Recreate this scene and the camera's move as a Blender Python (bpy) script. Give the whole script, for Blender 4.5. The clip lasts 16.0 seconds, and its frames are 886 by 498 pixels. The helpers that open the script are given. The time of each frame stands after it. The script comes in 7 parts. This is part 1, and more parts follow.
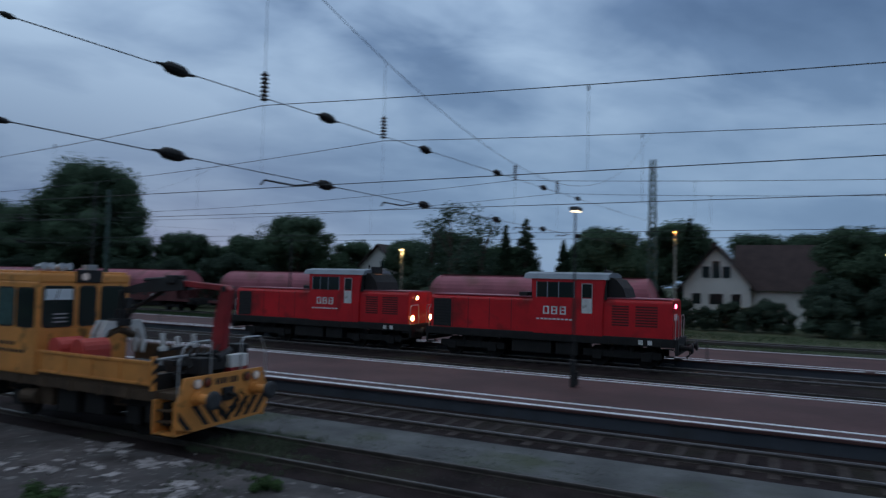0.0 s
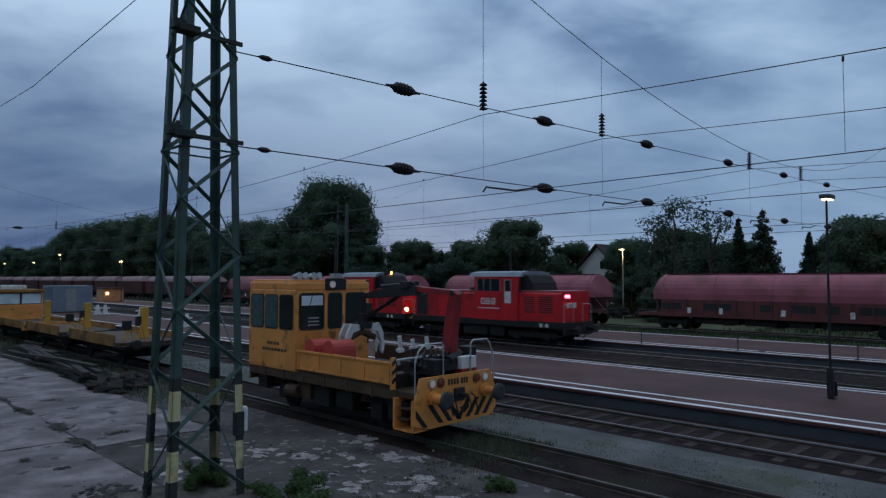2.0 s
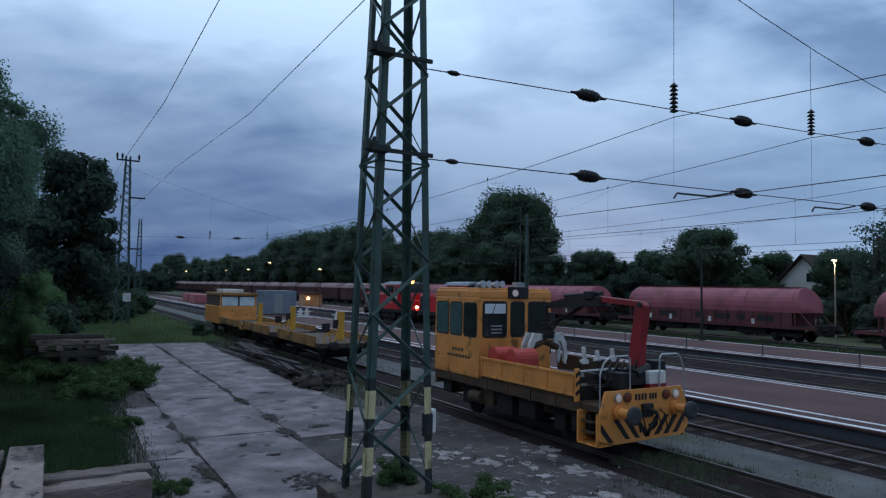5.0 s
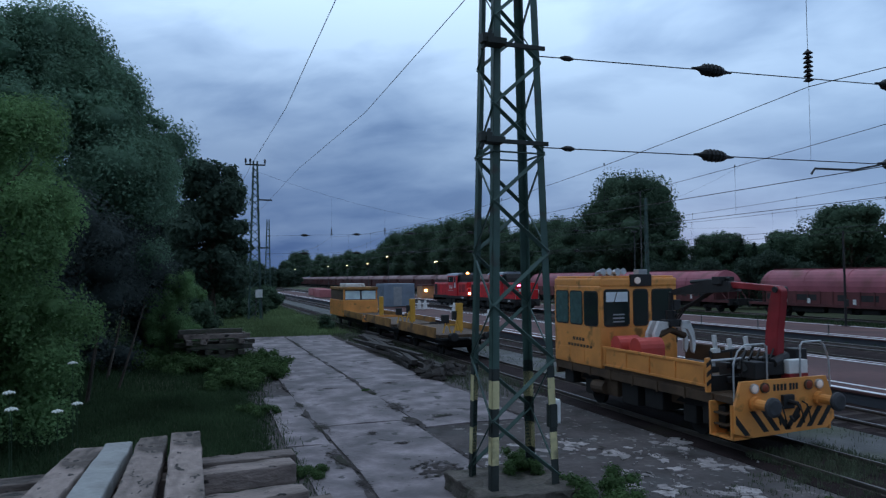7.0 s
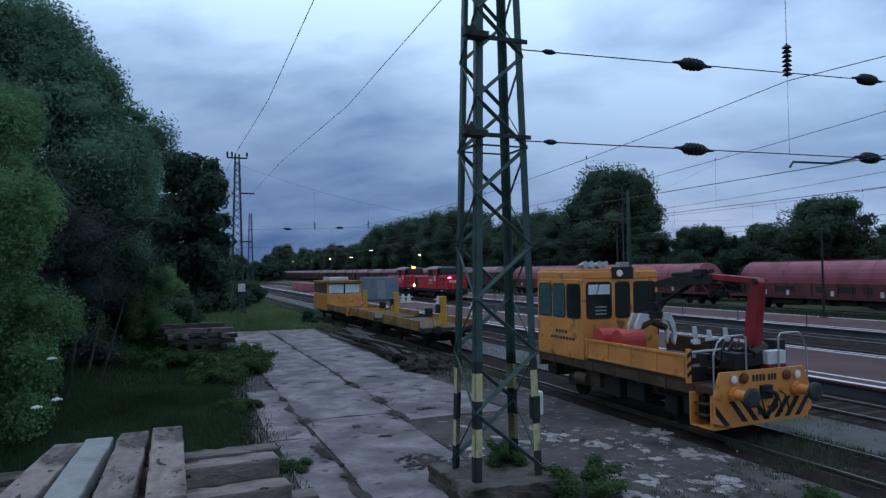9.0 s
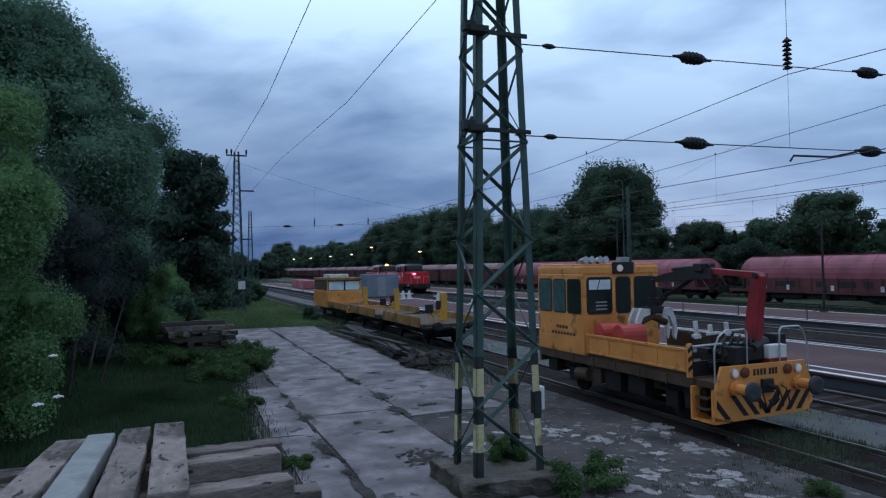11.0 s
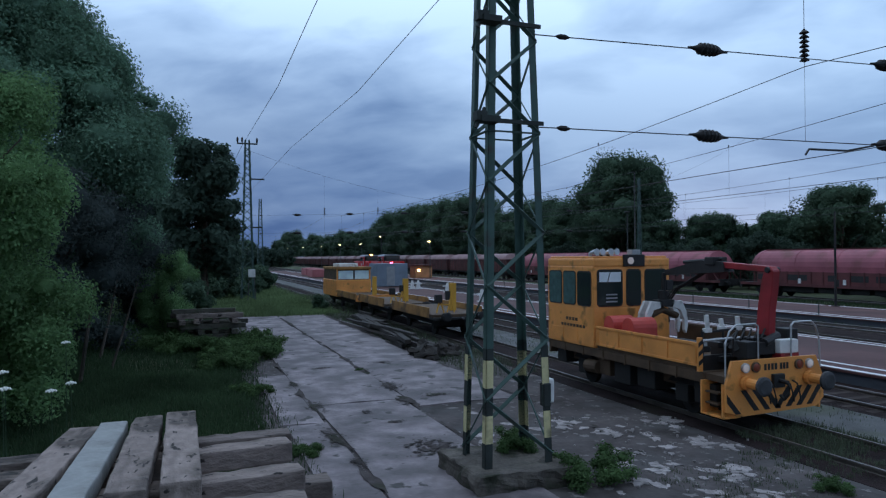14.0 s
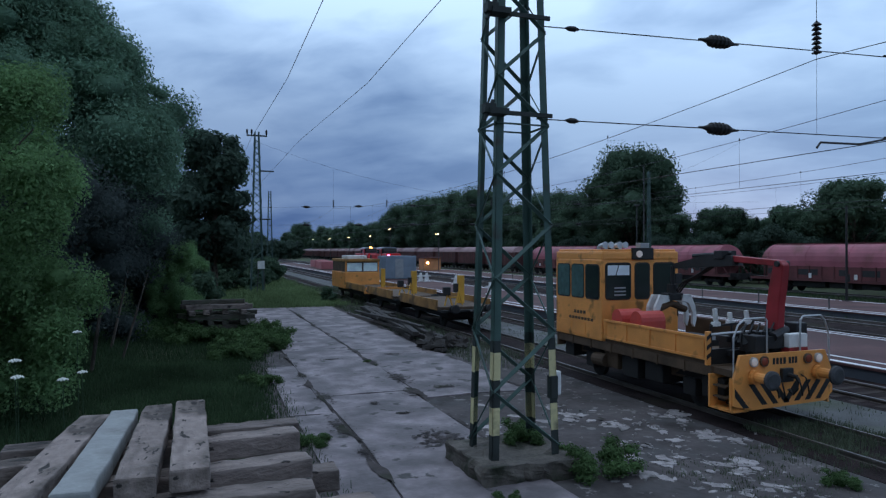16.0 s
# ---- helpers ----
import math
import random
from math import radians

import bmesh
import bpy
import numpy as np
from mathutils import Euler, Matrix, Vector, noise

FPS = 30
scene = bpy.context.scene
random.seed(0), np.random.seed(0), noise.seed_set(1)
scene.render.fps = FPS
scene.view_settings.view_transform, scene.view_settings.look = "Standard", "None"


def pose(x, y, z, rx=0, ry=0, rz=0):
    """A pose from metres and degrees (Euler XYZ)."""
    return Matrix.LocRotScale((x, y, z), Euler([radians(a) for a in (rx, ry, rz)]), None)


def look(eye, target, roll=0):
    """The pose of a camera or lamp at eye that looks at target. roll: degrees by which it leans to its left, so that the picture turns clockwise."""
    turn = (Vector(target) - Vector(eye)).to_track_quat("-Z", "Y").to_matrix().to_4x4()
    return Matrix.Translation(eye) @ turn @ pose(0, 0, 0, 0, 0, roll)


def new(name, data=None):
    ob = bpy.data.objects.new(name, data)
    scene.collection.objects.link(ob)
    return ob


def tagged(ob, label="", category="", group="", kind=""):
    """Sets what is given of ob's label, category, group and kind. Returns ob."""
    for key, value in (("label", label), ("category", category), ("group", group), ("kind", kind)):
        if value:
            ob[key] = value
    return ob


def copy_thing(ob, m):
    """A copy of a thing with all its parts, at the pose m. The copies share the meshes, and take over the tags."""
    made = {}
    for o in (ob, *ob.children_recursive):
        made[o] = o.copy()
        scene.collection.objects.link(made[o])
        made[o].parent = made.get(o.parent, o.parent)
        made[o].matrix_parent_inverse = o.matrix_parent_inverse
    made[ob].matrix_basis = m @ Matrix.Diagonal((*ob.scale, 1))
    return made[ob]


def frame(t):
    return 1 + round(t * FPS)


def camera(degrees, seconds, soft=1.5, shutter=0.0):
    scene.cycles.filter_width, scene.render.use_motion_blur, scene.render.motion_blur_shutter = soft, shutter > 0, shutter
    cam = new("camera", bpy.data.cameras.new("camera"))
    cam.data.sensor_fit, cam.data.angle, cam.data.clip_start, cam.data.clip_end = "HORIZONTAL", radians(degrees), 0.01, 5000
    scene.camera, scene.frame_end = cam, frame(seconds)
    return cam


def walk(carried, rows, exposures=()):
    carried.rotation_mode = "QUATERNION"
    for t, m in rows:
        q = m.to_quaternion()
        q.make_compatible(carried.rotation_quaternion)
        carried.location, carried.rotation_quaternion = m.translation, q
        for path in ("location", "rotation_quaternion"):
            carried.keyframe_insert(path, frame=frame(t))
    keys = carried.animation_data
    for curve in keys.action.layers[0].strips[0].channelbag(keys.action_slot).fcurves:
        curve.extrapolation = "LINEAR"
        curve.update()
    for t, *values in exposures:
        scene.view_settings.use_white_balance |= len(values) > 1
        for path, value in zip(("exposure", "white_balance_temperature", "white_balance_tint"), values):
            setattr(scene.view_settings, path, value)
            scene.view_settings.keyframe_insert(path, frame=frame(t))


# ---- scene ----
# camera: standing hand-held about 3.7 m above the rails, panning
cam = camera(66.56, 16.0, soft=1.25, shutter=0.6)
PATH = [
    (0.0, pose(0.156, -0.200, 3.732, 92.716, -1.359, -63.256)),
    (0.5, pose(0.124, -0.184, 3.711, 92.035, -1.043, -55.002)),
    (1.0, pose(0.144, -0.099, 3.725, 92.533, 0.006, -47.888)),
    (1.5, pose(0.146, -0.061, 3.765, 92.707, -0.586, -45.056)),
    (2.0, pose(0.141, -0.053, 3.765, 92.607, -0.152, -44.924)),
    (2.5, pose(0.116, -0.037, 3.735, 92.895, 0.013, -41.577)),
    (3.0, pose(0.094, -0.035, 3.730, 93.060, -0.580, -37.736)),
    (3.5, pose(0.096, -0.013, 3.745, 92.579, -0.119, -36.017)),
    (4.0, pose(0.078, -0.010, 3.739, 92.842, -0.285, -33.160)),
    (4.2, pose(0.081, 0.002, 3.740, 93.016, -0.617, -31.882)),
    (6.3, pose(0.008, 0.010, 3.745, 93.063, -0.347, -26.207)),
    (6.5, pose(-0.001, 0.019, 3.749, 92.849, 0.050, -23.980)),
    (7.0, pose(-0.013, 0.017, 3.753, 92.402, 0.438, -20.076)),
    (7.5, pose(-0.012, 0.018, 3.750, 92.798, 0.634, -19.677)),
    (8.0, pose(-0.009, 0.041, 3.753, 91.652, 0.124, -20.452)),
    (8.5, pose(-0.017, 0.030, 3.752, 91.873, 0.013, -21.319)),
    (9.0, pose(-0.005, -0.002, 3.753, 91.819, 0.648, -21.442)),
    (9.2, pose(-0.013, 0.006, 3.710, 91.675, 0.990, -21.966)),
    (11.3, pose(-0.012, 0.015, 3.734, 91.557, 0.914, -21.153)),
    (11.5, pose(-0.016, 0.011, 3.740, 92.350, 1.298, -19.910)),
    (12.0, pose(-0.018, 0.015, 3.751, 91.903, 1.021, -20.115)),
    (12.5, pose(-0.009, 0.019, 3.745, 92.082, 0.581, -22.100)),
    (13.0, pose(-0.016, -0.001, 3.747, 92.597, 0.688, -20.612)),
    (13.5, pose(-0.023, 0.012, 3.752, 91.813, 0.854, -20.227)),
    (14.0, pose(-0.031, 0.047, 3.754, 90.696, 0.350, -20.683)),
    (14.5, pose(-0.029, 0.021, 3.747, 90.931, 0.808, -19.634)),
    (15.0, pose(-0.021, 0.025, 3.747, 90.824, 0.392, -20.159)),
    (15.5, pose(-0.024, 0.014, 3.750, 90.497, 0.070, -20.226)),
    (16.0, pose(-0.025, 0.022, 3.744, 90.081, 0.071, -19.940)),
]
walk(cam, PATH, exposures=((0.0, -0.26, 6500, 10), (1.5, -0.22, 6500, 10), (2.5, -0.18, 6450, 10), (4.0, 0.03, 6400, 10), (6.5, 0.22, 6250, 10), (9.0, 0.33, 6250, 10), (16.0, 0.38, 6250, 10)))

# ---------------------------------------------------------------- world and light
world = bpy.data.worlds.new("dusk")
scene.world = world
world.use_nodes = True
wn, wl = world.node_tree.nodes, world.node_tree.links
wn.clear()


def wnode(kind, **kw):
    n = wn.new(kind)
    for k, v in kw.items():
        if k in n.inputs:
            n.inputs[k].default_value = v
    return n


def wmath(op, a, b=None):
    n = wn.new("ShaderNodeMath")
    n.operation = op
    for i, v in enumerate((a, b)):
        if v is None:
            continue
        if isinstance(v, (int, float)):
            n.inputs[i].default_value = v
        else:
            wl.new(v, n.inputs[i])
    return n.outputs[0]


def wramp(fac, stops):
    n = wn.new("ShaderNodeValToRGB")
    el = n.color_ramp.elements
    while len(el) < len(stops):
        el.new(0.5)
    for e, (p, c) in zip(el, stops):
        e.position, e.color = p, (*c, 1)
    wl.new(fac, n.inputs[0])
    return n.outputs[0]


def wmix(fac, a, b):
    n = wn.new("ShaderNodeMix")
    n.data_type = "RGBA"
    for sock, v in ((n.inputs[0], fac), (n.inputs[6], a), (n.inputs[7], b)):
        if isinstance(v, (int, float)):
            sock.default_value = v
        elif isinstance(v, tuple):
            sock.default_value = (*v, 1)
        else:
            wl.new(v, sock)
    return n.outputs[2]


coord = wn.new("ShaderNodeTexCoord").outputs["Generated"]
sep = wn.new("ShaderNodeSeparateXYZ")
wl.new(coord, sep.inputs[0])
up = wmath("MAXIMUM", sep.outputs[2], 0.0)
den = wmath("ADD", up, 0.26)
comb = wn.new("ShaderNodeCombineXYZ")
wl.new(wmath("DIVIDE", sep.outputs[0], den), comb.inputs[0])
wl.new(wmath("DIVIDE", sep.outputs[1], den), comb.inputs[1])
# clouds lie in long rolls, a little turned against the tracks
stretch = wn.new("ShaderNodeMapping")
stretch.inputs["Scale"].default_value = (1.0, 1.4, 1.0)
stretch.inputs["Location"].default_value = (1.7, 0.4, 0.0)
turned = wn.new("ShaderNodeMapping")
turned.inputs["Rotation"].default_value = (0, 0, radians(38))
wl.new(comb.outputs[0], turned.inputs[0])
wl.new(turned.outputs[0], stretch.inputs[0])
big = wnode("ShaderNodeTexNoise", Scale=0.95, Detail=5.0, Roughness=0.46, Distortion=0.25)
wl.new(stretch.outputs[0], big.inputs["Vector"])
fine = wnode("ShaderNodeTexNoise", Scale=2.7, Detail=6.0, Roughness=0.52, Distortion=0.35)
wl.new(stretch.outputs[0], fine.inputs["Vector"])
mass = wmath("ADD", wmath("MULTIPLY", big.outputs[0], 0.72), wmath("MULTIPLY", fine.outputs[0], 0.28))
tilt = wmath("MULTIPLY", wmath("SUBTRACT", 0.68, sep.outputs[0]), wmath("MINIMUM", wmath("MULTIPLY", up, 0.6), 0.21))
mass = wmath("ADD", mass, tilt)
# the cloud cover is thinnest towards the far end of the platforms
thin = wmath("ADD", wmath("MULTIPLY", sep.outputs[0], 0.88), wmath("MULTIPLY", sep.outputs[1], 0.47))
thin = wmath("POWER", wmath("MAXIMUM", thin, 0.0), 9.0)
mass = wmath("ADD", mass, wmath("MULTIPLY", thin, 0.075))
clouds = wramp(mass, [(0.30, (0.065, 0.13, 0.27)), (0.425, (0.155, 0.26, 0.455)), (0.505, (0.34, 0.495, 0.73)), (0.62, (0.60, 0.81, 1.07))])
low = wramp(up, [(0.0, (1, 1, 1)), (0.18, (0.78, 0.78, 0.78)), (0.40, (0, 0, 0))])
side = wmath("MULTIPLY_ADD", sep.outputs[0], 1.25)
side.node.inputs[2].default_value = -0.12
side.node.use_clamp = True
base = wmix(side, (0.028, 0.070, 0.19), (0.21, 0.34, 0.53))
high = wramp(up, [(0.40, (0, 0, 0)), (0.85, (1, 1, 1))])
clouds = wmix(wmath("MULTIPLY", high, 0.5), clouds, (0.50, 0.58, 0.70))
hazy = wmix(wmath("MULTIPLY", low, 0.88), clouds, base)
sky = wn.new("ShaderNodeTexSky")
sky.sky_type, sky.sun_disc = "NISHITA", False
sky.sun_elevation, sky.sun_rotation = radians(1.0), radians(43)
glow = wn.new("ShaderNodeMix")
glow.data_type, glow.blend_type = "RGBA", "ADD"
glow.inputs[0].default_value = 0.004
# the west, ahead, holds the last light; the sky behind is already dark
west = wmath("ADD", wmath("MULTIPLY", sep.outputs[0], 0.66), wmath("MULTIPLY", sep.outputs[1], 0.75))
dusk = wmath("MULTIPLY_ADD", west, 0.45)
dusk.node.inputs[2].default_value = 0.84
dusk = wmath("MAXIMUM", wmath("MINIMUM", dusk, 1.0), 0.42)
dim = wn.new("ShaderNodeVectorMath")
dim.operation = "SCALE"
wl.new(hazy, dim.inputs[0])
wl.new(dusk, dim.inputs["Scale"])
wl.new(dim.outputs[0], glow.inputs[6])
wl.new(sky.outputs[0], glow.inputs[7])
bg = wn.new("ShaderNodeBackground")
bg.inputs["Strength"].default_value = 1.0
wl.new(glow.outputs[2], bg.inputs[0])
wl.new(bg.outputs[0], wn.new("ShaderNodeOutputWorld").inputs[0])

sun = new("sun", bpy.data.lights.new("sun", "SUN"))
sun.data.energy, sun.data.angle, sun.data.color = 0.15, radians(60), (0.86, 0.92, 1.0)
sun.matrix_world = look((0, 0, 60), (-20, -16, 0))


# ---------------------------------------------------------------- materials
def mat(name, color, rough=0.8, metal=0.0, var=0.25, scale=3.0, bump=0.15, fine=40.0, stain=None, stain_amt=0.0, stain_scale=0.7, island=0.0, objvar=0.0, emit=None, emit_power=0.0, spec=None, flake=None, flake_scale=2.0, flake_at=0.6, grain=None, thin=0.0):
    m = bpy.data.materials.new(name)
    m.use_nodes = True
    nt = m.node_tree
    b = nt.nodes["Principled BSDF"]
    b.inputs["Roughness"].default_value, b.inputs["Metallic"].default_value = rough, metal
    if spec is not None:
        b.inputs["Specular IOR Level"].default_value = spec
    tc = nt.nodes.new("ShaderNodeTexCoord").outputs["Object"]
    if grain:
        gm = nt.nodes.new("ShaderNodeMapping")
        gm.inputs["Scale"].default_value = grain
        nt.links.new(tc, gm.inputs[0])
        tc = gm.outputs[0]

    def noise_node(s, detail=5.0):
        n = nt.nodes.new("ShaderNodeTexNoise")
        n.inputs["Scale"].default_value, n.inputs["Detail"].default_value = s, detail
        nt.links.new(tc, n.inputs["Vector"])
        return n.outputs[0]

    def mixc(fac, a, c, mode="MIX"):
        n = nt.nodes.new("ShaderNodeMix")
        n.data_type, n.blend_type = "RGBA", mode
        for sock, v in ((n.inputs[0], fac), (n.inputs[6], a), (n.inputs[7], c)):
            if isinstance(v, (int, float)):
                sock.default_value = v
            elif isinstance(v, tuple):
                sock.default_value = (*v, 1)
            else:
                nt.links.new(v, sock)
        return n.outputs[2]

    def ramp(fac, lo, hi):
        n = nt.nodes.new("ShaderNodeMapRange")
        n.inputs[1].default_value, n.inputs[2].default_value = lo, hi
        nt.links.new(fac, n.inputs[0])
        return n.outputs[0]

    dark = tuple(c * (1 - var) for c in color)
    lite = tuple(min(1, c * (1 + var)) for c in color)
    big_n, fine_n = noise_node(scale), noise_node(fine, 3.0)
    col = mixc(ramp(big_n, 0.3, 0.7), dark, lite)
    col = mixc(ramp(fine_n, 0.35, 0.75), col, mixc(1.0, col, (1 + var * 0.6,) * 3, "MULTIPLY"))
    if stain:
        sn = noise_node(stain_scale, 8.0)
        col = mixc(ramp(sn, 0.62 - 0.3 * stain_amt, 0.74 - 0.2 * stain_amt), col, stain)
    if flake:
        sn = noise_node(flake_scale, 9.0)
        col = mixc(ramp(sn, flake_at, flake_at + 0.035), col, flake)
    if island:
        rnd = nt.nodes.new("ShaderNodeNewGeometry").outputs["Random Per Island"]
        n = nt.nodes.new("ShaderNodeHueSaturation")
        mr = nt.nodes.new("ShaderNodeMapRange")
        mr.inputs[3].default_value, mr.inputs[4].default_value = 1 - island, 1 + island
        nt.links.new(rnd, mr.inputs[0])
        nt.links.new(mr.outputs[0], n.inputs["Value"])
        nt.links.new(col, n.inputs["Color"])
        col = n.outputs[0]
    if objvar:
        rnd = nt.nodes.new("ShaderNodeObjectInfo").outputs["Random"]
        n = nt.nodes.new("ShaderNodeHueSaturation")
        mr = nt.nodes.new("ShaderNodeMapRange")
        mr.inputs[3].default_value, mr.inputs[4].default_value = 1 - objvar, 1 + objvar
        nt.links.new(rnd, mr.inputs[0])
        nt.links.new(mr.outputs[0], n.inputs["Value"])
        nt.links.new(col, n.inputs["Color"])
        col = n.outputs[0]
    nt.links.new(col, b.inputs["Base Color"])
    if bump:
        bp = nt.nodes.new("ShaderNodeBump")
        bp.inputs["Strength"].default_value, bp.inputs["Distance"].default_value = bump, 0.02
        nt.links.new(fine_n, bp.inputs["Height"])
        nt.links.new(bp.outputs[0], b.inputs["Normal"])
    if emit:
        b.inputs["Emission Color"].default_value, b.inputs["Emission Strength"].default_value = (*emit, 1), emit_power
    if thin:                                 # leaves and blades let part of the light through
        tl, mx = nt.nodes.new("ShaderNodeBsdfTranslucent"), nt.nodes.new("ShaderNodeMixShader")
        nt.links.new(col, tl.inputs[0])
        mx.inputs[0].default_value = thin
        nt.links.new(b.outputs[0], mx.inputs[1])
        nt.links.new(tl.outputs[0], mx.inputs[2])
        nt.links.new(mx.outputs[0], nt.nodes["Material Output"].inputs[0])
    return m


def glass(name, color=(0.02, 0.03, 0.03), rough=0.08):
    m = bpy.data.materials.new(name)
    m.use_nodes = True
    b = m.node_tree.nodes["Principled BSDF"]
    b.inputs["Base Color"].default_value = (*color, 1)
    b.inputs["Roughness"].default_value = rough
    b.inputs["IOR"].default_value = 1.5
    return m


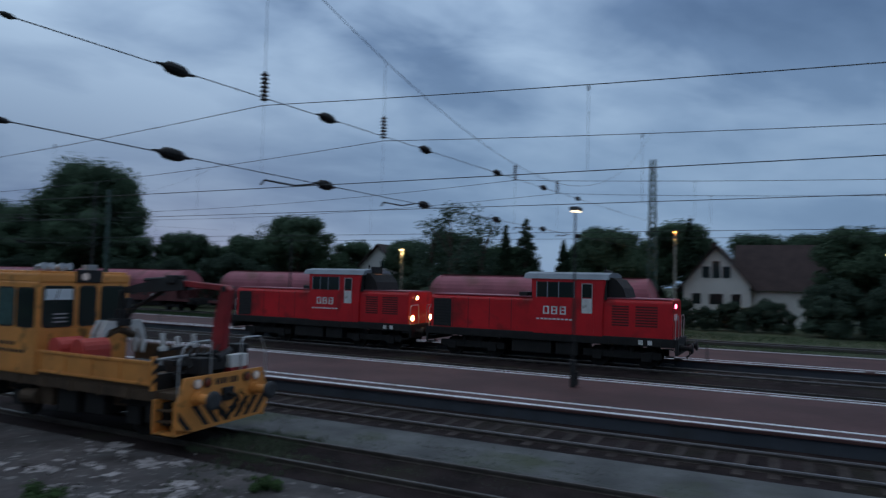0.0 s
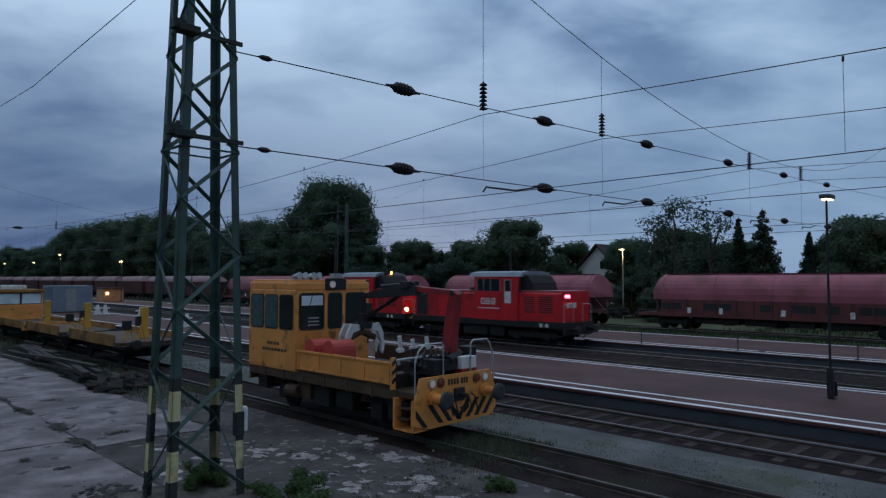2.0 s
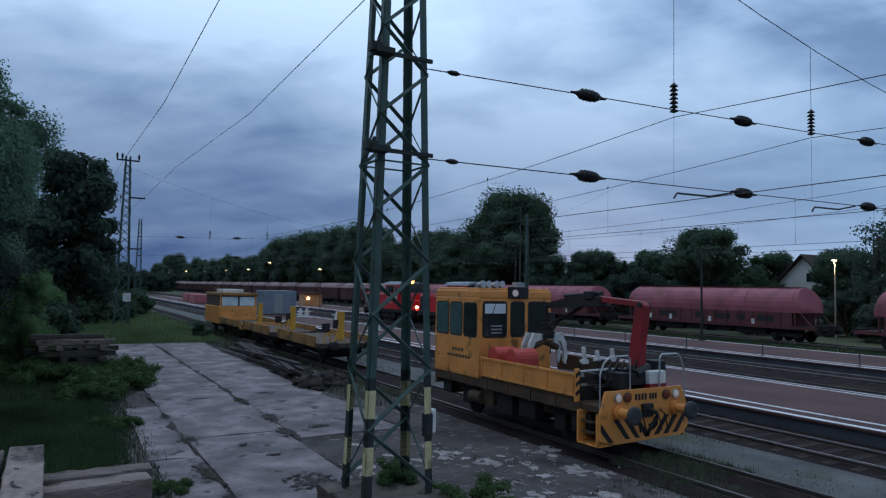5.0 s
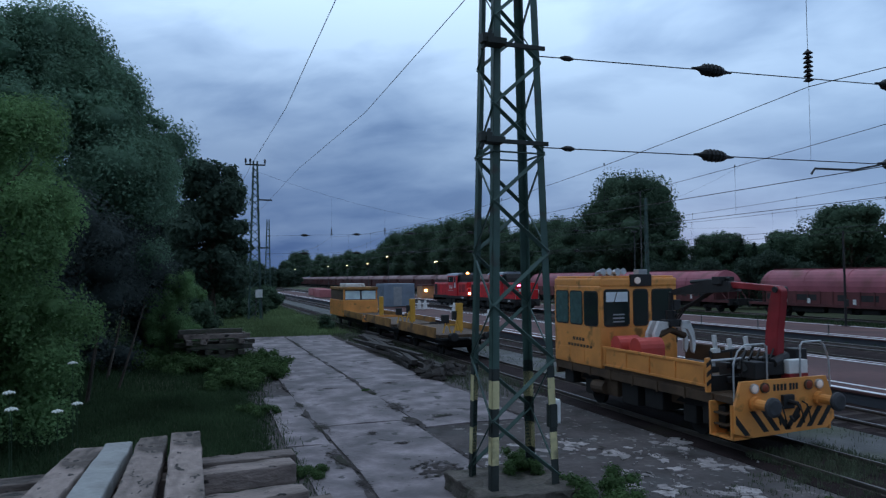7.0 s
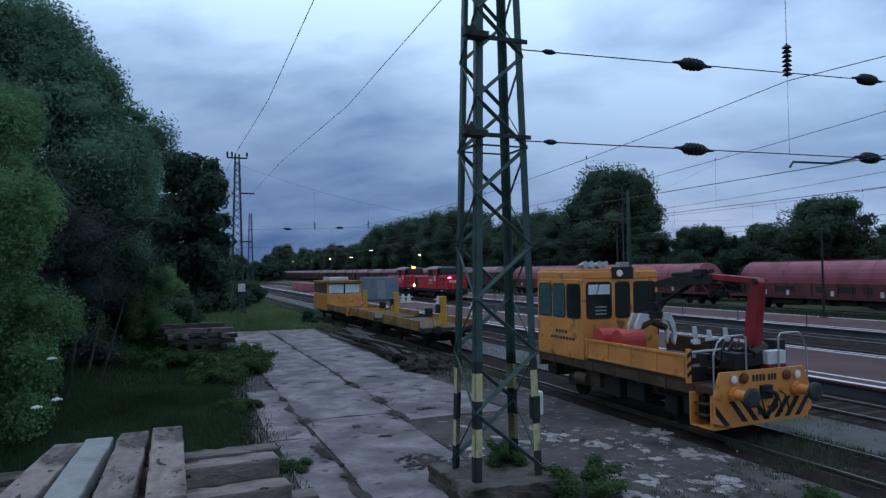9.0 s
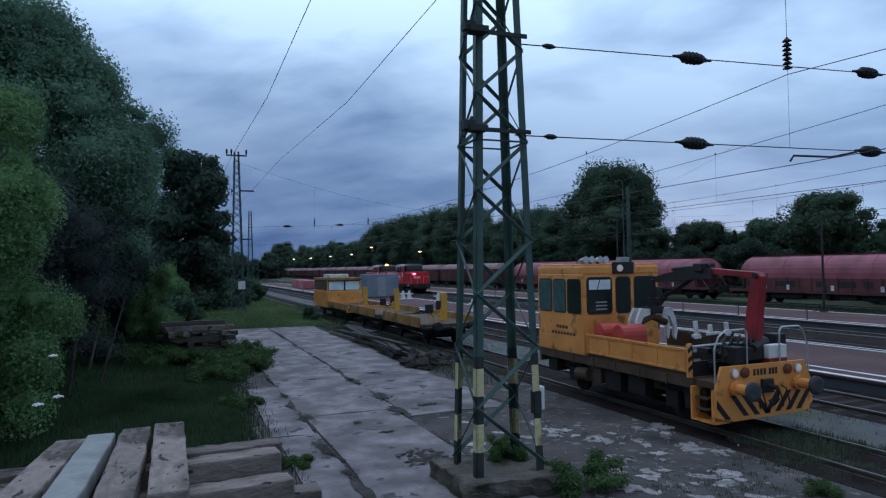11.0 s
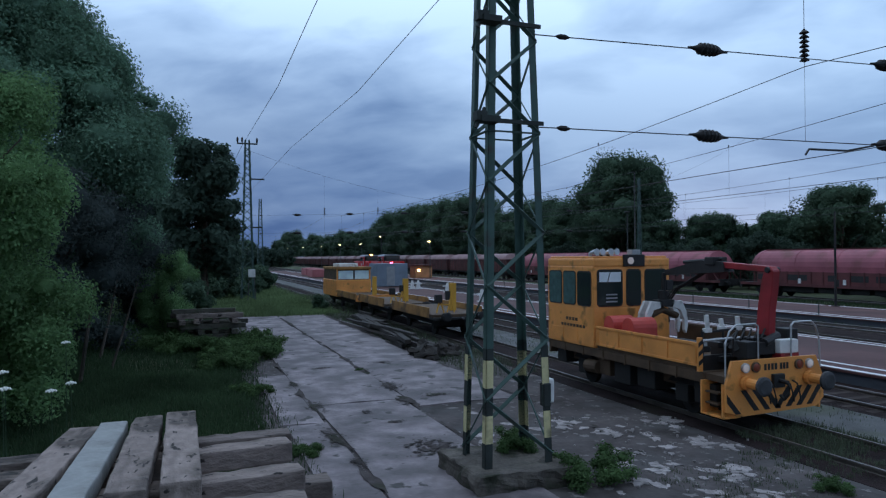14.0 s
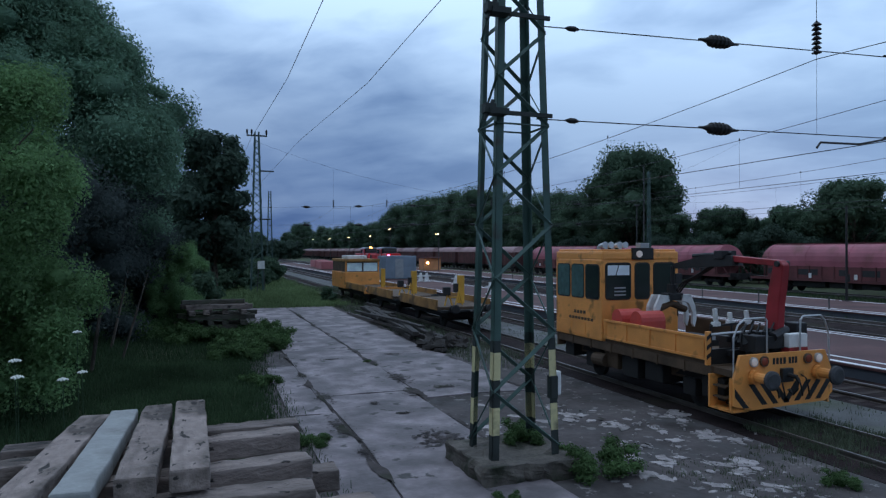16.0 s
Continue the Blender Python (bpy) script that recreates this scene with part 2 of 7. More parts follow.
M = dict(
    meadow=mat("meadow_soil", (0.055, 0.07, 0.032), 1.0, var=0.45, scale=0.15, fine=3.0, bump=0.5, stain=(0.10, 0.09, 0.06), stain_amt=0.2, stain_scale=0.12),
    yard=mat("yard_dirt", (0.076, 0.066, 0.065), 0.95, var=0.5, scale=0.7, fine=7.0, bump=0.8, stain=(0.088, 0.083, 0.082), stain_amt=0.4, stain_scale=0.9, flake=(0.20, 0.183, 0.18), flake_scale=4.6, flake_at=0.615, spec=0.2),
    slab=mat("worn_concrete", (0.212, 0.180, 0.188), 0.8, var=0.42, scale=1.3, fine=9.0, bump=0.9, stain=(0.120, 0.104, 0.108), stain_amt=0.62, stain_scale=0.8, flake=(0.06, 0.055, 0.052), flake_scale=1.7, flake_at=0.615, objvar=0.10),
    crust=mat("broken_concrete_crust", (0.33, 0.295, 0.29), 0.9, var=0.45, scale=3.0, fine=18.0, bump=0.8, stain=(0.10, 0.092, 0.088), stain_amt=0.4, stain_scale=3.0, objvar=0.25),
    soft_grass=mat("fine_green_grass", (0.092, 0.112, 0.075), 0.9, var=0.35, scale=0.8, bump=0.0, island=0.25, spec=0.05, thin=0.4),
    buffer_face=mat("greasy_grey_buffer", (0.045, 0.046, 0.05), 0.7, var=0.35, scale=5.0, bump=0.2),
    ballast=mat("ballast_stone", (0.024, 0.017, 0.017), 0.95, spec=0.08, var=0.5, scale=1.2, fine=22.0, bump=1.0, stain=(0.034, 0.030, 0.022), stain_amt=0.3, stain_scale=0.4),
    yard_dark=mat("joint_dirt", (0.062, 0.053, 0.052), 0.95, var=0.5, scale=1.5, fine=9.0, bump=0.8, spec=0.15, stain=(0.045, 0.047, 0.034), stain_amt=0.4, stain_scale=1.2),
    gravel=mat("old_gravel", (0.095, 0.096, 0.096), 0.95, var=0.4, scale=0.8, fine=18.0, bump=0.8, stain=(0.07, 0.08, 0.05), stain_amt=0.35, stain_scale=0.5),
    rail=mat("rail_steel", (0.10, 0.085, 0.075), 0.45, 0.6, var=0.3, scale=2.0),
    rail_top=mat("worn_rail_head", (0.24, 0.215, 0.21), 0.42, 0.8, var=0.15, scale=2.0, bump=0.02),
    sleeper=mat("track_sleeper", (0.050, 0.039, 0.036), 0.9, spec=0.1, var=0.35, scale=2.0, objvar=0.2),
    # brick brown, reddened further for the glow of lamps and locomotives
    paving=mat("brick_paving_with_red_glow", (0.100, 0.050, 0.048), 0.7, var=0.28, scale=0.35, fine=6.0, bump=0.2, stain=(0.078, 0.042, 0.040), stain_amt=0.4, stain_scale=0.25, spec=0.15),
    edge=mat("platform_wall_concrete", (0.06, 0.068, 0.085), 0.9, var=0.3, scale=0.7, stain=(0.055, 0.06, 0.07), stain_amt=0.4),
    white_line=mat("white_line_paint", (0.80, 0.80, 0.82), 0.6, var=0.12, scale=2.5, bump=0.1, stain=(0.42, 0.41, 0.41), stain_amt=0.12, stain_scale=1.5),
    grass=mat("grass_blades", (0.044, 0.074, 0.036), 0.85, var=0.4, scale=0.4, bump=0.0, island=0.25, spec=0.1, thin=0.4),
    leaf=mat("leaf_green", (0.080, 0.128, 0.082), 0.8, var=0.3, scale=0.25, bump=0.0, island=0.25, spec=0.1, thin=0.4),
    leaf_light=mat("leaf_light_green", (0.155, 0.265, 0.115), 0.8, var=0.3, scale=0.5, bump=0.0, island=0.2, spec=0.1, thin=0.4),
    leaf_near=mat("dense_leaf_green", (0.148, 0.248, 0.168), 0.85, var=0.35, scale=0.35, bump=0.0, island=0.15, spec=0.1, thin=0.4),
    leaf_dark=mat("leaf_dark_green", (0.068, 0.104, 0.078), 0.8, var=0.3, scale=0.25, bump=0.0, island=0.25, spec=0.1, thin=0.4),
    # green darkened by hand: carries the shade of the hollow under the tree
    leaf_hollow_shade=mat("undergrowth_green_with_shade", (0.062, 0.078, 0.074), 0.9, var=0.35, scale=0.5, bump=0.0, island=0.2, spec=0.05, thin=0.4),
    beam_mossy=mat("mossy_rotten_timber", (0.075, 0.070, 0.058), 0.95, var=0.45, scale=3.0, fine=24.0, bump=1.0, stain=(0.035, 0.045, 0.02), stain_amt=0.5, stain_scale=2.5, objvar=0.3, grain=(1, 0.4, 1)),
    needle=mat("needle_green", (0.028, 0.048, 0.03), 0.8, var=0.3, scale=0.4, bump=0.0, island=0.35, spec=0.1),
    bark=mat("bark", (0.075, 0.06, 0.048), 0.95, var=0.4, scale=3.0, bump=0.8),
    yellow=mat("yellow_vehicle_paint", (0.80, 0.325, 0.082), 0.45, var=0.16, scale=1.3, bump=0.05, stain=(0.30, 0.14, 0.04), stain_amt=0.15, stain_scale=2.6),
    yellow_plain=mat("bright_yellow_paint", (0.62, 0.33, 0.04), 0.5, var=0.15, scale=2.0, bump=0.05, stain=(0.22, 0.13, 0.05), stain_amt=0.2, stain_scale=2.5),
    frame=mat("dirty_brown_frame", (0.085, 0.052, 0.03), 0.8, var=0.35, scale=2.0, bump=0.3),
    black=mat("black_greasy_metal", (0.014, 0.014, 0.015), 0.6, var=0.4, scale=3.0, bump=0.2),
    soot=mat("dark_running_gear", (0.012, 0.011, 0.011), 0.8, var=0.4, scale=2.0, bump=0.3),
    red_crane=mat("faded_red_crane_paint", (0.29, 0.020, 0.026), 0.5, var=0.25, scale=2.0, bump=0.1, stain=(0.10, 0.03, 0.02), stain_amt=0.25, stain_scale=1.5),
    red_drum=mat("coral_red_paint", (0.55, 0.07, 0.055), 0.5, var=0.15, scale=2.0),
    white=mat("white_paint", (0.72, 0.72, 0.71), 0.5, var=0.12, scale=3.0, bump=0.08, stain=(0.35, 0.33, 0.3), stain_amt=0.15, stain_scale=2.0),
    grey=mat("grey_paint", (0.30, 0.32, 0.34), 0.5, var=0.15, scale=2.0),
    tube=mat("galvanised_tube", (0.50, 0.51, 0.52), 0.4, 0.5, var=0.15, scale=4.0, bump=0.05),
    glass=glass("dark_window_glass"),
    blind=mat("pale_window_blind", (0.74, 0.82, 0.88), 0.4, var=0.08, scale=3.0, bump=0.03),
    curtain=mat("teal_curtain", (0.045, 0.10, 0.095), 0.9, var=0.3, scale=6.0),
    mast=mat("mast_green_paint", (0.046, 0.092, 0.080), 0.55, var=0.25, scale=2.0, bump=0.15, stain=(0.050, 0.052, 0.045), stain_amt=0.15, stain_scale=2.5),
    weed=mat("weed_leaf", (0.078, 0.134, 0.052), 0.8, var=0.3, scale=1.0, bump=0.0, island=0.3, spec=0.15, thin=0.4),
    meadow_grass=mat("pale_meadow_grass", (0.13, 0.185, 0.085), 0.85, var=0.3, scale=0.3, bump=0.0, island=0.2, spec=0.1, thin=0.4),
    # matt pale blue in place of the sky mirrored in the glass
    screen=mat("windscreen_sky_reflection", (0.66, 0.84, 0.95), 0.3, var=0.25, scale=1.2, bump=0),
    mast_dark=mat("mast_dark_paint", (0.025, 0.032, 0.03), 0.7, var=0.3, scale=3.0),
    mast_yellow=mat("pale_yellow_band", (0.62, 0.55, 0.30), 0.6, var=0.15, scale=4.0, stain=(0.25, 0.22, 0.14), stain_amt=0.2, stain_scale=3.0),
    block=mat("rough_concrete", (0.095, 0.082, 0.070), 0.95, var=0.4, scale=2.5, fine=15.0, bump=1.0, stain=(0.022, 0.026, 0.014), stain_amt=0.55, stain_scale=2.2),
    wire=mat("wire_metal", (0.03, 0.032, 0.035), 0.5, 0.4, var=0.2, scale=3.0, bump=0),
    insulator=mat("brown_porcelain", (0.008, 0.007, 0.008), 0.6, var=0.2, scale=3.0, bump=0),
    red_loco=mat("locomotive_red_paint", (0.62, 0.014, 0.022), 0.38, var=0.14, scale=0.9, bump=0.04, stain=(0.30, 0.016, 0.018), stain_amt=0.25, stain_scale=0.8),
    loco_roof=mat("locomotive_grey_roof", (0.21, 0.24, 0.28), 0.5, var=0.15, scale=1.5),
    grille=mat("dark_red_grille", (0.10, 0.012, 0.014), 0.6, var=0.25, scale=3.0),
    wagon=mat("wagon_red_brown", (0.34, 0.095, 0.125), 0.6, var=0.2, scale=0.6, bump=0.1, stain=(0.22, 0.07, 0.07), stain_amt=0.3, stain_scale=0.5, objvar=0.12),
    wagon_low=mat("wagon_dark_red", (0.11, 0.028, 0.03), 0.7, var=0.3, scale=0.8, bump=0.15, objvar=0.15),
    # roof in a paler grey-pink than the wagon body
    wagon_grey=mat("wagon_grey_pink_roof", (0.24, 0.15, 0.155), 0.7, var=0.2, scale=0.6, bump=0.1, objvar=0.2),
    wagon_brown=mat("wagon_oxide_brown", (0.065, 0.020, 0.020), 0.75, var=0.3, scale=0.8, bump=0.15, objvar=0.2),
    wall=mat("white_render", (0.66, 0.66, 0.64), 0.9, var=0.1, scale=0.5, bump=0.1),
    roof=mat("dark_roof_tiles", (0.045, 0.028, 0.027), 0.9, var=0.25, scale=1.0, bump=0.4),
    beam=mat("weathered_sleeper_timber", (0.225, 0.180, 0.162), 0.95, var=0.5, scale=3.5, fine=26.0, bump=1.0, stain=(0.075, 0.06, 0.052), stain_amt=0.42, stain_scale=3.2, flake=(0.028, 0.024, 0.022), flake_scale=11.0, flake_at=0.60, objvar=0.28, grain=(1, 0.4, 1)),
    yellow_dirty=mat("dirty_ochre_paint", (0.33, 0.165, 0.045), 0.7, var=0.3, scale=1.5, bump=0.2, stain=(0.12, 0.07, 0.035), stain_amt=0.35, stain_scale=1.2),
    beam_pale=mat("pale_concrete_sleeper", (0.29, 0.295, 0.29), 0.9, var=0.2, scale=2.0, fine=22.0, bump=0.5, stain=(0.20, 0.20, 0.19), stain_amt=0.3, stain_scale=2.0),
    dark_wood=mat("tarred_timber", (0.035, 0.03, 0.027), 0.9, var=0.4, scale=2.0, bump=0.5),
    container=mat("blue_grey_sheet", (0.20, 0.25, 0.31), 0.6, var=0.15, scale=1.0),
    # hut wall colour, orange from the lamplight painted into it
    lamplit_wall=mat("hut_wall_painted_lamplight", (0.48, 0.25, 0.12), 0.7, var=0.2, scale=1.0),
    pink=mat("coral_wrapping", (0.42, 0.14, 0.15), 0.7, var=0.2, scale=0.6),
    post=mat("post_dark_grey", (0.055, 0.06, 0.062), 0.6, var=0.2, scale=3.0),
    pole_pale=mat("pale_concrete_pole", (0.30, 0.28, 0.23), 0.8, var=0.2, scale=2.0),
    flower=mat("white_umbel_flowers", (0.75, 0.75, 0.70), 0.8, var=0.1, scale=3.0, bump=0),
    lamp_warm=mat("lit_lamp_warm", (0.9, 0.8, 0.6), 0.4, var=0, bump=0, emit=(1.0, 0.66, 0.28), emit_power=14.0),
    lamp_orange=mat("lit_lamp_orange", (0.9, 0.6, 0.3), 0.4, var=0, bump=0, emit=(1.0, 0.36, 0.08), emit_power=10.0),
    lamp_white=mat("lit_lamp_white", (0.9, 0.9, 0.85), 0.4, var=0, bump=0, emit=(1.0, 0.78, 0.5), emit_power=3.0),
    head_warm=mat("lit_headlight", (0.9, 0.7, 0.4), 0.4, var=0, bump=0, emit=(1.0, 0.52, 0.18), emit_power=48.0),
    tail_red=mat("lit_tail_light", (0.9, 0.1, 0.1), 0.4, var=0, bump=0, emit=(1.0, 0.035, 0.08), emit_power=32.0),
    # unlit lens; weak emission stands in for the light it reflects
    lens=mat("headlight_lens_painted_glint", (0.78, 0.74, 0.70), 0.2, var=0.1, scale=6.0, bump=0, emit=(1.0, 0.62, 0.42), emit_power=0.06),
    lens_red=mat("red_reflector_lens", (0.24, 0.05, 0.025), 0.25, var=0.1, scale=6.0, bump=0),
)


# ---------------------------------------------------------------- mesh helpers
def box(bm, x0, x1, y0, y1, z0, z1, bev=0.0):
    r = bmesh.ops.create_cube(bm, size=1.0, matrix=Matrix.Translation(((x0 + x1) / 2, (y0 + y1) / 2, (z0 + z1) / 2)) @ Matrix.Diagonal((x1 - x0, y1 - y0, z1 - z0, 1)))
    if bev:
        edges = list({e for v in r["verts"] for e in v.link_edges})
        bmesh.ops.bevel(bm, geom=edges, offset=bev, segments=2, affect="EDGES", profile=0.6)
    return bm


def align(p0, p1):
    p0, p1 = Vector(p0), Vector(p1)
    d = p1 - p0
    return Matrix.Translation((p0 + p1) / 2) @ d.to_track_quat("Z", "Y").to_matrix().to_4x4(), d.length


def rod(bm, p0, p1, r, n=8, r2=None):
    m, ln = align(p0, p1)
    bmesh.ops.create_cone(bm, cap_ends=True, segments=n, radius1=r, radius2=r if r2 is None else r2, depth=ln, matrix=m)
    return bm


def bar(bm, p0, p1, w, h, roll=0.0):
    m, ln = align(p0, p1)
    bmesh.ops.create_cube(bm, size=1.0, matrix=m @ Matrix.Rotation(roll, 4, "Z") @ Matrix.Diagonal((w, h, ln, 1)))
    return bm


def prism(bm, pts, axis, a, b):
    """A polygon, given in the other two axes, pushed along an axis from a to b."""
    def at(u, v, w):
        return {"x": (w, u, v), "y": (u, w, v), "z": (u, v, w)}[axis]
    lo = [bm.verts.new(at(u, v, a)) for u, v in pts]
    hi = [bm.verts.new(at(u, v, b)) for u, v in pts]
    n = len(pts)
    bm.faces.new(lo)
    bm.faces.new(hi[::-1])
    for i in range(n):
        bm.faces.new((lo[i], hi[i], hi[(i + 1) % n], lo[(i + 1) % n]))
    bmesh.ops.recalc_face_normals(bm, faces=bm.faces[:])
    return bm


def tube(bm, pts, r, n=6):
    """A bent tube through points, in one skin."""
    pts = [Vector(p) for p in pts]
    rings = []
    for i, p in enumerate(pts):
        d = (pts[min(i + 1, len(pts) - 1)] - pts[max(i - 1, 0)]).normalized()
        q = d.to_track_quat("Z", "Y").to_matrix()
        rr = r[i] if isinstance(r, (list, tuple)) else r
        rings.append([bm.verts.new(p + q @ Vector((rr * math.cos(6.2832 * k / n), rr * math.sin(6.2832 * k / n), 0))) for k in range(n)])
    for a, b in zip(rings, rings[1:]):
        for k in range(n):
            bm.faces.new((a[k], a[(k + 1) % n], b[(k + 1) % n], b[k]))
    bm.faces.new(rings[0][::-1])
    bm.faces.new(rings[-1])
    return bm


def B():
    return bmesh.new()


def part(name, bm, material, parent=None, label="", smooth=False):
    me = bpy.data.meshes.new(name)
    bm.to_mesh(me)
    bm.free()
    me.materials.append(material)
    if smooth:
        for p in me.polygons:
            p.use_smooth = True
    ob = new(name, me)
    ob.parent = parent
    if label:
        ob["label"] = label
    return ob


def raw(name, verts, faces, material, parent=None):
    me = bpy.data.meshes.new(name)
    me.from_pydata(verts, [], faces)
    me.materials.append(material)
    ob = new(name, me)
    ob.parent = parent
    return ob


def thing(name, label, category, m=None, group="", kind=""):
    e = new(name)
    e.empty_display_size = 0.2
    if m is not None:
        e.matrix_basis = m
    return tagged(e, label, category, group, kind)


def solo(name, bm, material, label, category="", kind="", group="", m=None):
    ob = part(name, bm, material)
    if m is not None:
        ob.matrix_basis = m
    return tagged(ob, label, category, group, kind)


# ---------------------------------------------------------------- ground, tracks, platforms
def ground_sheet():
    bm = B()
    xs = [-1500, -400, -120, -60, -40] + [-30 + 2.5 * i for i in range(17)] + [20, 30, 43, 50, 60, 80, 120, 400, 1500]
    ys = [-1500, -400, -120, -50, -20] + [-10 + 3 * i for i in range(30)] + [100, 140, 200, 300, 500, 1500]
    grid = [[bm.verts.new((x, y, -0.14 + (0.10 * noise.noise((x * 0.3, y * 0.3, 0)) - 0.05 + 0.9 * max(0.0, min(1.0, (1.0 - x) / 14)) if -30 < x < 1.5 and -10 < y < 80 else 0.0))) for y in ys] for x in xs]
    for i in range(len(xs) - 1):
        for j in range(len(ys) - 1):
            bm.faces.new((grid[i][j], grid[i + 1][j], grid[i + 1][j + 1], grid[i][j + 1]))
    return solo("ground", bm, M["meadow"], "dark soil and meadow around the railway yard", kind="structure")


ground_sheet()
solo("yard", box(B(), 1.2, 14.6, -12, 47, -0.5, -0.115), M["yard"], "dark dirt yard with pale broken concrete patches", kind="structure")
solo("gravel_strip", box(B(), 13.2, 15.3, -40, 140, -0.5, -0.108), M["gravel"], "pale gravel strip between two tracks", kind="structure")
for nm, x0, x1, lab in (("ballast_siding", 10.6, 13.2, "dirty ballast under the siding"), ("ballast_main", 15.3, 18.4, "dark ballast beside the platform wall"), ("ballast_middle", 25.2, 33.86, "dark ballast between the two platforms"), ("ballast_far", 49.0, 53.2, "dark ballast under the freight wagons")):
    bm = B()
    prism(bm, [(x0, -0.5), (x1, -0.5), (x1, -0.105), (x0, -0.105)], "y", -120 if x0 > 14 else -40, 420 if x0 > 14 else 140)
    solo(nm, bm, M["ballast"], lab, kind="structure")


def track(name, x, y0, y1, label, sleepers=True, shiny=True):
    t = thing(name, label, "railway track", kind="structure")
    for s in (-0.75, 0.75):
        bm = B()
        prism(bm, [(x + s - 0.07, -0.12), (x + s + 0.07, -0.12), (x + s + 0.02, -0.09), (x + s + 0.02, -0.035), (x + s - 0.02, -0.035), (x + s - 0.02, -0.09)], "y", y0, y1)
        rail = part("rail", bm, M["rail"], t)
        bm = B()
        prism(bm, [(x + s - 0.036, -0.037), (x + s + 0.036, -0.037), (x + s + 0.03, 0.0), (x + s - 0.03, 0.0)], "y", y0, y1)
        part("rail_head", bm, M["rail_top"] if shiny else M["rail"], rail)
    if sleepers:
        rnd = random.Random(int(x * 10))
        me = None
        n = 0
        y = -2.0
        while y < 100 and n < 150:
            if me is None:
                bm = B()
                box(bm, -1.25, 1.25, -0.12, 0.12, -0.1, 0.0, 0.015)
                ob = part("sleeper", bm, M["sleeper"], t)
                me = ob.data
            else:
                ob = new("sleeper", me)
                ob.parent = t
            ob.matrix_basis = pose(x + rnd.uniform(-0.03, 0.03), y, -0.092 + rnd.uniform(-0.008, 0.006), 0, 0, rnd.uniform(-1, 1))
            n += 1
            y += 0.66
    return t


track("track_siding", 12.05, -40, 140, "rusty siding track sunk in dirt and grass", sleepers=False, shiny=False)
track("track_main", 16.75, -120, 420, "railway track with dark sleepers beside a platform")
track("track_third", 27.3, -120, 420, "railway track with sleepers between the platforms", sleepers=True, shiny=False)
track("track_fourth", 32.4, -120, 420, "railway track along the far platform")
track("track_far", 51.0, -120, 420, "freight track behind the far platform", sleepers=False)


def platform(name, x0, x1, lines, label, y0, y1):
    p = thing(name, label, "platform", kind="structure")
    part("platform_surface", box(B(), x0 + 0.28, x1 - 0.28, y0, y1, -0.4, 0.282), M["paving"], p)
    for a, b, s in ((x0, x0 + 0.30, 1), (x1 - 0.30, x1, -1)):
        part("platform_wall", box(B(), a + (0.06 if s > 0 else 0), b - (0 if s > 0 else 0.06), y0, y1, -0.4, 0.21), M["edge"], p)
        rnd = random.Random(int(a * 10))
        for k in range(60):
            ya = -14 + k * 2.0
            ob = part("edge_slab", box(B(), a - (0.02 if s > 0 else 0), b + (0 if s > 0 else 0.02), ya + 0.012, ya + 1.988, 0.21, 0.288 + rnd.uniform(-0.006, 0.006), 0.012), M["paving"], p)
        part("edge_slab", box(B(), a, b, 106.01, y1, 0.21, 0.288), M["paving"], p)
    for x, w in lines:
        bm = B()
        rnd = random.Random(int(x * 100))
        y = y0
        while y < y1:
            step = rnd.uniform(9, 26)
            box(bm, x - w / 2, x + w / 2, y, min(y1, y + step - rnd.choice((0.0, 0.0, 0.35))), 0.284, 0.2975)
            y += step
        part("white_line", bm, M["white_line"], p)
    return p


platform("platform_near", 18.42, 25.2, ((18.60, 0.20), (19.42, 0.14), (24.58, 0.13), (25.05, 0.10)), "low platform with brick paving tinted for red glow and white edge lines", -90, 190)
platform("platform_far", 33.88, 41.4, ((34.02, 0.2), (34.85, 0.16), (41.0, 0.16)), "far low platform with brick paving tinted for pink glow and white lines", -90, 210)


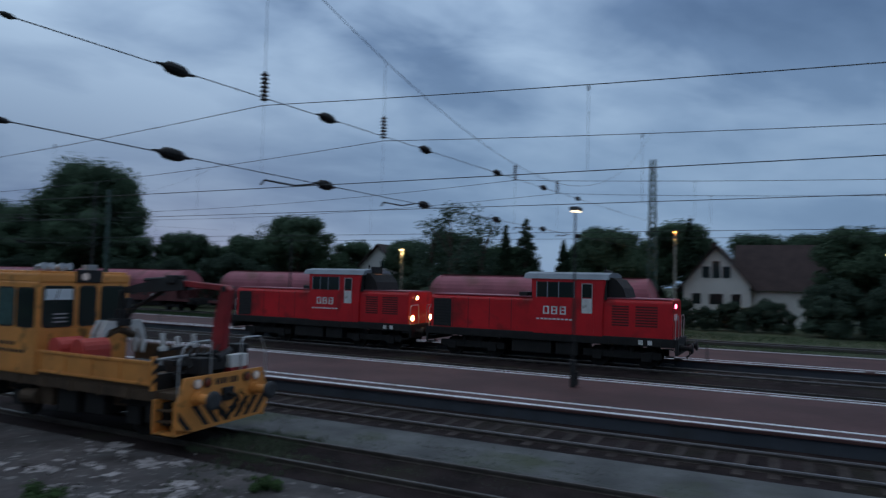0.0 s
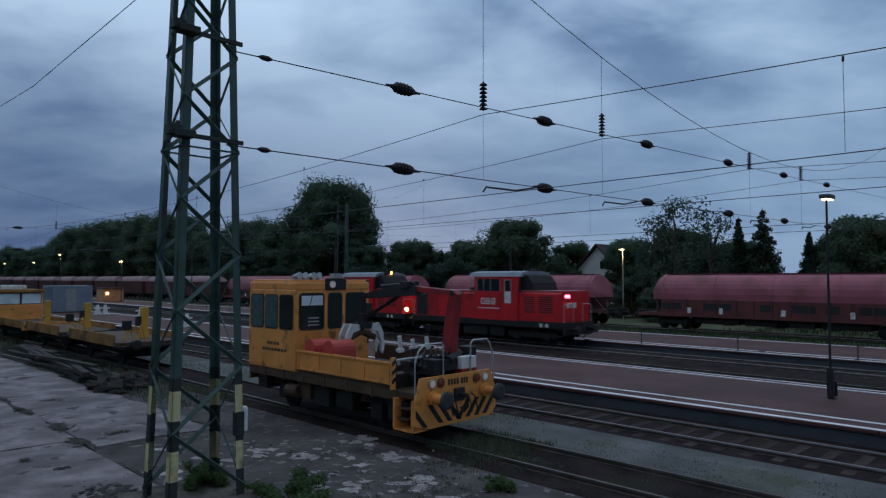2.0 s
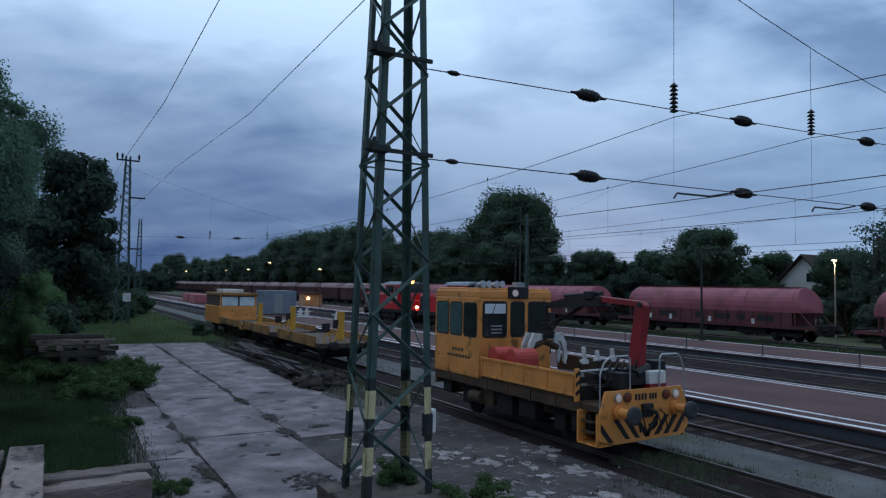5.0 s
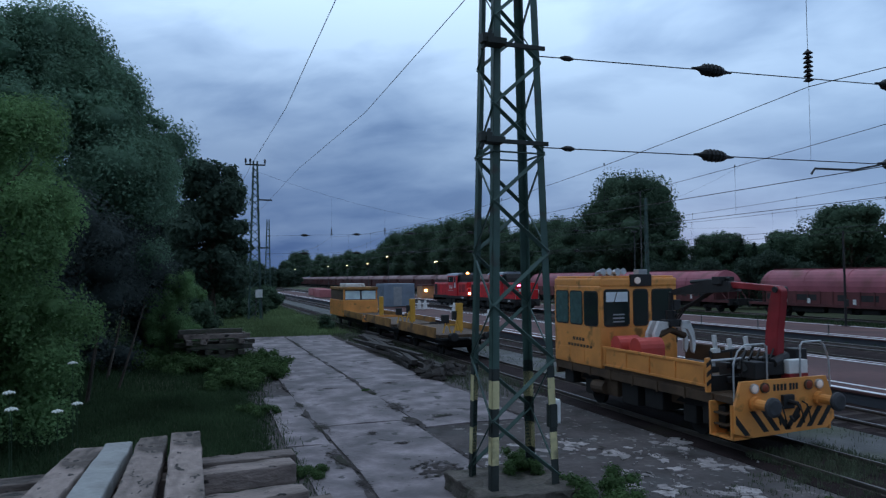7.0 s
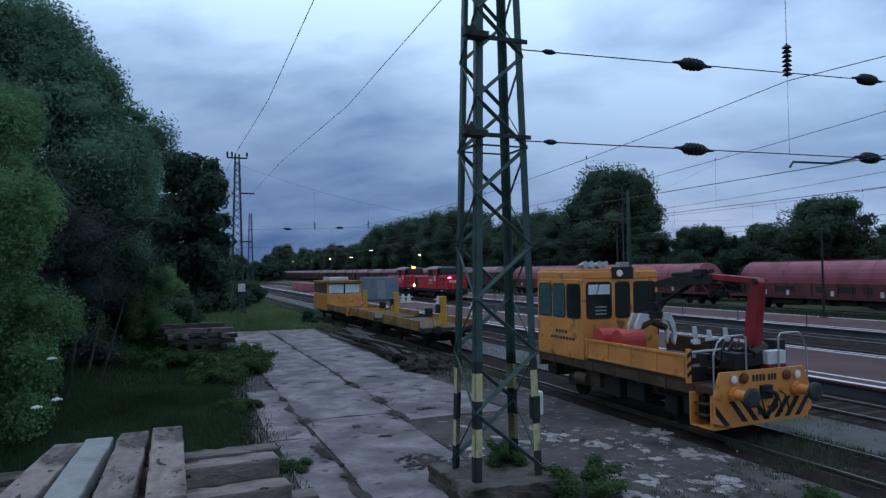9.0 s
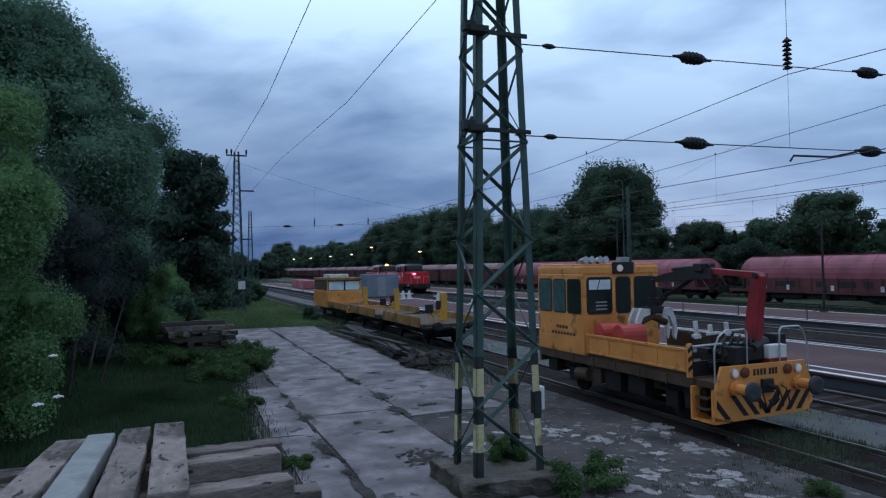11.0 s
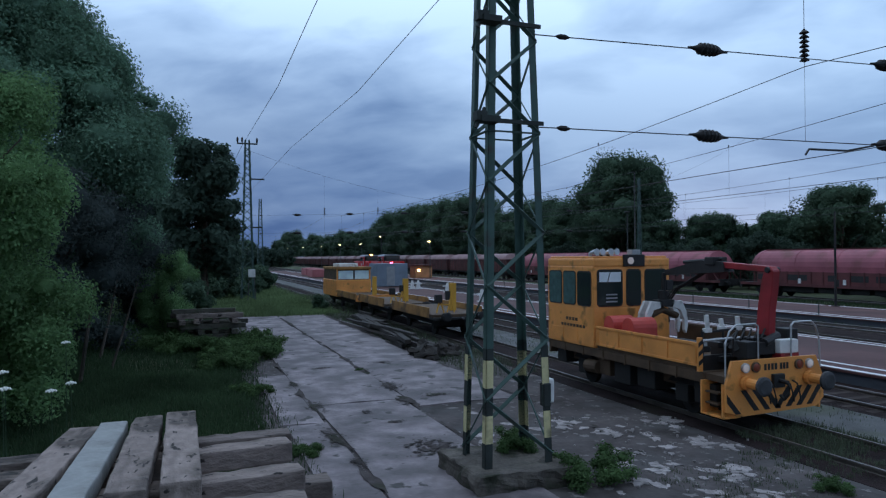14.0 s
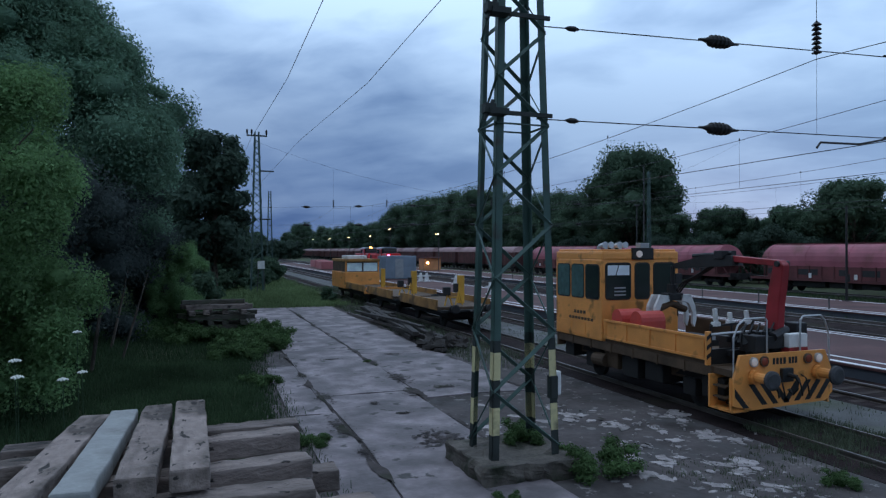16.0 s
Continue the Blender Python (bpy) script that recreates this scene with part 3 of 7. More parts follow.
def pavement():
    p = thing("pavement", "worn concrete slab road with weedy joints and cracks", "pavement", kind="structure")
    rnd = random.Random(4)
    cols = ((2.05, 2.93), (2.99, 5.46), (5.54, 8.45))
    for ci, (xa, xb) in enumerate(cols):
        y = 1.0
        while y < 45.5:
            ln = rnd.uniform(4.5, 9.5)
            yb = min(45.9, y + ln)
            if not (ci == 0 and y > 22) and not (ci == 2 and y < 13.0):
                bm = B()
                j = lambda: rnd.uniform(-0.11, 0.09)
                ra = [(xa + j(), y + j()), ((xa + xb) / 2, y + j()), (xb + j(), y + j()), (xb + j(), (y + yb) / 2 + j()), (xb + j(), yb - 0.03 + 0.4 * j()), ((xa + xb) / 2, yb - 0.03 + 0.4 * j()), (xa + j(), yb - 0.03 + 0.4 * j()), (xa + j(), (y + yb) / 2)]
                prism(bm, ra, "z", -0.3, -0.080 + rnd.uniform(-0.006, 0.006))
                part("slab", bm, M["slab"], p)
            y = yb
    # ragged strips of dirt along the joints
    for x, ya, yb in ((5.5, 12.5, 45), (2.96, 5, 40), (8.5, 13, 46)):
        bm = B()
        y, prev = ya, None
        while y < yb:
            wide = noise.noise(Vector((x, y * 0.75, 3)))
            if wide < -0.1:
                prev = None
                y += 0.2
                continue
            w = 0.012 + 0.22 * max(0.0, wide - 0.05) * rnd.uniform(0.4, 1.3) + rnd.uniform(0, 0.035)
            c = x + 0.14 * noise.noise(Vector((x * 3, y * 0.8, 7))) + rnd.uniform(-0.03, 0.03)
            cur = (bm.verts.new((c - w, y, -0.0645)), bm.verts.new((c + w * rnd.uniform(0.6, 1.2), y + rnd.uniform(-0.05, 0.05), -0.0645)))
            if prev:
                bm.faces.new((prev[0], prev[1], cur[1], cur[0]))
            prev = cur
            y += rnd.uniform(0.12, 0.28)
        part("joint_dirt", bm, M["yard_dark"], p)
    # patches of mud trodden over the slabs
    for k, (x, y, rx_, ry_) in enumerate(((2.95, 20.8, 0.16, 0.5), (3.05, 17.4, 0.28, 0.6), (2.85, 14.5, 0.24, 1.0), (2.95, 12.4, 0.16, 0.45),
                                               (5.52, 22.4, 0.24, 0.75), (5.6, 19.4, 0.36, 0.95), (5.35, 17.3, 0.26, 0.6), (6.4, 17.8, 0.45, 0.25), (4.6, 12.9, 0.62, 0.75), (4.1, 16.4, 0.12, 0.2), (4.5, 15.2, 0.2, 0.12), (6.6, 24.0, 0.5, 0.16), (4.3, 23.5, 0.4, 0.1), (7.2, 30.0, 0.5, 0.14))):
        bm = B()
        for q in range(int(60 + 90 * min(2.0, rx_ * ry_))):
            cx, cy = x + rx_ * 0.52 * rnd.gauss(0, 1), y + ry_ * 0.52 * rnd.gauss(0, 1)
            far_out = math.hypot((cx - x) / rx_, (cy - y) / ry_)
            r = 0.62 * rnd.uniform(0.35, 1.0) * (0.05 + 0.16 * math.sqrt(rx_ * ry_)) * max(0.25, 1.15 - 0.6 * far_out)
            zq = -0.0625 + 0.0001 * q
            bm.faces.new([bm.verts.new((cx + 1.3 * r * f * math.cos(0.785 * i), cy + r * f * math.sin(0.785 * i), zq)) for i, f in ((i, rnd.uniform(0.45, 1.1)) for i in range(8))])
        part("mud_patch", bm, M["yard_dark"], p)
    # the yard east of the road: a thin concrete crust broken into plates, lumps and crumbs
    beds = ((7.9, 13.6, 0.9), (8.9, 12.5, 0.7), (8.4, 10.3, 0.9), (9.1, 9.6, 0.6), (7.5, 9.7, 0.8), (8.3, 8.4, 0.8), (7.9, 11.3, 0.7), (10.3, 12.9, 0.6), (6.6, 14.4, 1.0), (5.6, 13.2, 0.9), (4.6, 12.8, 0.6), (9.8, 11.2, 0.6), (7.0, 7.4, 0.9))
    for k in range(300):
        bx, by, br = beds[int(rnd.random() * len(beds))]
        x, y = bx + rnd.gauss(0, br * 0.55), by + rnd.gauss(0, br * 0.55)
        if (4.2 < x < 6.2 and 9.8 < y < 11.8) or x > 10.9 or (x < 5.5 and y > 14):
            continue
        r = rnd.uniform(0.12, 0.30) if k < 70 else (rnd.uniform(0.06, 0.13) if k < 130 else rnd.uniform(0.02, 0.055))
        n = 13 if k < 70 else (9 if k < 130 else 6)
        a0, thin_ = rnd.uniform(0, 6.28), rnd.uniform(0.45, 0.9)
        ca, sa = math.cos(a0), math.sin(a0)
        ring = []
        for i in range(n):
            q, rr = 6.283 * i / n, r * rnd.uniform(0.5, 1.15)
            u, v = rr * math.cos(q), rr * thin_ * math.sin(q)
            ring.append((x + u * ca - v * sa, y + u * sa + v * ca))
        top = -0.110 + (rnd.uniform(0.006, 0.022) if k < 130 else rnd.uniform(0.012, 0.05))
        bm = prism(B(), ring, "z", -0.2, top)
        tx, ty = rnd.uniform(-0.05, 0.05), rnd.uniform(-0.05, 0.05)
        for v in bm.verts:
            if v.co.z > -0.15:
                v.co.z += (v.co.x - x) * tx + (v.co.y - y) * ty
        part("broken_piece", bm, M["crust"], p)


pavement()


# ---------------------------------------------------------------- overhead line
def lattice_mast(m, h, wb, db, wt, dt, label, bands=True, group="lattice masts"):
    """A four-legged lattice mast: wb, db its width and depth at the foot, wt, dt at the top."""
    t = thing("lattice_mast", label, "mast", m, group)

    def corner(k, z):
        f = z / h
        w, d = (wb + (wt - wb) * f) / 2, (db + (dt - db) * f) / 2
        return Vector(((-w, w, w, -w)[k], (-d, -d, d, d)[k], z))
    for k in range(4):
        sx, sy = (1, -1, -1, 1)[k], (1, 1, -1, -1)[k]

        def angle(za, zb, material, parent, nm, grow=0.0):
            bm = B()
            for a, b in ((0.13, 0.014), (0.014, 0.13)):
                vs = []
                for z in (za, zb):
                    c = corner(k, z)
                    vs.append([bm.verts.new((c.x - sx * grow + sx * u * (a + grow), c.y - sy * grow + sy * v * (b + grow), z)) for u, v in ((0, 0), (1, 0), (1, 1), (0, 1))])
                for i in range(4):
                    bm.faces.new((vs[0][i], vs[0][(i + 1) % 4], vs[1][(i + 1) % 4], vs[1][i]))
                bm.faces.new(vs[0][::-1])
                bm.faces.new(vs[1])
            bmesh.ops.recalc_face_normals(bm, faces=bm.faces[:])
            return part(nm, bm, material, parent)
        leg = angle(0.0, h, M["mast"], t, "leg")
        if bands:
            for i, (za, zb) in enumerate(((0.0, 0.42), (0.42, 0.88), (0.88, 1.34), (1.34, 1.80), (1.80, 2.0))):
                angle(za, zb, (M["mast_dark"], M["mast_yellow"], M["mast_dark"], M["mast_yellow"], M["mast_dark"])[i], leg, "painted_band", 0.004)
    levels = [0.15]
    while levels[-1] < h - 0.9:
        f = levels[-1] / h
        levels.append(levels[-1] + 0.62 * (wb + (wt - wb) * f) + 0.22)
    for side in range(4):
        a, b = side, (side + 1) % 4
        for i in range(len(levels) - 1):
            za, zb = levels[i], levels[i + 1]
            p, q = (corner(a, za), corner(b, zb)) if (i + side) % 2 else (corner(b, za), corner(a, zb))
            bm = B()
            bar(bm, p, q, 0.07, 0.02, 0.785)
            part("brace", bm, M["mast"], t)
            if i % 6 == 5 and wb > 1.0:
                bm = B()
                bar(bm, corner(a, zb), corner(b, zb), 0.06, 0.02)
                part("brace", bm, M["mast"], t)
    return t


near = lattice_mast(pose(5.2, 10.8, 0.22), 14.8, 1.26, 0.98, 0.50, 0.42, "dark green lattice mast with black and pale yellow bands")
for z in (5.78, 7.46):
    bm = B()
    w = 0.63 - (0.38 * z / 14.8)
    box(bm, -w - 0.22, -w + 0.12, -0.62, -0.36, z, z + 0.10)
    box(bm, -w - 0.30, -w - 0.10, -0.58, -0.42, z + 0.02, z + 0.17)
    rod(bm, (-w - 0.28, -0.5, z - 0.1), (-w - 0.12, -0.5, z + 0.24), 0.035)
    box(bm, -w - 0.05, w + 0.05, -0.47, -0.43, z + 0.02, z + 0.09)
    part("bracket", bm, M["mast_dark"], near)
box_ = B()
box(box_, 0.58, 0.71, -0.46, -0.32, 1.0, 1.42, 0.04)
part("signal_box", box_, M["white"], near, "small white rounded box")
bm = B()
rod(bm, (0.60, -0.38, 1.0), (0.66, -0.38, 0.05), 0.022)
part("cable_pipe", bm, M["black"], near)
bm = B()
box(bm, 0.48, 0.62, -0.5, -0.34, 0.95, 1.35, 0.02)
part("switch_box", bm, M["mast_dark"], near)
foot = B()
box(foot, 4.28, 6.08, 9.98, 11.75, -0.5, 0.22, 0.05)
bmesh.ops.subdivide_edges(foot, edges=foot.edges[:], cuts=9, use_grid_fill=True)
for v in foot.verts:
    v.co += Vector((noise.noise(v.co * 5.1), noise.noise(v.co * 5.1 + Vector((9, 0, 0))), 0.5 * noise.noise(v.co * 5.1 + Vector((0, 9, 0))))) * 0.11
solo("mast_footing", foot, M["block"], "crumbling concrete footing block under the lattice mast", "footing")

lattice_mast(pose(63.7, 10.5, -0.1), 15.4, 1.2, 0.9, 0.5, 0.45, "slender lattice mast rising above the far trees", False)
yard_mast = lattice_mast(pose(5.0, 63.5, -0.1), 14.6, 1.2, 0.9, 0.45, 0.4, "distant lattice mast at the edge of the yard", False)
for x0, x1, z in ((-0.9, 0.9, 14.2), (0.2, 1.5, 11.0), (0.2, 1.3, 6.6)):
    part("cross_arm", box(B(), x0, x1, -0.06, 0.06, z, z + 0.12), M["mast_dark"], yard_mast)
for x in (-0.85, -0.45, 0.85):
    part("pin_insulator", tube(B(), [(x, 0, 14.3), (x, 0, 14.5), (x, 0, 14.75), (x, 0, 14.85)], [0.03, 0.09, 0.09, 0.02], 8), M["insulator"], yard_mast)
lattice_mast(pose(12.2, 126, -0.1), 14.6, 1.2, 0.9, 0.5, 0.45, "distant lattice mast beyond the meadow", False)
lattice_mast(pose(44.2, 58.9, -0.1), 12.0, 0.42, 0.36, 0.24, 0.22, "slim lattice mast standing behind the far platform", False)


def string_insulator(parent, x, y, z0, z1):
    bm = B()
    n = 7
    rod(bm, (x, y, z0), (x, y, z1), 0.022, 6)
    for i in range(n):
        z = z0 + 0.06 + (z1 - z0 - 0.12) * i / (n - 1)
        bmesh.ops.create_cone(bm, cap_ends=True, segments=10, radius1=0.10, radius2=0.045, depth=0.055, matrix=Matrix.Translation((x, y, z)))
    return part("hanging_insulator", bm, M["insulator"], parent)


def span_insulator(parent, x, y, z):
    bm = B()
    xs = [-0.48, -0.38, -0.30, -0.22, -0.20, -0.13, -0.11, -0.04, -0.02, 0.05, 0.07, 0.14, 0.16, 0.23, 0.30, 0.38, 0.48]
    rs = [0.016, 0.03, 0.05, 0.09, 0.115, 0.10, 0.128, 0.105, 0.13, 0.105, 0.128, 0.10, 0.115, 0.09, 0.05, 0.03, 0.016]
    tube(bm, [(x + a, y, z - 0.02 * a) for a in xs], rs, 10)
    return part("span_insulator", bm, M["insulator"], parent)


LINES = (12.0, 17.2, 28.3, 34.6)
INS = (9.47, 14.42, 19.86, 26.2, 32.3, 38.6)


def cross_span(y, label, near_x, far_x, r, detail=True):
    t = thing("cross_span", label, "overhead wires", None, "cross spans")

    def upper(x):
        return 7.66 + 0.032 * (x - 6)

    def lower(x):
        return 6.03 + 0.0155 * (x - 6)

    def head(x):
        u = (x - 31) / 26
        return 8.95 + 4.9 * u * u + (0.25 * u * u * u if u < 0 else 0.9 * u * u)
    for f, nm in ((upper, "upper_span_wire"), (lower, "lower_span_wire"), (head, "head_span_wire")):
        bm = B()
        n = 24
        tube(bm, [(near_x + (far_x - near_x) * i / n, y, f(near_x + (far_x - near_x) * i / n)) for i in range(n + 1)], r * 0.8, 5)
        part(nm, bm, M["wire"], t)
    for x in INS:
        span_insulator(t, x, y, upper(x))
        span_insulator(t, x, y, lower(x))
    for x in (6.22,):
        for f in (upper, lower):
            bm = B()
            tube(bm, [(x - 0.14, y, f(x)), (x - 0.05, y, f(x)), (x + 0.05, y, f(x)), (x + 0.14, y, f(x))], [0.015, 0.05, 0.05, 0.015], 8)
            part("clamp", bm, M["insulator"], t)
    for x in LINES:
        string_insulator(t, x, y, upper(x) - 0.08, upper(x) + 0.62)
        bm = B()
        rod(bm, (x, y, upper(x) + 0.6), (x, y, head(x)), r * 0.45, 5)
        part("drop_wire", bm, M["wire"], t)
        bm = B()
        rod(bm, (x, y, upper(x)), (x, y, lower(x)), r * 0.3, 4)
        part("drop_wire", bm, M["wire"], t)
        bm = B()
        zc = lower(x) - 0.28
        tube(bm, [(x + 2.0, y, lower(x + 2) - 0.02), (x + 1.2, y, zc + 0.14), (x + 0.1, y, zc + 0.12), (x, y, zc)], 0.024, 6)
        part("registration_arm", bm, M["wire"], t)
    return t


cross_span(10.5, "head-span wires with dark insulators across the tracks", 5.5, 63.5, 0.014)
cross_span(63.5, "distant head-span wires with insulators across the tracks", 5.2, 63.5, 0.010)


def contact_line(x, ztop, zc, label, r=0.011):
    t = thing("overhead_line", label, "overhead wires", None, "overhead lines")
    ys = [10.5 - 53.0, 10.5, 63.5, 116.5, 169.5, 222.5]
    pts = []
    for a, b in zip(ys, ys[1:]):
        for i in range(20):
            f = i / 20
            pts.append((x + 0.2 * math.sin(6.283 * f), a + (b - a) * f, ztop - 3.3 * f * (1 - f)))
    bm = B()
    tube(bm, pts, r, 4)
    part("messenger_wire", bm, M["wire"], t)
    bm = B()
    tube(bm, [(x, ys[0], zc), (x + 0.15, 10.5, zc), (x - 0.15, 63.5, zc), (x, 116.5, zc), (x, 222.5, zc)], r, 4)
    part("contact_wire", bm, M["wire"], t)
    for a, b in zip(ys[:3], ys[1:]):
        for i in range(1, 7):
            f = (i + 0.0) / 7
            bm = B()
            yy = a + (b - a) * f
            rod(bm, (x, yy, zc), (x, yy, ztop - 3.3 * f * (1 - f)), r * 0.45, 4)
            part("dropper", bm, M["wire"], t)
            bm = B()
            rod(bm, (x, yy, ztop - 3.3 * f * (1 - f) - 0.06), (x, yy, ztop - 3.3 * f * (1 - f) + 0.03), r * 2.2, 5)
            part("clamp", bm, M["wire"], t)


contact_line(12.0, 7.68, 5.78, "thin overhead wires above the siding", 0.009)
contact_line(17.2, 7.88, 5.82, "thin overhead wires above the platform track", 0.009)
contact_line(28.3, 8.30, 5.95, "thin overhead wires above the third track", 0.010)
contact_line(34.6, 8.50, 6.1, "thin overhead wires above the fourth track", 0.010)
for x, z in ((4.5, 13.9), (8.9, 14.0)):
    bm = B()
    tube(bm, [(x, -60, z + 0.2), (x, -25, z - 0.3), (x, 0, z - 0.1), (x, 10.5, z), (x, 37, z - 0.9), (x, 63.5, z), (x, 126, z)], 0.016, 5)
    solo("feeder_wire", bm, M["wire"], "thin feeder wire running high along the yard", "overhead wires", group="feeder wires")


# ---------------------------------------------------------------- rail vehicles
def wheelset(parent, y, r, name="wheelset", material=None):
    bm = B()
    for s in (-0.75, 0.75):
        rod(bm, (s - 0.065, 0, 0), (s + 0.065, 0, 0), r, 20)
        rod(bm, (s * 1.04 - 0.07, 0, 0), (s * 1.04 + 0.07, 0, 0), r * 0.32, 10)
        for k in range(4):
            a = 1.5708 * k
            rod(bm, (s * 1.09, 0.55 * r * math.cos(a), 0.55 * r * math.sin(a)), (s * 1.09 + 0.012 * s, 0.55 * r * math.cos(a), 0.55 * r * math.sin(a)), r * 0.12, 6)
    rod(bm, (-0.75, 0, 0), (0.75, 0, 0), 0.08, 8)
    ob = part(name, bm, material or M["soot"], parent)
    ob.matrix_basis = pose(0, y, r)
    return ob


def buffers(parent, y, d, z=1.03, half=0.87, r=0.2, stem=None, face=None):
    for s in (-half, half):
        bm = B()
        rod(bm, (s, y, z), (s, y + d * 0.36, z), 0.11, 12)
        rod(bm, (s, y + d * 0.0, z), (s, y + d * 0.08, z), 0.16, 12)
        b = part("buffer", bm, stem or M["soot"], parent)
        bm = B()
        rod(bm, (s, y + d * 0.34, z), (s, y + d * 0.40, z), r * 0.6, 16)
        tube(bm, [(s, y + d * 0.40, z), (s, y + d * 0.45, z), (s, y + d * 0.475, z)], [r, r, r * 0.72], 18)
        part("buffer_plate", bm, face or M["black"], b)


def crane_cart():
    """Yellow track-maintenance trolley; y runs from its near end backwards."""
    t = thing("rail_crane_trolley", "yellow rail maintenance trolley with cab and red loading crane", "rail vehicle", pose(12.05, 11.35, 0))
    Y, F = M["yellow"], M["frame"]
    bm = B()
    box(bm, -1.36, 1.36, 0.75, 7.55, 0.92, 1.16, 0.02)
    box(bm, -0.95, 0.95, 0.2, 7.5, 0.62, 0.95, 0.02)
    for y in (1.6, 2.6, 3.6, 4.6, 5.6, 6.6):
        box(bm, -1.385, -1.355, y, y + 0.05, 0.90, 1.17)
    part("underframe", bm, F, t, "brown dirt-covered underframe")
    # buffer beam
    bm = B()
    prism(bm, [(-1.42, 0.98), (-1.24, 1.49), (1.16, 1.50), (1.36, 1.05), (1.38, 0.55), (1.16, 0.36), (-0.98, 0.30), (-1.42, 0.42)], "y", 0.0, 0.07)
    beam = part("buffer_beam", bm, Y, t, "yellow end plate with warning stripes")
    for i in range(5):                       # slanting warning stripes that meet in the middle
        x = -1.34 + i * 0.31
        bm = B()
        prism(bm, [(x, 0.86 if i else 0.80), (x + 0.15, 0.86), (x + 0.52, 0.40), (x + 0.37, 0.40)] if i else [(-1.40, 0.80), (-1.40, 0.62), (-1.17, 0.36), (-1.02, 0.36)], "y", -0.006, 0.0)
        if x + 0.52 < 0.35 or not i:
            part("warning_stripe", bm, M["black"], beam)
        else:
            bm.free()
    for i in range(4):
        x = 1.36 - i * 0.31
        bm = B()
        prism(bm, [(x, 0.86), (x - 0.15, 0.86), (x - 0.50, 0.42), (x - 0.35, 0.42)], "y", -0.006, 0.0)
        if x - 0.5 > -0.15:
            part("warning_stripe", bm, M["black"], beam)
        else:
            bm.free()
    for x, r, mt, nm in ((-0.91, 0.085, "lens", "headlight"), (0.93, 0.085, "lens", "headlight"), (-0.62, 0.09, "lens_red", "tail_light"), (0.62, 0.09, "lens_red", "tail_light")):
        bm = B()
        rod(bm, (x, -0.05, 1.335), (x, 0.02, 1.335), r + 0.022, 18)
        rim = part(nm, bm, M["tube"] if mt == "lens" else M["frame"], beam)
        bm = B()
        tube(bm, [(x, -0.048, 1.335), (x, -0.06, 1.335), (x, -0.07, 1.335)], [r, r * 0.9, r * 0.4], 16)
        part("lens", bm, M[mt], rim)
    for i, x in enumerate((-0.36, -0.26, -0.16, -0.06, 0.09, 0.18, 0.27)):  # fleet number as plain bars
        part("number_bar", box(B(), x, x + 0.065, -0.005, 0.001, 1.25, 1.39), M["black"], beam)
    buffers(t, -0.02, -1.15, 1.02, 0.9, 0.205, M["yellow"], M["buffer_face"])
    bm = B()
    box(bm, -0.16, 0.16, -0.08, 0.02, 0.86, 1.16, 0.02)
    rod(bm, (0.0, -0.05, 1.02), (0.02, -0.28, 1.0), 0.05)
    tube(bm, [(0.0, -0.26, 1.02), (0.05, -0.30, 0.9), (0.04, -0.28, 0.75), (0.0, -0.2, 0.62), (-0.04, -0.12, 0.72)], 0.035, 6)
    part("coupling_hook", bm, M["black"], t)
    for s in (-0.42, 0.25, 0.45, -0.25):
        bm = B()
        tube(bm, [(s, 0.0, 0.98), (s, -0.12, 0.94), (s + 0.03, -0.16, 0.75), (s + 0.10, -0.13, 0.55), (s + 0.16, -0.08, 0.62)], 0.016, 6)
        part("air_hose", bm, M["black"], t)
    # step well at the corner
    bm = B()
    box(bm, -1.44, -0.95, 0.70, 0.75, 0.26, 1.00, 0.008)
    box(bm, -1.44, -1.40, 0.07, 0.12, 0.30, 1.00)
    box(bm, -1.42, -0.96, 0.07, 0.72, 0.26, 0.30)
    part("corner_step", bm, Y, t)
    part("step_wall", box(B(), -0.99, -0.95, 0.08, 0.70, 0.28, 1.00), F, t)
    for z in (0.50, 0.74):
        part("step_tread", box(B(), -1.36, -0.99, 0.30, 0.69, z, z + 0.035), F, t)
    bm = B()
    box(bm, 1.30, 1.36, 0.07, 0.75, 0.30, 0.98, 0.01)
    part("corner_step", bm, Y, t)
    bm = B()
    box(bm, -1.30, 1.30, 0.06, 0.9, 1.00, 1.14)
    part("end_deck", bm, M["frame"], t)
    # side boards and load bed
    for s in (-1, 1):
        bm = B()
        box(bm, s * 1.40 if s < 0 else 1.36, -1.36 if s < 0 else 1.40, 0.88, 4.86, 1.30, 1.78, 0.01)
        box(bm, s * 1.43 if s < 0 else 1.38, -1.38 if s < 0 else 1.43, 0.86, 4.88, 1.74, 1.81, 0.01)
        box(bm, s * 1.42 if s < 0 else 1.38, -1.38 if s < 0 else 1.42, 0.86, 4.88, 1.27, 1.33, 0.01)
        for k in range(5):
            y = 0.9 + k * 0.97
            box(bm, s * 1.425 if s < 0 else 1.38, -1.38 if s < 0 else 1.425, y, y + 0.06, 1.30, 1.78)
        part("side_board", bm, Y if s < 0 else F, t)
    bm = B()
    box(bm, -1.30, 1.36, 0.88, 0.95, 1.16, 1.50)
    part("end_board", bm, M["black"], t)
    post_ = part("corner_post", box(B(), -1.43, -1.31, 0.80, 0.87, 1.16, 1.92, 0.01), Y, t, "yellow corner post with black stripes")
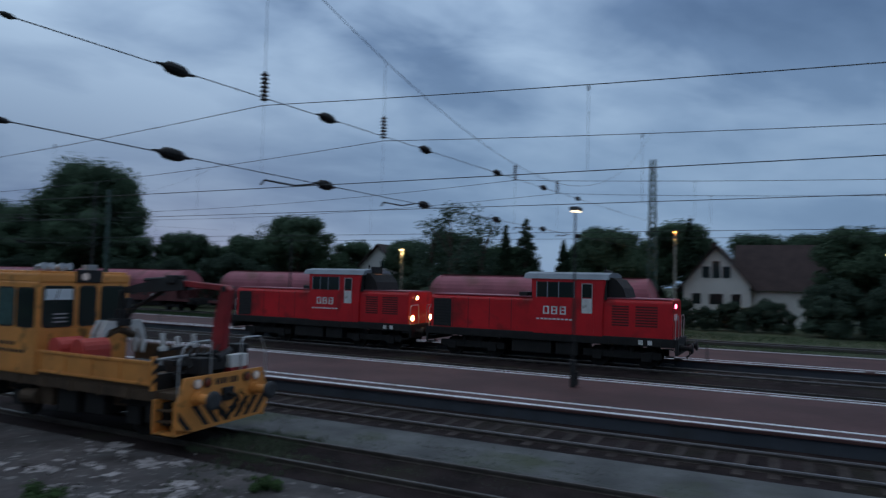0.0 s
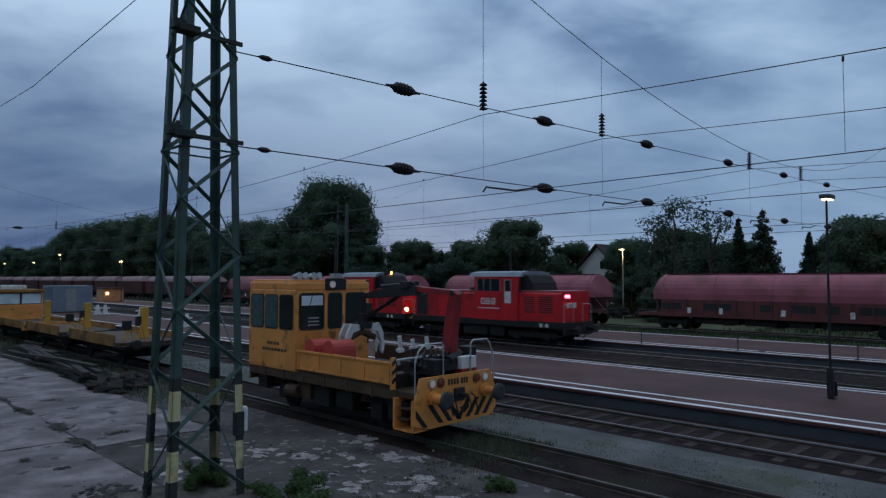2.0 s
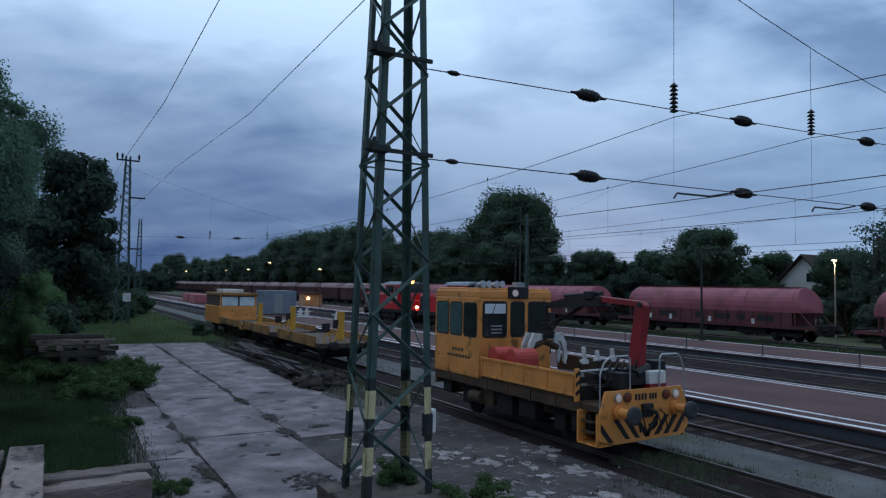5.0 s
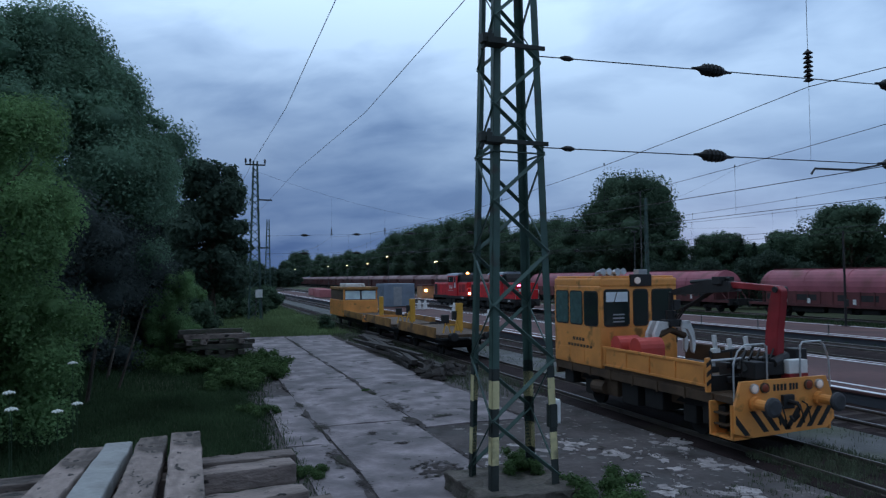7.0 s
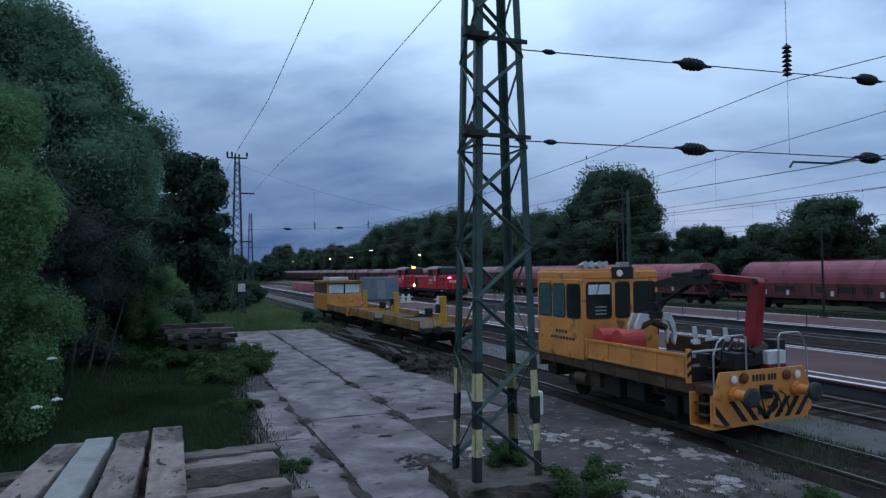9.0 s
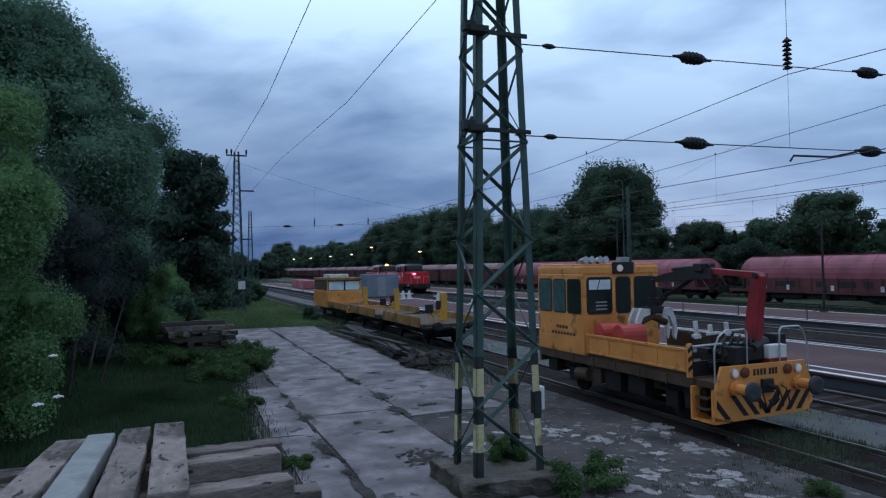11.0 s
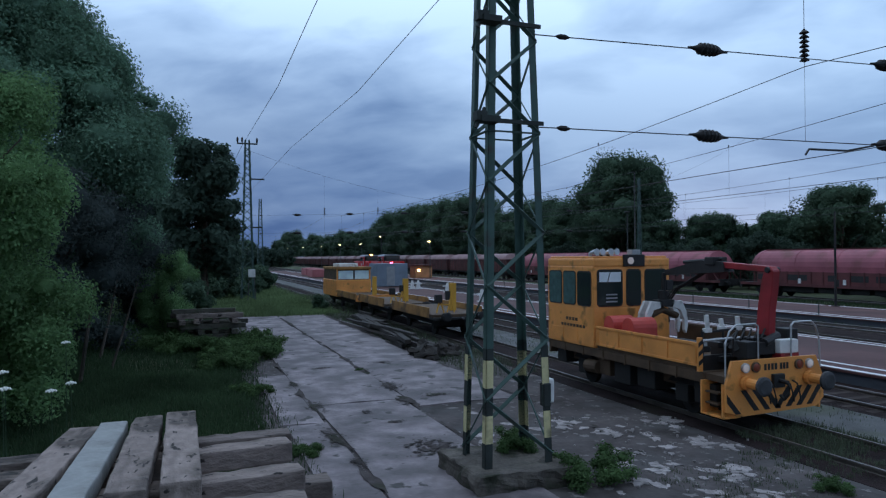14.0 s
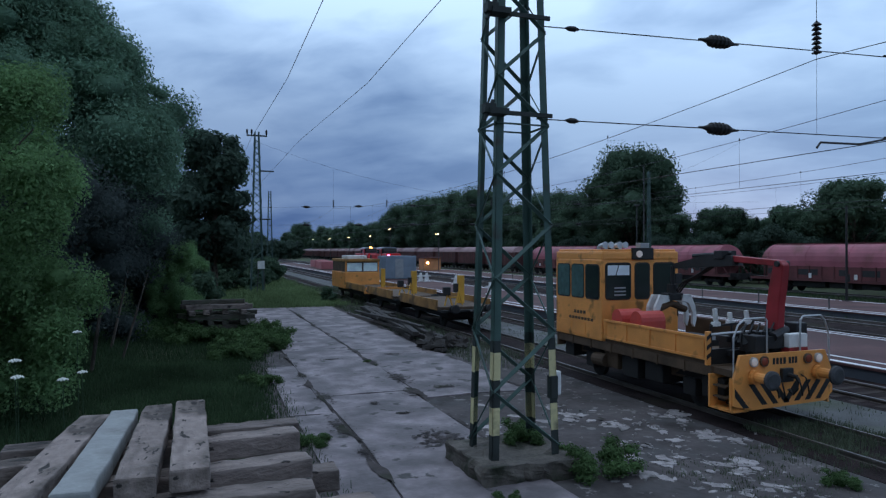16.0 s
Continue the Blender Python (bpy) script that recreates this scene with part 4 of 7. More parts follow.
    for k in range(3):
        part("black_stripe", prism(B(), [(-1.432, 1.28 + 0.21 * k), (-1.308, 1.37 + 0.21 * k), (-1.308, 1.47 + 0.21 * k), (-1.432, 1.38 + 0.21 * k)], "y", 0.795, 0.80), M["black"], post_)
    part("load_bed", box(B(), -1.35, 1.35, 0.9, 4.9, 1.17, 1.30), M["frame"], t)
    part("load_bed_rail", rod(B(), (-1.36, 0.85, 1.84), (-0.2, 0.85, 1.86), 0.03), M["tube"], t)
    # dark clutter by the crane foot
    rnd = random.Random(3)
    for k in range(16):
        bm = B()
        x, y, z = rnd.uniform(-1.0, 0.5), rnd.uniform(0.3, 1.5), rnd.uniform(1.2, 1.75)
        sx, sy, sz = rnd.uniform(0.08, 0.25), rnd.uniform(0.08, 0.25), rnd.uniform(0.06, 0.2)
        box(bm, x - sx, x + sx, y - sy, y + sy, z - sz, z + sz, 0.02)
        part("hydraulic_block", bm, M["black"], t)
    for k in range(18):
        x, y, z = rnd.uniform(-1.15, 0.2), rnd.uniform(0.25, 1.1), rnd.uniform(1.25, 1.85)
        q, ln, rr = rnd.uniform(-0.6, 0.6), rnd.uniform(0.25, 0.6), rnd.choice((0.03, 0.045, 0.07, 0.1))
        part("hydraulic_pipe", rod(B(), (x, y, z), (x + ln * math.cos(q), y + 0.3 * ln, z + ln * math.sin(q)), rr, 9), M["buffer_face"] if k % 3 == 0 else M["black"], t)
    for k in range(6):
        bm = B()
        x = -0.75 + 0.2 * k
        tube(bm, [(x, 0.5, 1.5), (x - 0.05, 0.42, 1.9), (x + 0.14, 0.5, 2.08), (x + 0.35, 0.8, 1.8), (x + 0.4, 0.9, 1.5)], 0.022, 6)
        part("hydraulic_hose", bm, M["black"], t)
    bm = B()
    box(bm, 0.26, 0.80, 0.14, 0.36, 1.56, 1.86, 0.02)
    part("white_box", bm, M["white"], t)
    part("box_base", box(B(), 0.26, 0.80, 0.13, 0.37, 1.14, 1.56, 0.01), M["red_crane"], t)
    bm = B()
    box(bm, 0.86, 1.2, 0.5, 0.85, 1.2, 2.05, 0.03)
    part("dark_tank", bm, M["black"], t)
    part("tank_tag", box(B(), 0.93, 1.0, 0.494, 0.499, 1.5, 1.7), M["white"], t)
    # hand rails
    bm = B()
    tube(bm, [(-1.34, 0.1, 1.0), (-1.34, 0.1, 1.86), (-1.22, 0.1, 2.12), (-1.04, 0.1, 2.25), (-0.5, 0.1, 2.26), (-0.42, 0.1, 2.2), (-0.42, 0.1, 1.45)], 0.02, 8)
    part("hand_rail", bm, M["tube"], t)
    bm = B()
    tube(bm, [(0.53, 0.1, 1.45), (0.54, 0.1, 2.18), (0.62, 0.1, 2.26), (1.14, 0.1, 2.26), (1.26, 0.1, 2.15), (1.40, 0.12, 1.86), (1.42, 0.12, 1.2)], 0.02, 8)
    part("hand_rail", bm, M["tube"], t)
    # white levers beside the crane
    for x, y, h in ((-0.98, 1.0, 0.28), (-0.42, 1.15, 0.16), (0.02, 1.1, 0.2)):
        bm = B()
        bar(bm, (x, y, 2.0), (x - 0.05, y, 2.0 + h + 0.12), 0.07, 0.08)
        box(bm, x - 0.12, x + 0.08, y - 0.05, y + 0.05, 2.0, 2.1, 0.01)
        part("control_lever", bm, M["white"], t)
    bm = B()
    bar(bm, (-1.15, 1.0, 2.0), (0.2, 1.1, 2.05), 0.05, 0.05)
    for x in (-1.1, -0.5, 0.1):
        rod(bm, (x, 1.05, 1.3), (x, 1.05, 2.05), 0.03)
    part("lever_stand", bm, M["black"], t)
    # red crane
    crane = part("crane_column", rod(rod(B(), (0.31, 0.62, 1.2), (0.31, 0.62, 1.75), 0.24, 14), (0.31, 0.62, 1.7), (0.31, 0.62, 1.95), 0.19, 14), M["black"], t)
    bm = B()
    prism(bm, [(0.42, 1.85), (0.80, 1.85), (0.72, 2.6), (0.60, 3.2), (0.50, 3.46), (0.38, 3.51), (0.26, 3.40), (0.30, 3.0), (0.38, 2.5)], "x", 0.20, 0.42)
    bmesh.ops.bevel(bm, geom=bm.edges[:], offset=0.02, segments=1, affect="EDGES")
    part("crane_arm", bm, M["red_crane"], t, "faded red crane arm")
    bm = B()
    prism(bm, [(0.34, 3.36), (0.36, 3.50), (1.9, 3.60), (2.3, 3.54), (2.3, 3.42), (1.8, 3.44)], "x", 0.23, 0.40)
    bmesh.ops.bevel(bm, geom=bm.edges[:], offset=0.015, segments=1, affect="EDGES")
    part("boom", bm, M["red_crane"], t)
    bm = B()
    prism(bm, [(1.7, 3.36), (1.8, 3.6), (2.5, 3.64), (3.9, 3.36), (3.95, 3.22), (2.6, 3.30)], "x", 0.16, 0.48)
    rod(bm, (0.32, 1.9, 3.66), (0.32, 3.3, 3.58), 0.05)
    box(bm, 0.1, 0.55, 2.0, 2.3, 3.52, 3.72, 0.02)
    part("jib", bm, M["black"], t)
    bm = B()
    rod(bm, (0.52, 0.60, 2.1), (0.50, 0.45, 3.38), 0.05)
    rod(bm, (0.16, 0.40, 3.42), (0.5, 0.40, 3.42), 0.07, 10)
    part("hydraulic_cylinder", bm, M["black"], t)
    for dx in (0.0, 0.08, 0.16):
        bm = B()
        tube(bm, [(0.22 + dx, 2.4, 3.4), (0.2 + dx, 3.1, 3.05), (0.2 + dx, 3.6, 2.85), (0.2 + dx, 3.9, 2.55)], 0.022, 6)
        part("hydraulic_hose", bm, M["black"], t)
    # grapple with white jaws
    bm = B()
    rod(bm, (0.16, 3.92, 3.3), (0.16, 3.95, 2.75), 0.06)
    rod(bm, (0.16, 3.95, 2.8), (0.16, 3.95, 2.5), 0.14, 12)
    box(bm, -0.1, 0.42, 3.8, 4.1, 2.36, 2.56, 0.03)
    part("grapple_head", bm, M["black"], t)
    for s, off in ((-1, -0.1), (1, -0.1), (-1, 0.2), (1, 0.2)):
        bm = B()
        x0, y0 = 0.16, 3.95 + off
        pts = [(x0 + s * 0.18, 2.50), (x0 + s * 0.50, 2.52), (x0 + s * 0.66, 2.2), (x0 + s * 0.70, 1.85), (x0 + s * 0.64, 1.62), (x0 + s * 0.58, 1.70), (x0 + s * 0.58, 2.0), (x0 + s * 0.44, 2.28), (x0 + s * 0.2, 2.34)]
        prism(bm, pts if s > 0 else pts[::-1], "y", y0 - 0.05, y0 + 0.05)
        part("grapple_jaw", bm, M["white"], t, "white grapple jaw")
    bm = B()
    tube(bm, [(-0.35, 3.95, 2.1), (0.1, 3.95, 2.28), (0.6, 3.95, 2.1)], 0.09, 10)
    part("grapple_inner", bm, M["frame"], t)
    part("dark_crate", box(B(), -0.45, 0.85, 2.4, 4.0, 1.3, 1.46, 0.03), M["black"], t)
    # red drums behind the board
    for y0, y1, x0, x1 in ((3.45, 3.95, -1.20, -0.45), (4.2, 4.66, -1.30, -0.6)):
        bm = B()
        pr = [(y0, 1.3)] + [((y0 + y1) / 2 - (y1 - y0) / 2 * math.cos(3.1416 * k / 8), 1.86 + 0.26 * math.sin(3.1416 * k / 8)) for k in range(9)] + [(y1, 1.3)]
        prism(bm, pr, "x", x0, x1)
        part("red_drum", bm, M["red_drum"], t, "coral red cylindrical guard")
    # cab
    c0, c1, h0, h1 = 4.95, 7.58, 1.16, 3.74
    cab = part("cab", box(box(B(), -1.40, 1.22, c0 + 0.05, c1, h0, 2.32, 0.05), -1.36, 1.18, c0 + 0.09, c1 - 0.04, 3.28, 3.66, 0.03), Y, t, "boxy yellow driver's cab")
    bm = B()
    box(bm, -1.40, 1.22, c0 + 0.03, c1, 3.44, 3.70, 0.06)
    box(bm, -1.34, 1.16, c0 + 0.1, c1 - 0.06, 3.68, 3.76, 0.03)
    part("cab_roof", bm, Y, cab)
    # window band with rubber-sealed, round-cornered panes
    part("window_band", box(B(), -1.40, 1.22, c0 + 0.05, c1, 2.26, 3.48, 0.04), Y, cab)

    def rounded(a0, a1, b0, b1, r, n=4):
        out = []
        for ca, cb, q in ((a1 - r, b1 - r, 0), (a0 + r, b1 - r, 1), (a0 + r, b0 + r, 2), (a1 - r, b0 + r, 3)):
            for i in range(n + 1):
                w = 1.5708 * (q + i / n)
                out.append((ca + r * math.cos(w), cb + r * math.sin(w)))
        return out
    for y0, y1, cur in ((c0 + 0.16, c0 + 0.90, False), (c0 + 0.97, c0 + 1.68, True), (c0 + 1.75, c1 - 0.11, True)):
        for x, dx in ((-1.40, -1), (1.22, 1)):
            drawn = cur and x < 0
            seal = part("window_seal", prism(B(), rounded(y0, y1, 2.32, 3.33, 0.11), "x", x, x + dx * 0.012), M["black"], cab)
            part("side_window", prism(B(), rounded(y0 + 0.035, y1 - 0.035, 2.355, 3.295, 0.09), "x", x + dx * 0.006, x + dx * 0.016), M["curtain"] if drawn else M["glass"], seal, "window with drawn teal curtain" if drawn else "")
    for x0, x1 in ((-1.29, -0.43), (-0.31, 0.21), (0.33, 1.10)):
        seal = part("window_seal", prism(B(), rounded(x0, x1, 2.32, 3.38, 0.11), "y", c0 + 0.036, c0 + 0.05), M["black"], cab)
        part("front_window", prism(B(), rounded(x0 + 0.04, x1 - 0.04, 2.36, 3.34, 0.09), "y", c0 + 0.031, c0 + 0.045), M["glass"], seal)
    part("sun_blind", box(B(), -1.22, -0.5, c0 + 0.024, c0 + 0.030, 3.02, 3.30), M["blind"], cab)
    bm = B()
    bar(bm, (-0.85, c0 + 0.015, 3.34), (-0.98, c0 + 0.015, 2.95), 0.016, 0.016)
    part("wiper", bm, M["black"], cab)
    bm = B()
    for k in range(3):
        box(bm, -1.0, -0.62, c0 + 0.025, c0 + 0.030, 2.44 + 0.1 * k, 2.48 + 0.1 * k)
    part("paper_notice", bm, M["grey"], cab)
    bm = B()
    box(bm, -0.42, 0.30, c0 - 0.02, c0 + 0.06, 3.46, 3.80, 0.02)
    lp = part("lamp_panel", bm, M["black"], cab)
    bm = B()
    rod(bm, (-0.20, c0 - 0.05, 3.62), (-0.20, c0 - 0.02, 3.62), 0.10, 16)
    part("roof_headlight", bm, M["lens"], lp)
    for k in range(4):
        bm = B()
        x = -1.30 + 0.24 * k
        rod(bm, (x, c0 + 0.35, 3.86), (x + 0.02, c0 + 0.05 + 0.06 * (k % 2), 3.88), 0.035, 8, 0.10)
        box(bm, x - 0.03, x + 0.03, c0 + 0.3, c0 + 0.4, 3.75, 3.86)
        part("roof_horn", bm, M["tube"], cab, "pale grey roof horn")
    bm = B()
    box(bm, -0.02, 0.28, c0 + 0.15, c0 + 0.4, 3.76, 3.94, 0.02)
    part("roof_beacon", bm, M["grey"], cab)
    bm = B()
    rod(bm, (0.20, c0 + 0.3, 3.76), (0.20, c0 + 0.3, 6.2), 0.018, 5)
    part("aerial", bm, M["post"], cab)
    for i in range(4):
        part("lettering_bar", box(B(), -1.408, -1.399, c0 + 0.9 + 0.17 * i, c0 + 1.02 + 0.17 * i, 1.86, 1.95), M["frame"], cab)
    for i in range(8):
        part("lettering_bar", box(B(), -1.408, -1.399, c0 + 0.5 + 0.17 * i, c0 + 0.62 + 0.17 * i, 1.68, 1.76), M["frame"], cab)
    bm = B()
    for y0, y1, z0, z1 in ((c0 + 0.9, c0 + 1.5, 1.26, 1.62), (c0 + 1.7, c0 + 2.4, 1.26, 1.62)):
        box(bm, -1.412, -1.398, y0, y1, z0, z1, 0.004)
    part("locker_door", bm, Y, cab)
    bm = B()
    rod(bm, (1.14, c0 - 0.02, 1.8), (1.14, c0 - 0.02, 3.0), 0.02)
    box(bm, 1.0, 1.24, c0 - 0.1, c0 - 0.04, 2.75, 3.05, 0.02)
    part("mirror", bm, M["black"], cab)
    # running gear
    for y in (1.75, 6.05):
        wheelset(t, y, 0.36)
        for s in (-1.0, 1.0):
            part("axle_box", box(B(), s - 0.12, s + 0.12, y - 0.22, y + 0.22, 0.3, 0.72, 0.03), M["soot"], t)
            bm = B()
            prism(bm, [(y - 0.55, 0.72), (y + 0.55, 0.72), (y + 0.28, 0.9), (y - 0.28, 0.9)], "x", s - 0.06, s + 0.06)
            part("leaf_spring", bm, M["soot"], t)
    for y0, y1, z0, z1, mt in ((2.6, 3.3, 0.42, 0.9, "soot"), (3.6, 4.3, 0.35, 0.9, "soot"), (4.5, 5.1, 0.45, 0.9, "grey"), (0.5, 1.2, 0.40, 0.9, "soot"), (6.8, 7.3, 0.5, 0.92, "soot")):
        part("underfloor_box", box(B(), -1.22, 1.1, y0, y1, z0, z1, 0.03), M[mt] if mt != "grey" else M["frame"], t)
    bm = B()
    rod(bm, (-1.20, 5.0, 0.62), (-1.20, 5.6, 0.60), 0.19, 14)
    part("air_tank", bm, M["frame"], t)
    for y in (7.4,):
        bm = B()
        box(bm, -1.36, 1.36, 7.5, 7.58, 0.75, 1.2)
        part("rear_beam", bm, F, t)
    buffers(t, 7.58, 1.0, 1.02, 0.9, 0.21, M["yellow"], M["black"])
    return t


crane_cart()


def flat_trolley():
    """Small yellow flat wagon with posts; y runs from its near end backwards."""
    t = thing("flat_wagon", "low yellow flat wagon with side boards and stanchions", "rail vehicle", pose(12.05, 29.6, 0), "maintenance train")
    part("deck", box(B(), -1.38, 1.38, 0.2, 7.3, 0.92, 1.06, 0.02), M["frame"], t)
    part("deck_end", box(B(), -1.36, 1.36, 0.0, 0.9, 0.80, 0.92, 0.02), M["black"], t)
    for s in (-1.4, 1.34):
        part("side_board", box(B(), s, s + 0.06, 0.75, 6.9, 0.86, 1.36, 0.015), M["yellow_dirty"], t)
    part("underframe", box(B(), -0.9, 0.9, 0.6, 6.4, 0.5, 0.86), M["soot"], t)
    for y in (1.6, 5.7):
        wheelset(t, y, 0.36)
    for y, h in ((2.2, 2.45),):
        for x in (0.45,):
            part("stanchion", box(B(), x - 0.16, x + 0.16, y, y + 0.24, 1.06, h, 0.02), M["yellow_plain"], t)
            part("stanchion_clamp", box(B(), x - 0.38, x - 0.18, y - 0.02, y + 0.22, 1.6, 2.05, 0.02), M["black"], t)
    bm = B()
    for x in (-0.9, -0.35):
        bar(bm, (x, 1.0, 1.06), (x + 0.2, 1.05, 1.75), 0.05, 0.05)
        bar(bm, (x + 0.42, 1.1, 1.06), (x + 0.2, 1.05, 1.75), 0.05, 0.05)
    bar(bm, (-0.8, 1.03, 1.45), (-0.1, 1.07, 1.45), 0.05, 0.05)
    part("trestle", bm, M["yellow_plain"], t, "pale yellow steel trestle")
    part("trestle_head", box(B(), -0.95, -0.6, 0.95, 1.2, 1.55, 1.95, 0.03), M["black"], t)
    buffers(t, 0.0, -1.0, 0.98, 0.88, 0.22, M["soot"], M["black"])
    bm = B()
    tube(bm, [(0, 0, 0.9), (0, -0.35, 0.85), (0.05, -0.4, 0.6), (0.1, -0.2, 0.5)], 0.05, 6)
    part("coupling", bm, M["black"], t)
    return t


flat = flat_trolley()
copy_thing(flat, pose(12.05, 37.5, 0))


def far_trolley():
    t = thing("yellow_motor_trolley", "yellow motor trolley with pale wide windscreen on the siding", "rail vehicle", pose(12.05, 45.0, 0), "maintenance train")
    part("deck", box(B(), -1.35, 1.35, 0.2, 12.0, 0.85, 1.05, 0.02), M["frame"], t)
    for s in (-1.4, 1.34):
        part("side_board", box(B(), s, s + 0.06, 0.3, 6.3, 0.86, 1.30, 0.015), M["yellow_dirty"], t)
    cab = part("cab", box(B(), -1.42, 1.35, 6.6, 12.0, 0.75, 2.05, 0.06), M["yellow"], t)
    part("cab_upper", box(B(), -1.36, 1.30, 6.75, 11.9, 2.0, 2.95, 0.04), M["frame"], cab)
    # panes are painted with the sky reflection
    part("windscreen", box(B(), -1.22, -0.06, 6.70, 6.745, 2.10, 2.76), M["screen"], cab, "windscreen with the sky's reflection painted pale blue")
    part("windscreen", box(B(), 0.02, 1.18, 6.70, 6.745, 2.10, 2.76), M["screen"], cab)
    for x in (-1.38, -0.05, 1.20):
        part("screen_post", box(B(), x, x + 0.1, 6.62, 6.74, 2.0, 2.92, 0.015), M["yellow"] if x < -1 or x > 1 else M["black"], cab)
    part("cab_roof", box(B(), -1.42, 1.36, 6.55, 12.0, 2.84, 3.05, 0.04), M["yellow_dirty"], cab)
    part("roof_unit", box(B(), -1.1, 0.4, 7.0, 9.4, 3.05, 3.32, 0.05), M["white"], cab)
    for y in (1.6, 7.3, 10.8):
        wheelset(t, y, 0.4)
    part("underframe", box(B(), -0.95, 0.95, 0.6, 11.6, 0.45, 0.86), M["soot"], t)
    part("front_bar", box(B(), -1.42, 1.35, 0.1, 0.2, 0.75, 1.2), M["yellow"], t)
    part("stanchion", box(B(), 0.35, 0.65, 2.3, 2.55, 1.05, 2.4, 0.02), M["yellow_plain"], t)
    return t


far_trolley()


def locomotive(m):
    """Red shunting locomotive: y from its short bonnet (0) to the end of its long one (12.1)."""
    t = thing("red_diesel_locomotive", "red diesel shunting locomotive with grey cab roof, running", "locomotive", m, "coupled locomotives")
    R = M["red_loco"]
    bm = B()
    box(bm, -1.45, 1.45, 0.0, 12.1, 1.05, 1.42, 0.03)
    for y in [0.6 + 0.75 * i for i in range(15)]:
        box(bm, -1.48, 1.48, y, y + 0.06, 1.02, 1.2)
    part("frame", bm, M["soot"], t, "dark grimy locomotive frame")
    bm = B()
    prism(bm, [(-1.36, 1.40), (1.36, 1.40), (1.36, 2.98), (1.24, 3.12), (-1.24, 3.12), (-1.36, 2.98)], "y", 0.12, 3.2)
    bmesh.ops.bevel(bm, geom=bm.edges[:], offset=0.03, segments=2, affect="EDGES")
    short = part("short_bonnet", bm, R, t)
    bm = B()
    prism(bm, [(-1.36, 1.40), (1.36, 1.40), (1.36, 2.92), (1.22, 3.07), (-1.22, 3.07), (-1.36, 2.92)], "y", 6.45, 12.0)
    bmesh.ops.bevel(bm, geom=bm.edges[:], offset=0.03, segments=2, affect="EDGES")
    long = part("long_bonnet", bm, R, t)
    for ob, y0, y1, zt in ((short, 0.2, 3.1, 3.12), (long, 6.55, 11.9, 3.07)):
        bm = B()
        box(bm, -1.30, 1.30, y0, y1, zt - 0.01, zt + 0.04, 0.015)
        part("bonnet_top", bm, M["wagon"], ob)
    for y in (7.6, 8.75, 9.9, 10.75):
        part("door_joint", box(B(), -1.366, 1.366, y, y + 0.025, 1.45, 2.94), M["grille"], long)
    for s in (-1.366, 1.36):
        bm = B()
        box(bm, s, s + 0.008, 10.85, 11.85, 1.46, 2.86)
        g = part("grille", bm, M["black"], long)
        for k in range(9):
            part("slat", box(B(), s - 0.012, s + 0.02, 10.85, 11.85, 1.5 + 0.15 * k, 1.53 + 0.15 * k), M["soot"], g)
        bm = B()
        for y0, y1 in ((0.75, 1.7), (2.0, 2.75)):
            for k in range(8):
                box(bm, s - 0.008, s + 0.014, y0, y1, 1.9 + 0.12 * k, 1.97 + 0.12 * k)
        part("louvre", bm, M["grille"], short)
    # cab
    bm = B()
    prism(bm, [(3.15, 1.36), (6.48, 1.36), (6.52, 3.06), (6.58, 3.98), (3.02, 3.98), (3.12, 3.0)], "x", -1.45, 1.45)
    bmesh.ops.bevel(bm, geom=bm.edges[:], offset=0.03, segments=2, affect="EDGES")
    cab = part("cab", bm, R, t)
    bm = B()
    prism(bm, [(-1.5, 3.96), (1.5, 3.96), (1.3, 4.2), (0.6, 4.3), (-0.6, 4.3), (-1.3, 4.2)], "y", 2.9, 6.95)
    part("cab_roof", bm, M["loco_roof"], cab, "grey cab roof")
    for y0, y1 in ((3.0, 3.02), (6.575, 6.595)):
        part("end_window", box(B(), -1.25, 1.25, y0 - 0.02, y1 + 0.005, 3.14, 3.9), M["glass"], cab)
    part("end_wall", box(B(), -1.4, 1.4, 3.0, 3.1, 3.05, 3.95), M["black"], cab)
    part("end_wall", box(B(), -1.4, 1.4, 6.5, 6.57, 3.05, 3.95), M["black"], cab)
    for s in (-1.458, 1.448):
        w = part("side_window", box(B(), s, s + 0.01, 4.5, 6.3, 3.10, 3.82), M["glass"], cab)
        for y in (4.46, 5.2, 5.75, 6.28):
            part("window_frame", box(B(), s - 0.01, s + 0.02, y, y + 0.05, 3.08, 3.84), M["loco_roof"], w)
        d = part("cab_door", box(B(), s - 0.004, s + 0.008, 3.55, 4.2, 1.5, 3.84), R, cab)
        part("door_window", box(B(), s - 0.012, s, 3.66, 4.09, 3.12, 3.74), M["glass"], d)
        part("door_panel", box(B(), s - 0.012, s, 3.64, 4.1, 2.40, 3.08), M["white"], d, "pale panel below the door window")
        bm = B()
        for a, b, c, e in ((3.62, 4.13, 3.74, 3.78), (3.62, 3.66, 2.4, 3.78), (4.09, 4.13, 2.4, 3.78)):
            box(bm, s - 0.016, s, a, b, c, e)
        part("door_frame", bm, M["tube"], d)
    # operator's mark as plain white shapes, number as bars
    for k, y in enumerate((4.86, 5.28, 5.68)):
        bm = B()
        for a, b, c, e in ((0, 0.30, 2.30, 2.36), (0, 0.30, 2.62, 2.68), (0, 0.075, 2.30, 2.68), (0.225, 0.30, 2.30, 2.68)):
            box(bm, -1.462, -1.452, y + a, y + b, c, e)
        if k < 2:
            box(bm, -1.462, -1.452, y + 0.05, y + 0.28, 2.465, 2.515)
        part("white_mark", bm, M["white"], cab)
